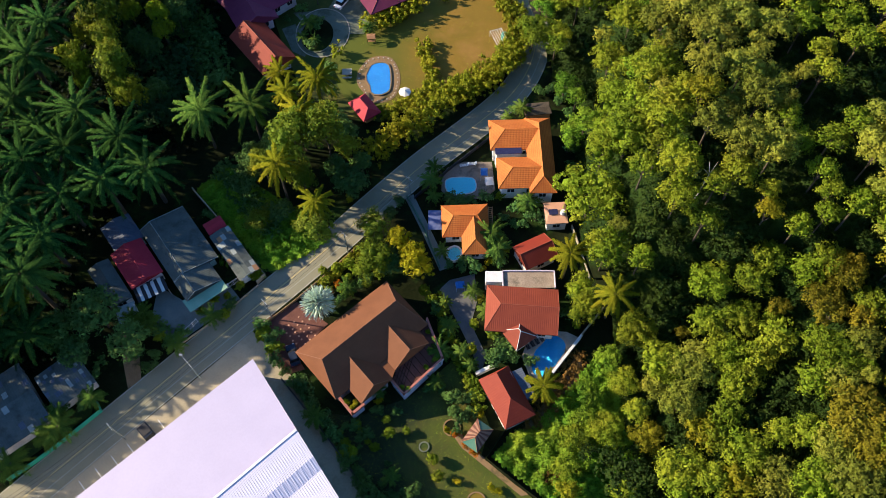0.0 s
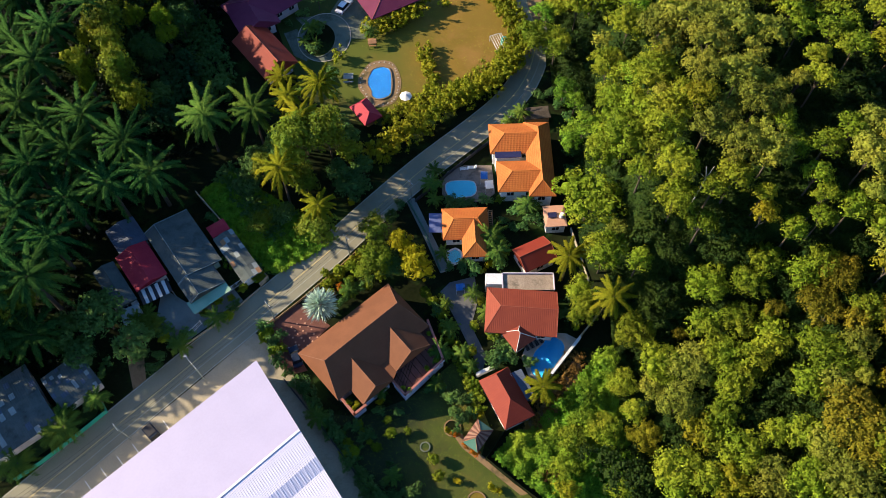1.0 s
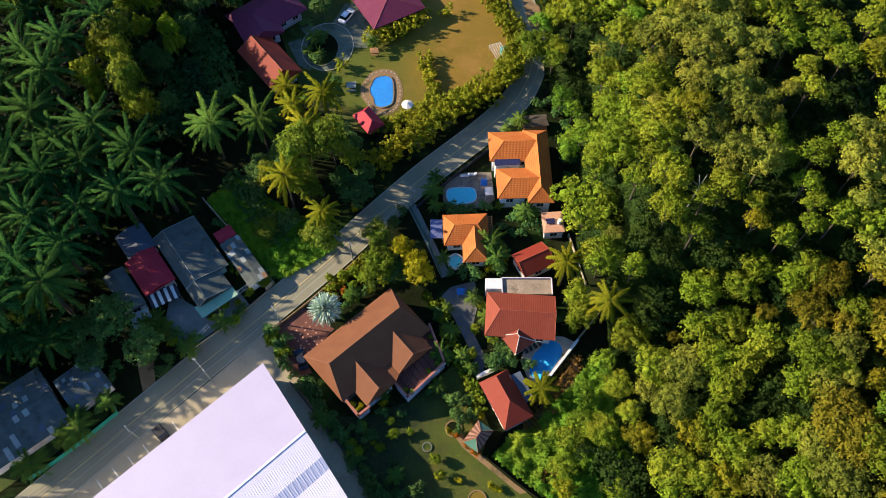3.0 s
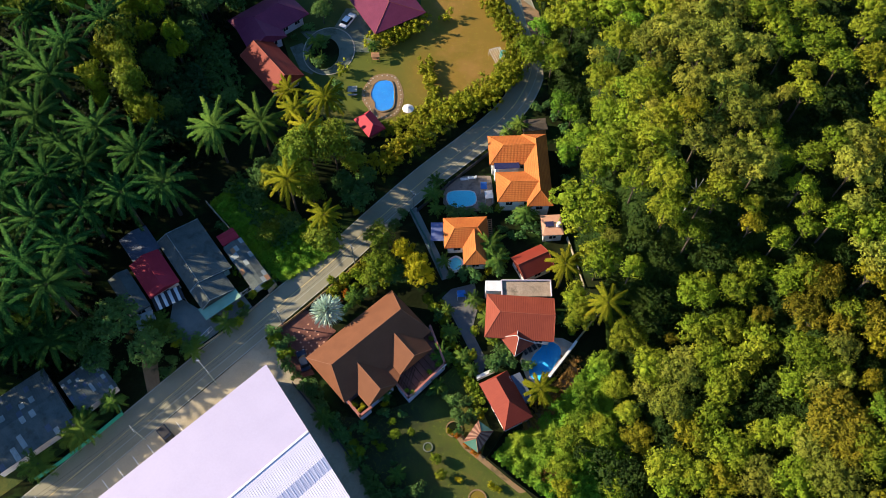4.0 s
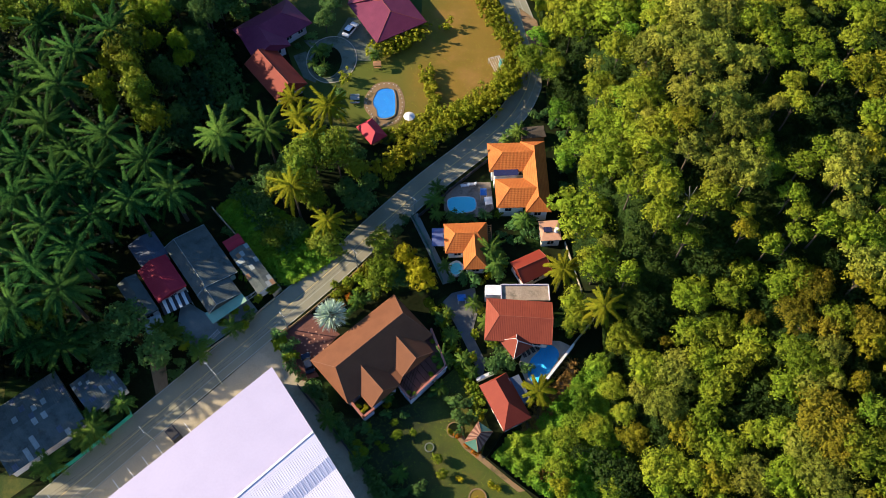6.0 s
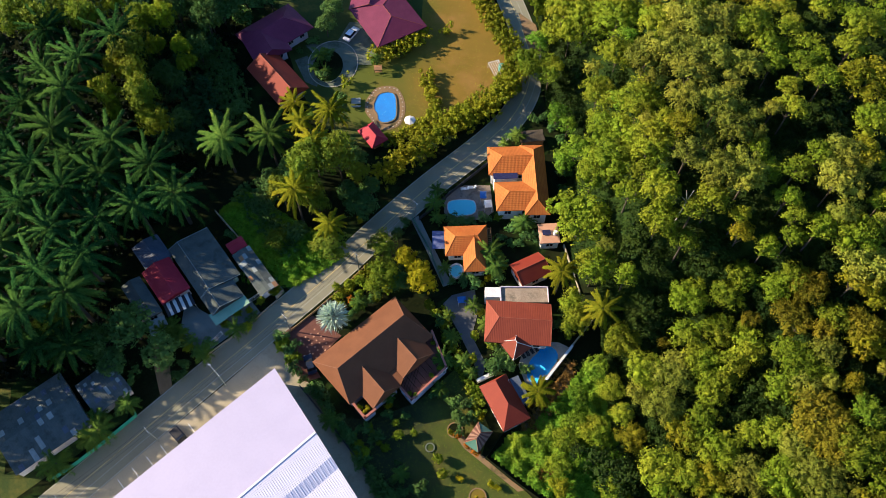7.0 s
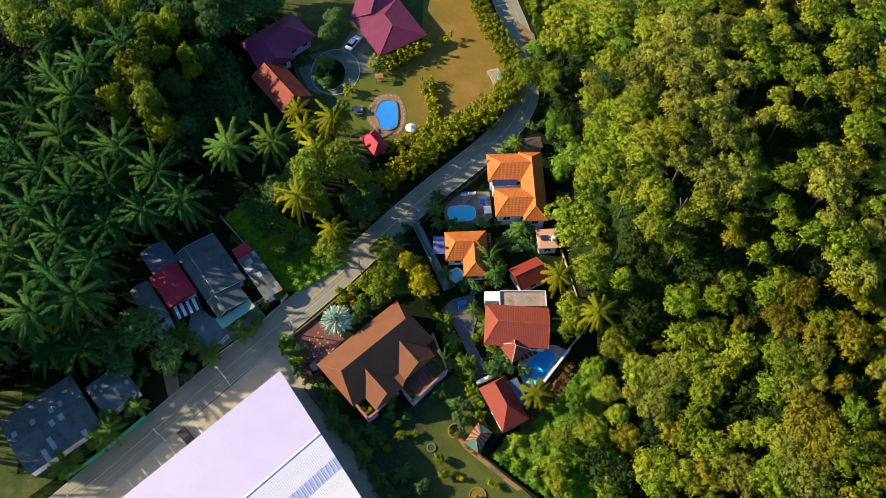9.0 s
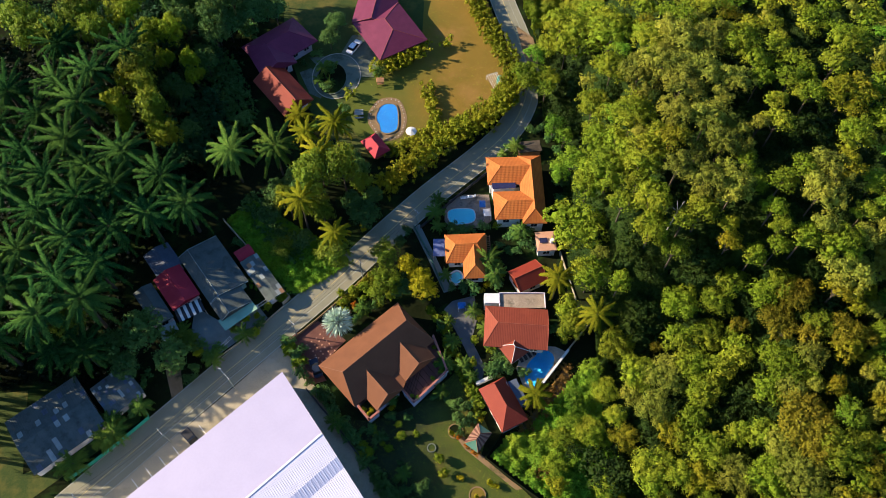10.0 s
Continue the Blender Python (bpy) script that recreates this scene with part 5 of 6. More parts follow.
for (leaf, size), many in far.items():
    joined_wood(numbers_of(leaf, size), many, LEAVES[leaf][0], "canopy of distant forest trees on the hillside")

# low growth under and between the forest trees
nr = np.random.default_rng(31)
UNDER = [(18.46, 100.99), (22.39, 81.83), (23.51, 71.90), (23.17, 62.45), (22.48, 56.10), (23.53, 47.37), (25.92, 38.21), (26.08, 28.72), (25.50, 15.38), (26.40, -0.93), (25.63, -13.37), (23.01, -20.38), (16.98, -28.17), (8.43, -32.21), (12.76, -36.59), (18.15, -41.66), (24.79, -47.51)] + FOREST[len(FOREST_EDGE):]


def carpet(poly, box, cell, tall, lump, density, size, leaf, label, seed, where=None):
    """A billowing mat of creepers: a lumpy sheet with loose leaves all over it."""
    r = np.random.default_rng(seed)
    gx, gy = np.arange(box[0], box[2], cell), np.arange(box[1], box[3], cell)
    lift = np.array([[noise.fractal(Vector((x / lump, y / lump, seed)), 1.0, 2.2, 4) for x in gx] for y in gy])
    lift = np.clip(0.45 + 0.75 * lift, 0.03, 1.3) * tall
    mx, my = np.meshgrid(gx, gy)
    top = height(mx, my) + lift
    slope_y, slope_x = np.gradient(top, cell)
    up = np.stack([-slope_x, -slope_y, np.ones_like(top)], 2)
    up /= np.linalg.norm(up, axis=2)[..., None]
    keep = np.array([[inside(x, y, poly) and (where is None or where(x, y)) for x in gx[:-1]] for y in gy[:-1]])
    jj, ii = np.nonzero(keep)
    grid = np.stack([mx, my, top - 0.12], 2)
    mat = np.stack([grid[jj, ii], grid[jj, ii + 1], grid[jj + 1, ii + 1], grid[jj + 1, ii]], 1)
    pick = r.integers(0, len(jj), int(len(jj) * cell * cell * density))
    u, v = r.uniform(0, 1, (2, len(pick), 1))
    cj, ci = jj[pick], ii[pick]
    blend = lambda f: (f[cj, ci] * (1 - u) + f[cj, ci + 1] * u) * (1 - v) + (f[cj + 1, ci] * (1 - u) + f[cj + 1, ci + 1] * u) * v
    spot, way = blend(grid), blend(up)
    spot = spot + way * r.uniform(0.05, 0.4, (len(pick), 1))
    turned = way + r.normal(0, 0.4, way.shape)
    turned /= np.linalg.norm(turned, axis=1)[:, None]
    me = quads_of("undergrowth", np.concatenate([mat, leaf_cards(spot, way, size, r, 0.6)]), np.concatenate([up[jj, ii], turned]))
    tagged(part("undergrowth", me, leaf), label, "undergrowth", kind="stuff")


carpet(UNDER, (2, -48, 92, 78), 0.8, 2.0, 2.6, 12, 0.21, LEAF_HOLLOW_SHADE, "shrubs and creepers on the forest floor, shade put into their colour", 31, lambda x, y: not is_south(x, y))
carpet(UNDER, (2, -48, 96, 92), 0.6, 2.6, 2.6, 19, 0.19, LEAF_HOLLOW_SHADE, "creepers and shrubs between low trees, shade of the gaps put into their colour", 32, lambda x, y: is_south(x, y) & (x > 30.0))

carpet([(26.88, -14.57), (21.31, -20.95), (14.85, -27.61), (11.14, -28.69), (7.78, -32.62), (12.26, -36.28), (17.83, -40.46), (22.40, -46.5), (32.5, -46.5), (32.0, -14.0)], (8, -48, 45, -10), 0.5, 1.8, 2.0, 32, 0.16, LEAF_VINE, "low green creepers behind the garden wall", 33)

carpet([(-49.1, 19.9), (-44.2, 25.8), (-33.4, 18.4), (-23.1, 12.7), (-22.6, 8.0), (-31.3, 1.8), (-33.75, 2.5)], (-51, 0, -21, 27), 0.45, 1.2, 1.6, 40, 0.15, LEAF_VINE, "lush green scrub on the rough plot", 34)

carpet([(24.0, 70.0), (22.0, 80.0), (20.2, 90.0), (19.4, 98.0), (46.0, 98.0), (44.0, 80.0), (30.0, 70.0)], (18, 68, 48, 100), 0.5, 3.4, 3.0, 30, 0.19, LEAF_FOREST, "sunlit creepers and bushes on the bank above the road", 35)

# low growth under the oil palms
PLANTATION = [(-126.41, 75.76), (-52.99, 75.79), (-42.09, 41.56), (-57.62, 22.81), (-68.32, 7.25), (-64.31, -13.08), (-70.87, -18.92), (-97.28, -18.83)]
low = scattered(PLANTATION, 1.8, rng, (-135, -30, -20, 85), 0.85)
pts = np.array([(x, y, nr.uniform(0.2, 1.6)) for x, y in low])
tagged(part("undergrowth", quads_of("undergrowth", *clump_leaves(pts, nr.uniform(0.7, 1.3, len(pts)), 16, 0.28, nr), True), LEAF_UNDER_SHADE), "ferns and weeds under the oil palms, shade put into their colour", "undergrowth", kind="stuff")

# woodland behind the plantation
tree_a, tree_b, tree_c = (make_tree("tree", l, *tree_meshes(*a), BARK, mat, "tree", "garden trees") for l, a, mat in (
    ("spreading tree with a sunlit yellow-green crown", (41, 5.0, 5.0, 5.5, 105, 0.88, 28, 0.2), LEAF_FOREST),
    ("tree with a dark green crown", (42, 4.2, 4.5, 4.0, 85, 0.85, 28, 0.2), LEAF_DEEP),
    ("tree with a fine golden crown", (43, 4.0, 4.5, 4.0, 85, 0.75, 28, 0.18), LEAF_GROVE)))
yellow = make_tree("tree", "garden tree with a bright yellow crown", *tree_meshes(44, 3.6, 4.0, 2.5, 80, 0.62, 30, 0.15), BARK, LEAF_YELLOW, "tree", "garden trees")
CROWNS = {"sunny": (tree_a, 5.0, 8.0), "dark": (tree_b, 4.2, 6.25), "fine": (tree_c, 4.0, 6.25), "yellow": (yellow, 3.6, 4.5)}
taken = set()


def grove(kind, rows):
    """Garden and woodland trees of one kind: x, y, crown radius, height of the crown's middle."""
    first, r0, middle0 = CROWNS[kind]
    for x, y, r, middle in rows:
        ob = copy_thing(first, Matrix()) if kind in taken else first
        taken.add(kind)
        stand(ob, x, y, rng.uniform(0, 6.28), 1.08 * r / r0)
        ob.scale.z = middle / middle0


# trees round the road bend and the rough plot
grove("fine", [(-28.5, 24.2, 4.6, 12), (-22.3, 26.7, 4.4, 12), (-23.4, 8.5, 4.0, 6.5), (-26.4, 18.1, 3.0, 8), (-34.0, 20.8, 2.8, 8), (-35.3, 12.1, 2.6, 2.5), (-18.3, 26.4, 2.4, 6)])
grove("dark", [(-17.7, 19.1, 3.5, 5), (-20.6, 21.4, 2.3, 6), (-31.5, 24.0, 3.4, 6), (-36.5, 24.5, 3.4, 5), (-38.5, 20.0, 3.0, 4), (-26.0, 31.0, 3.4, 6), (-19.5, 30.5, 2.6, 5), (-30.9, 14.1, 2.4, 2.5), (-33.0, 29.0, 3.0, 5),
               (-21.5, 33.5, 2.8, 4.5), (-27.0, 36.5, 2.6, 4), (-16.0, 24.2, 2.2, 4)])
# trees before the brown house
grove("fine", [(-13.0, 8.9, 3.4, 5)])
grove("sunny", [(-12.8, 2.4, 3.6, 5), (19.6, 57.6, 3.9, 6), (24.2, 56.6, 3.6, 5.5), (25.1, -7.7, 2.8, 5), (24.6, -4.1, 2.8, 5)])
grove("dark", [(-10.1, 13.1, 1.4, 3), (-9.8, 1.9, 2.2, 3.5)])
grove("yellow", [(-4.8, 1.4, 3.2, 4.5), (-8.2, 6.7, 2.4, 4.5), (-5.6, 4.2, 2.4, 4.0)])
# trees among and behind the oil palms
grove("fine", [(-70.7, 54.6, 5.0, 12), (-66.2, 44.2, 3.7, 11), (-68.9, 49.8, 3.4, 11), (-65.7, 41.1, 2.5, 10), (-92.2, 63.9, 4.5, 12), (-97.5, 64.8, 4.5, 12), (-83.1, 65.7, 3.7, 12), (-73.4, -8.9, 3.3, 9), (-102, 70, 5, 12), (-88, 72, 4.5, 12)])
grove("sunny", [(-74.7, 45.1, 3.4, 10), (-72.8, 52.3, 2.6, 10), (-62.4, 37.4, 3.4, 9), (-70.1, 65.9, 3.5, 11), (-65.2, 66.8, 3.1, 11), (-66.4, 59.2, 2.0, 9), (-60.6, 59.2, 2.2, 9), (-59.0, 55.0, 2.2, 8), (-72.5, 41.3, 1.9, 8), (-78, 73, 4.5, 11)])
grove("dark", [(-60.1, -8.9, 4.6, 6), (-54.0, -13.7, 3.6, 5), (-66.7, -11.7, 3.3, 5), (-63.0, -15.5, 3.0, 4.5), (-63.9, 52.6, 2.8, 7), (-61.1, 51.0, 2.5, 7), (-58.4, 63.9, 2.6, 6), (-47.5, 46.0, 2.2, 3.4),
               (-58.9, 41.4, 2.7, 5), (-28.84, 71.70, 2.6, 4), (-27.82, 77.51, 2.8, 4), (-48.9, 78.4, 4.0, 6), (-43.1, 79.6, 3.6, 6), (-47.6, 85.4, 4.2, 6), (-54.2, 74.3, 4.4, 6), (-59.0, 74.3, 4.4, 6)])
grove("dark", [(-57.0, 73.0, 3.8, 10.5), (-55.5, 67.0, 3.4, 10), (-60.5, 79.5, 4.0, 11), (-63.5, 71.0, 3.6, 10), (-53.5, 80.5, 3.4, 9), (-57.5, 61.0, 2.8, 7), (-67.0, 77.0, 4.0, 11), (-61.0, 86.0, 4.0, 10), (-49.5, 88.0, 3.6, 8)])
REAR = [(-96.93, 105.31), (-56.71, 105.37), (-57.5, 83.81), (-55.0, 71.88), (-57.0, 60.0), (-54.0, 48.0), (-47.0, 36.0), (-52.0, 33.0), (-62.0, 34.0), (-68.0, 46.0), (-81.52, 63.0)]
NORTH = [(-131.55, 107.53), (-95.88, 107.59), (-86.16, 75.77), (-101.26, 72.84), (-120.38, 69.96)]
behind = scattered(REAR, 5.4, rng, (-110, 20, -20, 120)) + scattered(NORTH, 7.0, rng, (-150, 40, -50, 130))
joined_wood((42, 4.2, 4.5, 4.0, 60, 0.9, 30, 0.22), [(x, y, rng.uniform(0, 6.28), rng.uniform(2.8, 4.0), rng.uniform(3.0, 5.5)) for x, y in behind], LEAF_SHADED_WOOD, "wood behind the oil palm plantation, shade put into its colour")
bush = make_tree("bush", "leafy green garden shrub", *tree_meshes(45, 1.5, 1.6, 0.3, 26, 0.5, 22, 0.16, 0.08), BARK, LEAF_FOREST, "shrub", "garden shrubs", "shrub")
bush_b = make_tree("bush", "dark green garden shrub", *tree_meshes(46, 1.6, 1.8, 0.3, 26, 0.52, 22, 0.16, 0.08), BARK, LEAF_DEEP, "shrub", "garden shrubs", "shrub")
bush_y = make_tree("bush", "round yellow-green clipped shrub", *tree_meshes(47, 1.3, 1.5, 0.2, 24, 0.45, 22, 0.14, 0.08), BARK, LEAF_YELLOW, "shrub", "garden shrubs", "shrub")
plant_all(bush, [(-9.60, -26.18), (-6.13, -28.04), (-1.76, -32.84), (-9.01, -28.56), (-33.08, -8.75), (-30.38, -13.58), (-32.28, -11.18), (-0.83, -35.53), (-16.19, -29.93), (-15.06, -31.52), (-37.29, -1.22), (-41.63, -3.76), (-43.61, -6.25), (-39.40, -3.13),
                 (5.59, -8.86), (6.87, -3.89), (11.95, 6.54), (-3.52, -10.06), (4.90, -13.69), (-20.98, -1.91), (-18.65, -1.91), (11.23, 18.41), (-32.96, -9.97), (23.82, -8.92), (-36.67, 3.99), (-34.64, 1.35), (-2.94, -16.60)], rng, 0.6, 0.95)
plant_all(bush_b, [(11.01, -15.13), (8.76, -15.47), (-16.02, -33.61), (-13.84, -35.69), (-12.73, -37.73), (-10.62, -39.24), (-18.40, -28.31), (-19.56, -26.68), (1.94, -24.57), (4.09, -25.13), (3.05, -22.90), (1.32, 17.13), (5.02, 17.12), (8.13, 17.98),
                   (3.17, 17.13), (8.96, -10.10), (-23.74, -20.56), (-25.47, -19.41), (-27.25, -17.68), (-29.06, -15.93), (-21.92, -23.37), (-49.92, -9.92), (-50.31, -14.69), (-51.05, -17.03), (-46.36, -11.14), (-53.65, -14.68), (3.53, 3.22), (5.88, 2.56),
                   (1.17, 3.23), (13.41, 12.02), (11.64, 13.42), (10.65, 3.87), (-24.00, 50.88), (-32.12, 69.01), (-35.42, 66.18), (-64.01, -23.78), (-60.88, -23.23), (-8.50, 17.12), (-28.27, 64.32), (-29.22, 57.93)], rng, 0.65, 1.2)
plant_all(bush_y, [(2.28, -36.47), (7.97, -37.31), (5.31, -39.81), (8.98, -38.02), (8.87, 3.87), (6.25, -25.14), (4.53, -29.47), (-18.41, 17.74), (-15.82, -23.35), (7.06, 2.56), (8.43, -8.87), (0.82, -27.85), (-11.09, -22.85)], rng, 0.5, 0.85)


def hedge(points, wide, tall, leaf, label, seed, gap=0.6, size=0.2):
    """A rambling hedge along a line: clumps of leaves over hidden stems."""
    r = np.random.default_rng(seed)
    line = smooth_line(points, gap)
    c = []
    for p in line:
        for _ in range(max(3, int(wide * 2.4))):
            c.append((p[0] + r.uniform(-wide, wide) * 0.5, p[1] + r.uniform(-wide, wide) * 0.5, r.uniform(0.25, 1.0) * tall))
    c = np.array(c)
    h = thing("hedge", label, "hedge")
    part("foliage", quads_of("foliage", *clump_leaves(c, r.uniform(0.38, 0.85, len(c)), 17, size * 0.9, r), True), leaf, h)
    stems = [rod((p[0], p[1], 0), (p[0], p[1], tall * 0.7), 0.05, 0.03, 5) for p in line[::3]]
    tagged(part("stem", joined(*stems), BARK, h), kind="stuff")
    return h


hedge([(6.04, 96.56), (9.48, 83.86), (13.52, 73.85), (16.71, 65.24), (16.39, 58.79), (12.70, 53.44), (7.09, 48.23), (0.29, 43.17)], 5.0, 2.4, LEAF_HEDGE, "rambling yellow-green hedge round the lawn", 51)
hedge([(16.26, 56.10), (9.76, 47.38), (1.62, 42.34), (-5.64, 35.83), (-11.38, 30.64), (-14.50, 28.02)], 5.5, 4.7, LEAF_HEDGE, "tall sunlit hedge beside the road", 52)
hedge([(-4.45, 58.80), (-2.64, 49.96), (-3.04, 45.69), (-7.02, 42.35), (-12.89, 38.58)], 3.2, 1.8, LEAF_HEDGE, "clipped golden hedge near the pool", 53)
hedge([(-14.65, 7.40), (-18.29, 3.12), (-22.32, -0.79)], 1.8, 1.3, LEAF_HEDGE, "hedge along the roadside fence", 54)
hedge([(-1.22, -3.42), (1.02, -10.88), (4.28, -18.02), (6.34, -23.72)], 2.2, 1.6, LEAF_FOREST, "leafy hedge between the gardens", 55)
hedge([(-46.66, 15.53), (-39.74, 8.55), (-33.63, 1.18)], 1.2, 0.8, LEAF_DEEP, "low hedge along a boundary wall", 56)
hedge([(-25.32, -20.22), (-20.58, -25.84), (-16.22, -31.26), (-11.78, -37.01), (-8.35, -41.54)], 1.3, 1.5, LEAF_DEEP, "dark hedge beside the warehouse lane", 57)
hedge([(-59.39, -15.47), (-61.40, -19.52), (-67.46, -24.56)], 1.5, 1.5, LEAF_DEEP, "dark hedge before a shed", 58)
hedge([(-39.89, 5.00), (-35.86, 6.83), (-29.60, 8.66), (-24.64, 12.66)], 4.0, 0.7, LEAF_VINE, "low green scrub on the rough plot", 59)
hedge([(-44.19, 25.78), (-38.36, 18.38), (-32.77, 11.28)], 5.0, 1.0, LEAF_DEEP, "low dark scrub on the rough plot", 60)
hedge([(-16.0, 64.6), (-12.6, 66.4), (-9.2, 68.4), (-5.8, 71.6)], 5.2, 3.0, LEAF_HEDGE, "dense clump of pale shrubs beside the villa", 65)
hedge([(-0.20, 72.29), (1.0, 73.4)], 2.4, 2.4, LEAF_HEDGE, "low shrub on the lawn", 66)
hedge([(-23.6, 57.0), (-22.6, 55.6)], 2.6, 2.6, LEAF_HEDGE, "bright shrub beside the turning circle", 67)
hedge([(-62.22, 69.96), (-55.51, 62.46), (-51.56, 53.47), (-49.22, 45.73)], 9.0, 2.6, LEAF_DEEP, "low dark shrubs behind the guest house", 64)
hedge([(-58.05, 92.17), (-52.28, 81.78), (-50.11, 75.79)], 4.0, 2.5, LEAF_DEEP, "dark shrubs behind the villa", 61)

hedge([(23.45, -15.15), (20.67, -19.23), (17.81, -23.76), (13.99, -27.61)], 4.0, 0.6, LEAF_DRY, "dry brown scrub behind the pool wall", 62, 0.7, 0.16)
hedge([(16.56, -34.54), (21.66, -36.63)], 3.0, 0.7, LEAF_DRY, "dry brown scrub behind the garden wall", 63, 0.9, 0.16)

for x, y, size in ((-63.06, -28.15, 1.15), (-64.57, -29.55, 0.9), (-69.14, -34.13, 1.1), (-59.13, -22.87, 0.8), (16.4, 15.8, 0.95), (8.91, 8.58, 1.1), (10.07, 5.54, 1.0)):
    stand(copy_thing(GARDEN, Matrix()), x, y, size * 23, size)
stand(copy_thing(GOLD, Matrix()), 22.3, 1.0, 0.4, 0.8)
stand(copy_thing(GOLD, Matrix()), 29.3, -7.2, 1.9, 0.82)
ob = stand(copy_thing(GOLD, Matrix()), 16.8, -21.4, 2.6, 0.72)
ob.scale.z = 0.36

# planting along the farmhouse's yard and the red yard
for i, (x, y) in enumerate([(-52.3, -9.7), (-50.2, -11.1), (-48.2, -12.1), (-41.2, -7.9), (-39.3, -6.9), (-38.3, -5.0), (-53.4, -7.4), (-34.6, 0.9), (-54.6, -8.2), (-46.6, -13.0)]):
    stand(copy_thing((GARDEN, bush, bush_b)[i % 3], Matrix()), x, y, i * 1.9, (0.8, 1.0, 0.9)[i % 3])
for i, (x, y) in enumerate([(-29.6, -11.0), (-31.6, -10.1), (-30.6, -12.2), (-29.0, -13.2), (-32.4, -9.0)]):
    stand(copy_thing(bush if i % 2 else bush_b, Matrix()), x, y, i * 2.1, 0.95)

# round shrubs between the pool and the drive
for i, (x, y, size) in enumerate(((9.4, -15.2, 1.35), (11.3, -14.5, 1.3), (15.2, -15.9, 0.9), (8.9, -10.9, 1.0), (10.0, -12.0, 0.9), (2.3, -28.0, 0.6), (5.3, -25.0, 0.6), (3.2, -26.0, 0.65))):
    stand(copy_thing(bush_b if i != 3 else bush, Matrix()), x, y, i * 1.1, size)

# pot plants and flowers on the terrace and round the brown house
for i, (x, y) in enumerate([(-2.16, -14.43), (-1.28, -16.18), (-2.93, -17.67), (-7.03, -21.28), (-5.84, -21.62), (-2.60, -11.12)]):
    stand(copy_thing(bush, Matrix()), x, y, i * 1.3, 0.42, 2.43)
for i, (x, y) in enumerate([(-18.79, -3.82), (-16.90, -2.30), (-15.20, -1.03), (-20.55, -5.32), (-13.85, 0.26), (-2.38, -3.86), (-1.23, -5.75), (-3.31, -2.34)]):
    stand(copy_thing(bush if i % 2 else bush_b, Matrix()), x, y, i * 1.7, 0.6 + 0.05 * i)
for i, (x, y) in enumerate([(-16.09, -23.69), (-15.20, -24.57), (-14.69, -24.03)]):
    stand(copy_thing(bush_y, Matrix()), x, y, i * 1.3, 0.45, 2.5)
plant_all(copy_thing(bush, Matrix()), [(-21.67, 0.02), (-17.59, 0.27), (-15.91, 1.96), (-22.37, 1.98), (-19.81, 2.36), (-14.05, -0.64), (-17.73, 3.28), (-11.78, 1.30)], rng, 0.7, 1.1)
flower = make_tree("bush", "garden shrub with orange-red flowers", *tree_meshes(48, 1.3, 1.3, 0.3, 14, 0.6, 32, 0.16, 0.07), BARK, leafage("flower_leaf", (0.16, 0.12, 0.015), (0.45, 0.10, 0.03), (0.30, 0.16, 0.02)), "shrub", "flowering shrubs", "shrub")
plant_all(flower, [(-19.29, -0.89), (-20.72, -2.29), (3.76, -30.33), (5.22, -31.60), (2.09, -28.39)], rng, 0.6, 0.95)
plant_all(copy_thing(bush_b, Matrix()), [(-11.04, -24.52), (-7.79, -24.86), (-2.39, -20.63), (1.42, -22.34), (-14.71, -27.25), (-13.05, -28.87), (-9.66, -36.72), (-7.55, -38.75), (-4.98, -38.26), (-0.20, -21.21), (-16.32, -27.24), (4.70, -22.35), (2.46, -25.67)], rng, 0.5, 1.1)

# low dark plants on the shaded side of the garden
nursery = random.Random(17)
for i in range(26):
    x, y = nursery.uniform(-1, 1), nursery.uniform(0, 1)
    x, y = -19.5 + 13.5 * y + 3.2 * x, -27.5 - 14.0 * y + 2.6 * x
    stand(copy_thing((bush_b, bush_b, bush)[i % 3], Matrix()), x, y, i * 1.3, nursery.uniform(0.3, 0.75))

# tufts of grass on the lawns
def tufts(poly, gap, box, leaf, label, size, seed):
    r = np.random.default_rng(seed)
    p = np.array(scattered(poly, gap, random.Random(seed), box))
    k = len(p)
    c = np.concatenate([p, np.full((k, 1), 0.07)], 1)
    c = np.repeat(c, 5, axis=0) + r.normal(0, 0.22, (5 * k, 3)) * np.array((1, 1, 0.1))
    up = np.tile(np.array((0.0, 0.0, 1.0)), (5 * k, 1))
    tagged(part("grass", quads_of("grass", leaf_cards(c, up, size, r, 0.5, 0.45), up), leaf), label, "grass", kind="stuff")


tufts([(-20.40, 58.81), (-5.93, 69.97), (-5.34, 88.00), (8.32, 96.56), (15.60, 71.90), (15.00, 58.80), (7.09, 48.23), (-3.70, 41.52), (-9.04, 44.02), (-8.61, 58.80)], 1.3, (-40, 20, 40, 100), LEAF_HEDGE, "uneven tufts of yellow-green grass", 0.06, 71)
tufts([(-21.95, -24.73), (-14.33, -25.31), (-5.68, -21.99), (2.67, -14.49), (5.33, -20.32), (7.86, -27.04), (6.07, -32.93), (14.21, -38.64), (16.92, -44.59), (-7.48, -44.48), (-16.12, -33.37)], 0.8, (-40, -60, 40, 10), LEAF_FOREST, "uneven tufts of garden grass", 0.07, 72)
tufts([(-49.08, 19.86), (-44.19, 25.78), (-33.40, 18.37), (-23.14, 12.66), (-23.91, 5.80), (-31.33, 1.83), (-33.75, 2.50)], 0.7, (-60, -20, 0, 40), LEAF_VINE, "long grass on the rough plot", 0.16, 73)

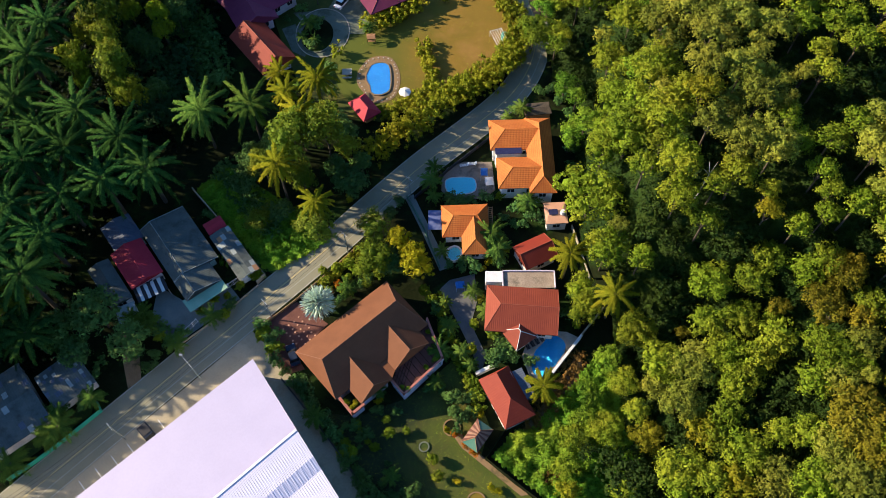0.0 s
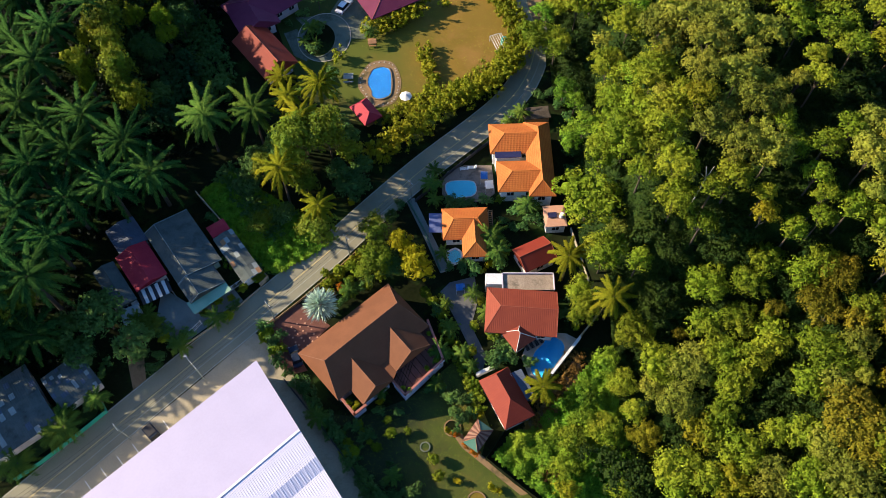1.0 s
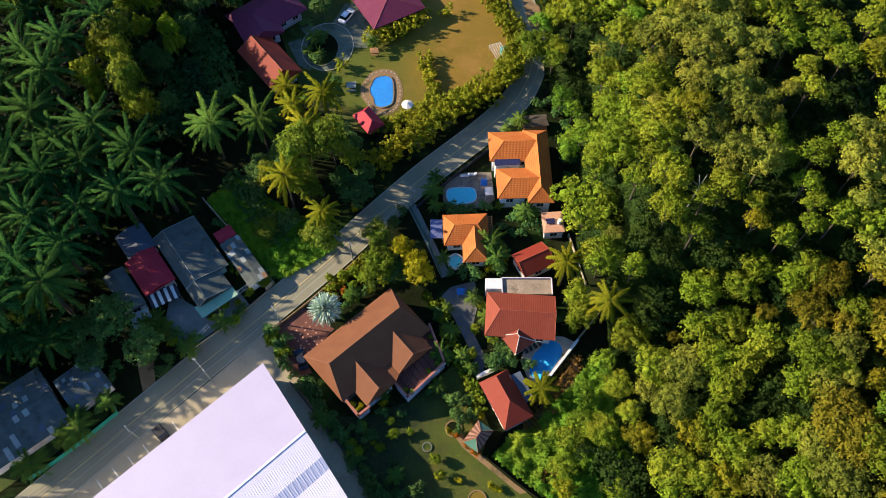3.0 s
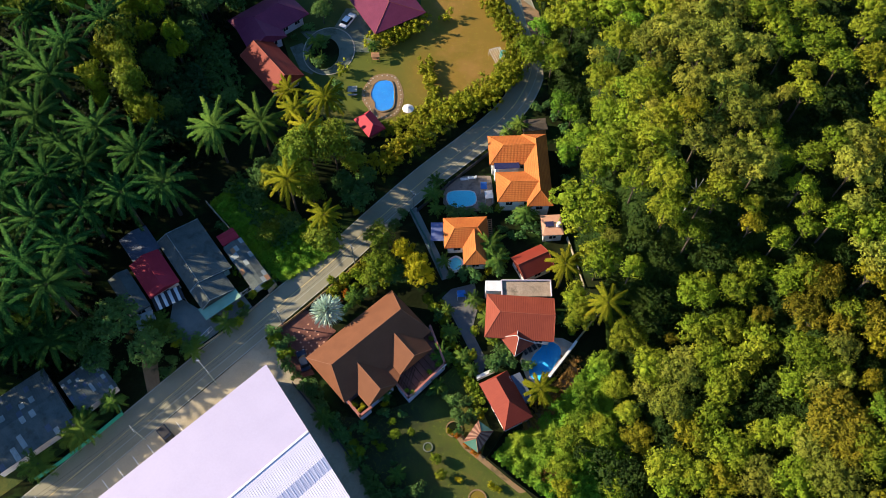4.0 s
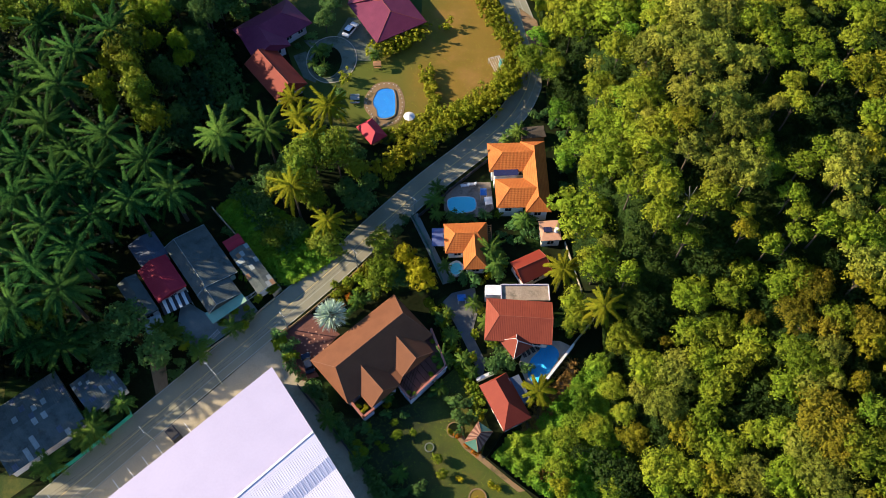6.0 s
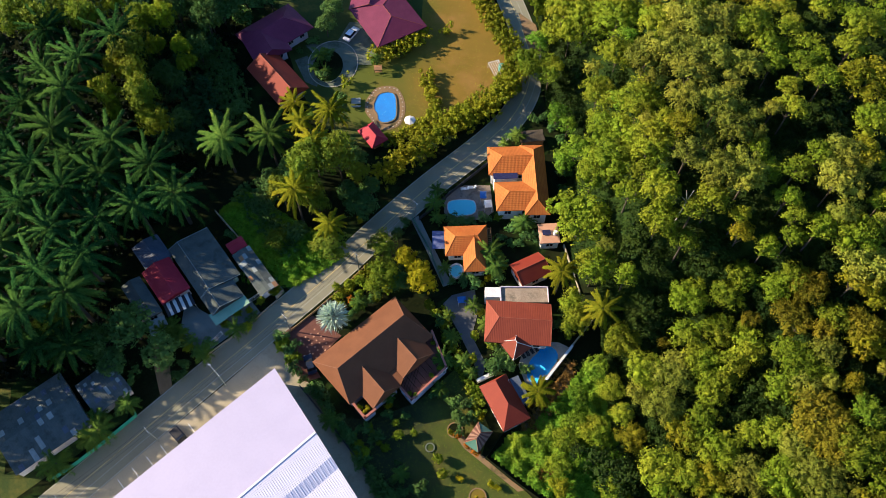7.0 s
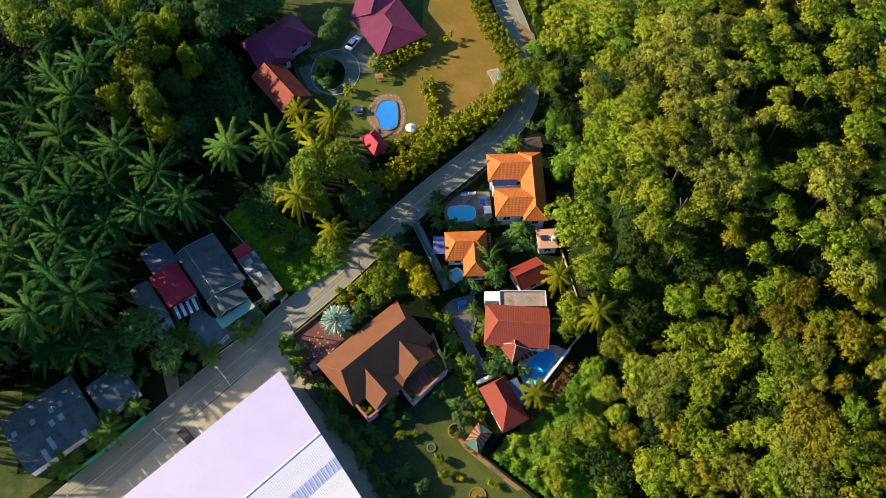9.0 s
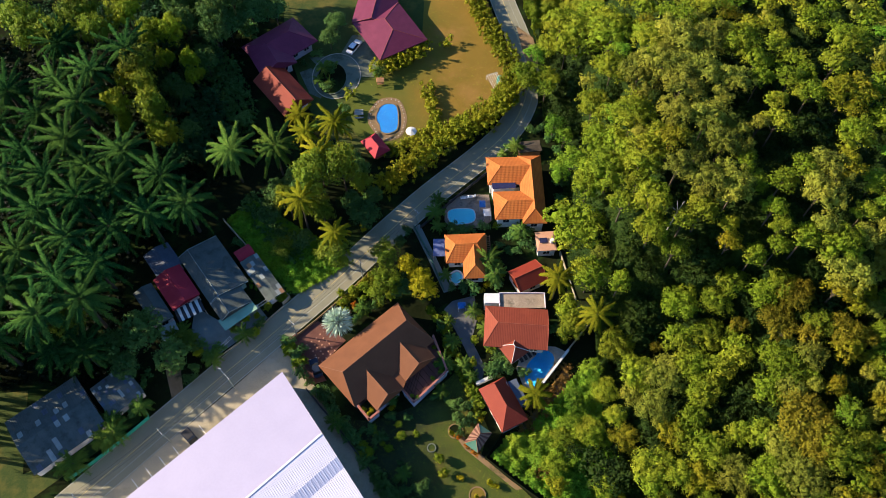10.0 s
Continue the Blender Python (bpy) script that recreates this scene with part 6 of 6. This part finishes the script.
plant_all(copy_thing(bush_b, Matrix()), [(26.21, 43.71), (24.38, 42.38), (26.22, 38.77), (26.13, 34.28), (26.01, 29.59), (25.89, 25.02), (25.22, 19.84), (15.36, 39.43), (20.30, 44.88), (23.00, 45.38), (17.43, 18.40), (14.19, 15.53), (17.75, 13.41), (15.23, 12.01), (24.24, -3.94), (22.83, -7.07)], rng, 0.8, 1.4)


# ---- pools ----
def grown(points, rim):
    cx, cy = sum(x for x, _ in points) / len(points), sum(y for _, y in points) / len(points)
    return [(cx + (x - cx) * (1 + rim / math.hypot(x - cx, y - cy)), cy + (y - cy) * (1 + rim / math.hypot(x - cx, y - cy))) for x, y in points]


def pool(points, label, tile, coping, deck=0.3, rim=0.45):
    p = thing("pool", label, "pool")
    line = [tuple(q) for q in smooth_line(points + points[:1], 0.6)[:-1]]
    wide = grown(line, rim)
    k = len(line)
    verts = [(x, y, deck) for x, y in line] + [(x, y, deck) for x, y in wide] + [(x, y, 0.0) for x, y in wide] + [(x, y, 0.06) for x, y in line]
    faces = [(i, (i + 1) % k, k + (i + 1) % k, k + i) for i in range(k)] + [(k + i, k + (i + 1) % k, 2 * k + (i + 1) % k, 2 * k + i) for i in range(k)]
    faces += [((i + 1) % k, i, 3 * k + i, 3 * k + (i + 1) % k) for i in range(k)]
    part("coping", mesh_of("coping", verts, faces), coping, p)
    part("basin", slab(line, 0.19, 0.22), tile, p)
    w = part("water", slab(line, deck - 0.06, deck - 0.03), WATER, p)
    w.visible_shadow = False
    return line


kidney = pool([(-16.12, 51.70), (-15.62, 52.93), (-14.14, 53.63), (-12.49, 53.45), (-11.64, 52.05), (-11.39, 47.39), (-11.88, 45.53), (-13.87, 44.69), (-15.36, 45.36), (-15.69, 47.23), (-16.41, 48.42), (-16.61, 50.14)], "kidney-shaped blue swimming pool with a sandy rim", POOL_TILE, SAND, 0.3, 0.3)
pool([(0.50, 21.09), (0.51, 22.27), (1.53, 23.16), (5.19, 23.30), (6.31, 22.70), (6.51, 20.93), (5.61, 19.76), (1.61, 19.32)], "small turquoise swimming pool beside a stone terrace", POOL_CYAN, WHITE_PAINT, 0.3, 0.16)
pool([(15.42, -15.95), (16.35, -13.58), (17.79, -12.14), (18.43, -11.18), (19.94, -10.70), (21.46, -11.67), (21.67, -13.36), (20.52, -15.14), (18.30, -18.06), (17.05, -18.52), (15.65, -17.71)], "deep blue free-form swimming pool behind a white wall", DEEP_POOL, STONE_DECK)
pool([(0.86, 6.55), (2.19, 7.36), (3.26, 6.54), (3.11, 5.06), (1.91, 4.40), (0.96, 5.20)], "small round plunge pool", POOL_CYAN, WHITE_PAINT, 0.5, 0.35)

sheet("pavement", grown(kidney, 2.2), 0.08, SAND, "sandy-brown paved ring round the kidney pool", "terrace")
sheet("pavement", [(13.92, -14.53), (15.24, -11.17), (18.18, -9.72), (22.16, -9.97), (24.46, -11.20), (18.11, -19.22), (15.34, -19.21)], 0.15, STONE_DECK, "pale stone terrace round the deep pool", "terrace")
stones = grown(kidney, 1.6)
first = None
for i in range(0, len(stones), max(1, len(stones) // 26)):
    x, y = stones[i]
    if first is None:
        first = part("stepping_stone", rod((0, 0, 0), (0, 0, 0.14), 0.2, 0.17, 9), STONE_DECK)
        tagged(first, "round white stepping stone beside the pool", "stone", "stones round the pool")
        first.matrix_basis = pose(x, y, 0.02)
    else:
        copy_thing(first, pose(x, y, 0.02, 0, 0, i * 7))
yard = random.Random(3)
first = None
for i in range(24):
    x, y = np.array((-28.6, -9.4)) + np.array((0.745, 0.667)) * (i % 4) * 1.15 + np.array((0.667, -0.745)) * (i // 4) * 0.95 + np.array((yard.uniform(-0.12, 0.12), yard.uniform(-0.12, 0.12)))
    if first is None:
        first = part("stepping_stone", rod((0, 0, 0), (0, 0, 0.08), 0.19, 0.16, 8), TRIM)
        tagged(first, "pale round stone set in the red yard", "stone", "stones in the yard")
        first.matrix_basis = pose(x, y, 0.02)
    else:
        copy_thing(first, pose(x, y, 0.02, 0, 0, i * 31))


# ---- walls and fences ----
def garden_wall(points, tall, thick, material, label, cap=None):
    w = thing("garden_wall", label, "wall")
    part("wall", parapet(points, -0.05, tall, thick), material, w)
    if cap:
        part("coping", parapet(points, tall, tall + 0.08, thick + 0.12), cap, w)
    return w


garden_wall([(24.46, -11.20), (17.77, -19.45)], 1.3, 0.35, WHITE_WALL, "white pool wall with a flat coping", WHITE_PAINT)
garden_wall([(17.52, -19.79), (10.31, -28.03), (7.03, -32.62), (11.72, -36.59), (17.19, -40.66)], 1.2, 0.15, EARTH, "grey boundary wall behind the gardens")
garden_wall([(24.48, -10.95), (28.87, -5.78)], 1.3, 0.2, CONCRETE, "grey boundary wall at the forest edge")
garden_wall([(24.69, 11.44), (25.66, 7.03), (27.08, 0.11)], 1.6, 0.2, CONCRETE, "weathered boundary wall under the palms")
garden_wall([(-7.10, 18.61), (-3.60, 11.22), (-0.60, 2.81)], 1.1, 0.12, DULL_GREEN, "pale green boundary wall along a drive")
garden_wall([(-5.6, 18.4), (2.3, 26.2), (10.4, 33.8)], 1.0, 0.2, DARK, "dark roadside wall")
garden_wall([(-49.37, 20.15), (-44.03, 14.11), (-33.04, 1.18), (-34.30, -0.37)], 1.4, 0.15, CONCRETE, "concrete boundary wall of the farmhouse plot")
garden_wall([(-32.66, -9.07), (-26.79, -3.60), (-20.19, 3.12), (-16.22, 7.54)], 0.6, 0.2, SAND, "low roadside wall before the brown house")
garden_wall([(5.95, -18.02), (8.78, -16.63)], 1.2, 0.5, WHITE_WALL, "low white gate wall", WHITE_PAINT)
garden_wall([(-27.84, -19.06), (-21.63, -26.28), (-17.26, -31.68), (-13.14, -36.90), (-9.38, -41.74)], 1.5, 0.15, DARK, "dark wall beside the warehouse lane")


def fence(a, b, tall, material, label, gap=1.6, bars=0.22):
    """A metal fence: posts, two rails and upright bars."""
    a, b = Vector((*a, 0)), Vector((*b, 0))
    f = thing("fence", label, "fence")
    d = b - a
    k = max(1, round(d.length / gap))
    for i in range(k + 1):
        p = a + d * i / k
        part("post", block(0.09, 0.09, tall + 0.1, p.x, p.y, 0), material, f)
    for z in (0.25, tall - 0.05):
        part("rail", rod(a + Vector((0, 0, z)), b + Vector((0, 0, z)), 0.04, 0.04, 4), material, f)
    for i in range(int(d.length / bars)):
        p = a + d * (i + 0.5) * bars / d.length
        part("bar", rod((p.x, p.y, 0.2), (p.x, p.y, tall), 0.025, 0.025, 4), material, f)


garden_wall([(-70.52, -36.09), (-66.87, -33.19), (-62.62, -29.27), (-57.90, -24.56), (-58.90, -23.08)], 1.3, 0.08, GREEN_PAINT, "green-painted sheet fence along the roadside")
fence((-40.23, -1.78), (-37.02, 0.93), 1.6, WHITE_PAINT, "white lattice gate of the farmhouse", 1.2, 0.25)
fence((-46.81, -11.34), (-44.19, -8.05), 1.6, WHITE_PAINT, "white lattice gate of the farmhouse", 1.2, 0.25)
garden_wall([(-47.46, -13.14), (-44.43, -10.50), (-40.30, -7.07), (-34.26, -0.76)], 0.5, 0.15, CONCRETE, "low pale roadside wall")


# ---- cars ----
def car(length, wide, tall, paint, label, m, pickup=False):
    c = thing("car", label, "car", m)
    hl, hw = length / 2, wide / 2
    side = [(-hl, 0.35), (-hl, 0.85), (-hl * 0.55, 0.98), (hl * 0.5, 0.98), (hl * 0.96, 0.82), (hl, 0.62), (hl, 0.35)]
    def loft(profile, w_low, w_top):
        z0, z1 = profile[0][1], max(z for _, z in profile)
        v = []
        for sy in (-1, 1):
            for x, z in profile:
                v.append((x, sy * (w_low + (w_top - w_low) * (z - z0) / (z1 - z0)), z))
        k = len(profile)
        f = [tuple(range(k)), tuple(range(2 * k - 1, k - 1, -1))] + [(i, k + i, k + (i + 1) % k, (i + 1) % k) for i in range(k)]
        bm = bmesh.new()
        bm.from_mesh(mesh_of("loft", v, f))
        bmesh.ops.recalc_face_normals(bm, faces=bm.faces)
        bmesh.ops.bevel(bm, geom=bm.edges[:], offset=0.06, segments=2, affect="EDGES")
        return bm
    part("body", loft(side, hw, hw * 0.95), paint, c)
    back = -hl * 0.05 if pickup else -hl * 0.72
    part("cabin", loft([(back, 0.9), (back + 0.25, tall), (hl * 0.15, tall), (hl * 0.48, 0.9)], hw * 0.95, hw * 0.78), CAR_GLASS, c, "dark tinted windows")
    part("roof", block(hl * 0.15 - back - 0.35, hw * 1.5, 0.05, (back + 0.3 + hl * 0.15) / 2, 0, tall, 0.02), paint, c)
    if pickup:
        part("bed", block(hl * 0.8, wide * 0.8, 0.06, -hl * 0.55, 0, 0.99, 0.02), DARK, c, "dark load bed cover")
    for sx in (-0.62, 0.62):
        for sy in (-1, 1):
            w = part("wheel", rod((sx * hl, sy * (hw - 0.2), 0.32), (sx * hl, sy * (hw + 0.01), 0.32), 0.32, 0.32, 16), TYRE, c)
            part("rim", rod((sx * hl, sy * hw, 0.32), (sx * hl, sy * (hw + 0.03), 0.32), 0.2, 0.18, 10), GALV, w)
    for sy in (-1, 1):
        part("headlight", block(0.1, 0.35, 0.14, hl - 0.06, sy * hw * 0.68, 0.64, 0.02), WHITE_PAINT, c)
        part("tail_light", block(0.06, 0.3, 0.16, -hl + 0.01, sy * hw * 0.7, 0.62, 0.02), RED_METAL, c)


def heading(a, b):
    a, b = np.array(a), np.array(b)
    return pose(*((a + b) / 2), 0.05, 0, 0, math.degrees(math.atan2(b[1] - a[1], b[0] - a[0])))


car(5.0, 1.9, 1.6, CAR_WHITE, "white car parked on the villa's drive", heading((-24.52, 69.58), (-21.64, 74.61)))
car(4.2, 1.75, 1.45, CAR_DARK, "dark blue car parked in the red yard", heading((-25.60, -16.55), (-27.10, -12.65)))
car(5.0, 1.85, 1.6, CAR_DARK, "dark pickup parked beside the warehouse", heading((-50.31, -27.49), (-47.43, -30.29)), True)

# ---- street poles and wires ----
POLES = [(-66.01, -40.80), (-53.04, -29.20), (-42.13, -18.67), (-30.87, -7.35), (-17.96, 6.19), (-6.35, 18.32)]
wires = []
for i, (x, y) in enumerate(POLES):
    p = thing("utility_pole", "concrete utility pole with a crossarm beside the road", "pole", Matrix.Translation((x, y, 0)), "roadside poles")
    nx, ny = POLES[min(i + 1, len(POLES) - 1)]
    px, py = POLES[max(i - 1, 0)]
    a = math.atan2(ny - py, nx - px)
    part("pole", rod((0, 0, -0.3), (0, 0, 7.6), 0.13, 0.08, 8), GREY_SHADE_CONCRETE, p)
    s, c = math.sin(a) * 0.75, math.cos(a) * 0.75
    part("crossarm", rod((-s, c, 7.1), (s, -c, 7.1), 0.06, 0.06, 4), GALV, p)
    for q in (-0.9, 0.0, 0.9):
        part("insulator", rod((-s * q, c * q, 7.12), (-s * q, c * q, 7.35), 0.05, 0.04, 6), WHITE_PAINT, p)
    if i == 2:
        part("lamp_arm", rod((0, 0, 6.6), (-s * 2.6, c * 2.6, 7.3), 0.05, 0.04, 6), GALV, p)
        part("lamp_head", block(0.55, 0.25, 0.14, -s * 2.9, c * 2.9, 7.25, 0.04), GALV, p, "grey street lamp head")


def tube(points, r, sides=5):
    """One round bent bar along a line of points."""
    v, f = [], []
    for i, p in enumerate(points):
        d = (Vector(points[min(i + 1, len(points) - 1)]) - Vector(points[max(i - 1, 0)])).normalized()
        a = d.orthogonal().normalized()
        b = d.cross(a)
        v += [tuple(Vector(p) + r * (math.cos(2 * math.pi * j / sides) * a + math.sin(2 * math.pi * j / sides) * b)) for j in range(sides)]
        if i:
            o = (i - 1) * sides
            f += [(o + j, o + (j + 1) % sides, o + sides + (j + 1) % sides, o + sides + j) for j in range(sides)]
    return mesh_of("tube", v, f, True)


for (x0, y0), (x1, y1) in zip(POLES, POLES[1:]):
    for q in (-0.6, 0.0, 0.6):
        line = [(x0 + (x1 - x0) * t / 10 + q * 0.7, y0 + (y1 - y0) * t / 10 - q * 0.7, 7.35 - 2.2 * t / 10 * (1 - t / 10)) for t in range(11)]
        tagged(part("cable", tube(line, 0.02), DARK), "black overhead cable strung between poles", "cable", "overhead cables")


# ---- garden things ----
def parasol(x, y, wide, material, label):
    p = thing("parasol", label, "parasol", Matrix.Translation((x, y, 0)))
    part("pole", rod((0, 0, 0), (0, 0, 2.5), 0.03, 0.03, 8), WHITE_PAINT, p)
    part("base", rod((0, 0, 0), (0, 0, 0.12), 0.3, 0.25, 12), CONCRETE, p)
    k = 8
    for i in range(k):
        a0, a1 = 2 * math.pi * i / k, 2 * math.pi * (i + 1) / k
        v = [(0, 0, 2.55), (wide * math.cos(a0), wide * math.sin(a0), 2.0), (wide * math.cos(a1), wide * math.sin(a1), 2.0)]
        v += [(a, b, c - 0.02) for a, b, c in v]
        part("panel", mesh_of("panel", v, [(0, 1, 2), (5, 4, 3), (1, 4, 5, 2)]), material if i % 2 else TRIM_WHITE, p)


TRIM_WHITE = surface("cream_canvas", (0.60, 0.58, 0.54), (0.68, 0.66, 0.62), 0.5, 5.0, 0.8, 0.1)
parasol(-8.05, 43.95, 1.35, WHITE_PAINT, "white garden parasol on the lawn")


def lounger(m, label="white sun lounger beside the pool", material=None):
    l = thing("sun_lounger", label, "lounger", m, "sun loungers")
    material = material or WHITE_PAINT
    for sx in (-0.8, 0.8):
        for sy in (-0.28, 0.28):
            part("leg", block(0.05, 0.05, 0.3, sx, sy, 0), material, l)
    for i in range(7):
        part("slat", block(0.16, 0.64, 0.04, -0.8 + i * 0.19, 0, 0.3), material, l)
    part("backrest", mesh_of("backrest", [(0.5, -0.32, 0.32), (0.5, 0.32, 0.32), (1.0, 0.32, 0.75), (1.0, -0.32, 0.75), (0.53, -0.32, 0.28), (0.53, 0.32, 0.28), (1.03, 0.32, 0.71), (1.03, -0.32, 0.71)],
                             [(0, 1, 2, 3), (7, 6, 5, 4), (0, 4, 5, 1), (1, 5, 6, 2), (2, 6, 7, 3), (3, 7, 4, 0)]), material, l)


for i in range(4):
    x, y = np.array((14.82, -12.62)) + np.array((0.75, 0.42)) * i * 1.15
    lounger(pose(x, y, 0.22, 0, 0, 118), "dark sun lounger on the pool terrace", DARK)
lounger(pose(4.23, 26.16, 0.2, 0, 0, 5))
lounger(pose(5.77, 26.46, 0.2, 0, 0, 5))


def canopy(a, b, c, tall, material, label):
    m, lx, ly = frame_of(a, b, c)
    g = thing("canopy", label, "canopy")
    part("roof", roof_mesh(lx, ly, tall, 0.3, lx * 0.3, lx * 0.3, 0.05), material, g, "", m)
    for sx in (-0.46, 0.46):
        for sy in (-0.46, 0.46):
            part("post", rod((sx * lx, sy * ly, 0), (sx * lx, sy * ly, tall), 0.05, 0.05, 6), GALV, g, "", m)


canopy((7.46, 22.49), (8.83, 22.48), (7.51, 24.27), 2.2, BLUE_TARP, "blue canvas canopy beside the pool")
canopy((8.38, 20.14), (9.99, 20.28), (8.31, 22.04), 2.2, TRIM_WHITE, "white canvas canopy beside the pool")
canopy((2.37, -2.09), (3.99, -1.96), (2.39, -0.68), 1.7, BLUE_TARP, "small blue canvas shelter on the drive")

# pergola beside the small orange house
m, lx, ly = frame_of((8.66, 10.85), (9.50, 10.85), (8.68, 15.03))
p = thing("pergola", "dark slatted pergola beside a house", "pergola")
for i in range(9):
    part("slat", block(lx, 0.1, 0.12, 0, (i - 4) * ly / 9, 2.5), TIMBER, p, "", m)
for sx in (-0.45, 0.45):
    part("beam", block(0.12, ly, 0.14, sx * lx, 0, 2.36), TIMBER, p, "", m)
    for sy in (-0.45, 0.45):
        part("post", block(0.12, 0.12, 2.36, sx * lx, sy * ly, 0), TIMBER, p, "", m)

# garden swing bench with a tiled canopy
m, lx, ly = frame_of((-16.81, 59.01), (-14.89, 59.19), (-16.88, 60.64))
p = thing("swing_bench", "wooden garden swing bench with a tan canopy", "bench")
part("canopy", roof_mesh(lx, ly, 1.9, 0.25, 0.1, 0.1, 0.06), TIMBER, p, "", m)
part("seat", block(lx * 0.8, 0.5, 0.08, 0, 0, 0.45, 0.02), TIMBER, p, "", m)
part("backrest", block(lx * 0.8, 0.06, 0.5, 0, 0.28, 0.55, 0.02), TIMBER, p, "", m)
for sx in (-0.45, 0.45):
    for sy in (-0.4, 0.4):
        part("post", block(0.09, 0.09, 1.9, sx * lx, sy * ly, 0), TIMBER, p, "", m)

# white table set
m, lx, ly = frame_of((-22.31, 49.15), (-19.22, 49.32), (-22.43, 51.56))
p = thing("garden_table", "pale stone garden table with benches", "table")
part("tabletop", block(lx * 0.7, ly * 0.55, 0.08, 0, 0, 0.72, 0.02), STONE_DECK, p, "", m)
part("pedestal", block(0.5, 0.5, 0.72, 0, 0, 0), CONCRETE, p, "", m)
for sy in (-0.48, 0.48):
    b = part("bench", block(lx * 0.7, 0.4, 0.08, 0, sy * ly, 0.42, 0.02), GREY_LIGHT, p, "", m)
    part("bench_leg", block(lx * 0.5, 0.2, 0.42, 0, sy * ly, 0), CONCRETE, b)

# white climbing frame with a green tank at the lawn's edge
m, lx, ly = frame_of((11.94, 57.47), (14.45, 58.37), (11.83, 62.01))
p = thing("climbing_frame", "white metal climbing frame on the lawn", "play frame")
for i in range(6):
    part("bar", rod((-lx / 2 + i * lx / 5, -ly / 2, 1.8), (-lx / 2 + i * lx / 5, ly / 2, 1.8), 0.05, 0.05, 5), WHITE_PAINT, p, "", m)
for sy in (-0.5, 0.5):
    part("rail", rod((-lx / 2, sy * ly, 1.8), (lx / 2, sy * ly, 1.8), 0.05, 0.05, 5), WHITE_PAINT, p, "", m)
    for sx in (-0.5, 0.5):
        part("leg", rod((sx * lx, sy * ly, 0), (sx * lx, sy * ly, 1.85), 0.05, 0.05, 5), WHITE_PAINT, p, "", m)
x, y = 13.73, 60.91
tank = thing("water_tank", "green plastic water tank on the lawn", "tank", Matrix.Translation((x, y, 0)))
part("body", rod((0, 0, 0), (0, 0, 1.6), 0.8, 0.75, 14), GREEN_PAINT, tank)
part("lid", rod((0, 0, 1.6), (0, 0, 1.72), 0.35, 0.3, 12), DARK, tank)

# round planting beds
def bed(x, y, r, label, kerb, soil, long=1.0):
    b = thing("flower_bed", label, "flower bed", Matrix.Translation((x, y, 0)))
    k = 28
    v, f = [], []
    for i in range(k):
        a = 2 * math.pi * i / k
        for q, z in ((r, 0.0), (r, 0.22), (r - 0.22, 0.22), (r - 0.22, 0.1)):
            v.append((q * math.cos(a), q * math.sin(a), z))
        f += [(4 * i + j, 4 * ((i + 1) % k) + j, 4 * ((i + 1) % k) + j + 1, 4 * i + j + 1) for j in range(3)]
    part("kerb", mesh_of("kerb", v, f), kerb, b)
    part("soil", rod((0, 0, 0.0), (0, 0, 0.14), r - 0.2, r - 0.2, 24), soil, b)
    b.scale.y = long


bed(-28.2, 62.0, 3.8, "oval bed of dark soil in the turning circle", DRIVE_CONCRETE, EARTH, 1.4)
bed(1.49, -27.35, 1.5, "round garden bed with a sandy kerb", SAND, EARTH)
bed(-3.14, -30.57, 0.9, "small round garden bed", DRIVE_CONCRETE, LAWN_SHADED)
bed(5.36, -39.41, 1.6, "round bed with a sandy kerb on the lawn", SAND, LAWN)

lamp = thing("garden_lamp", "white globe garden lamp in the oval bed", "lamp", Matrix.Translation((-28.4, 66.0, 0.1)))
part("post", rod((0, 0, 0), (0, 0, 1.1), 0.05, 0.04, 8), DARK, lamp)
globe = bmesh.new()
bmesh.ops.create_icosphere(globe, subdivisions=2, radius=0.32)
bmesh.ops.translate(globe, vec=(0, 0, 1.35), verts=globe.verts)
part("globe", globe, WHITE_PAINT, lamp)

# bare pale trunk in the forest
x, y = 42.9, 7.3
z = float(height(np.float64(x), np.float64(y)))
t = thing("bare_tree", "bare pale tree trunk with broken limbs in the forest", "tree", Matrix.Translation((x, y, z)))
part("trunk", joined(rod((0, 0, -0.5), (0.3, 0, 8.0), 0.14, 0.1, 8), rod((0.3, 0, 8.0), (-0.5, 0.3, 11.0), 0.1, 0.05, 7)), PALE_BARK, t)
for q in ((1.0, 0.6, 10.6), (-1.2, -0.4, 10.0)):
    part("limb", rod((0.3, 0, 7.9), q, 0.06, 0.03, 6), PALE_BARK, t)

# short white bay lines in front of the warehouse
a, b = np.array((-58.33, -37.12)), np.array((-48.05, -27.70))
d = (b - a) / np.linalg.norm(b - a)
first = None
for i in range(6):
    x, y = a + d * i * 3.0
    m = pose(x, y, 0.0, 0, 0, math.degrees(math.atan2(d[1], d[0])) + 90)
    if first is None:
        first = part("trim", block(2.6, 0.14, 0.006, 0, 0, 0.031), WHITE_PAINT, None, "", m)
        tagged(first, "short white painted bay line on the forecourt", "road marking", "bay lines", "structure")
    else:
        copy_thing(first, m)
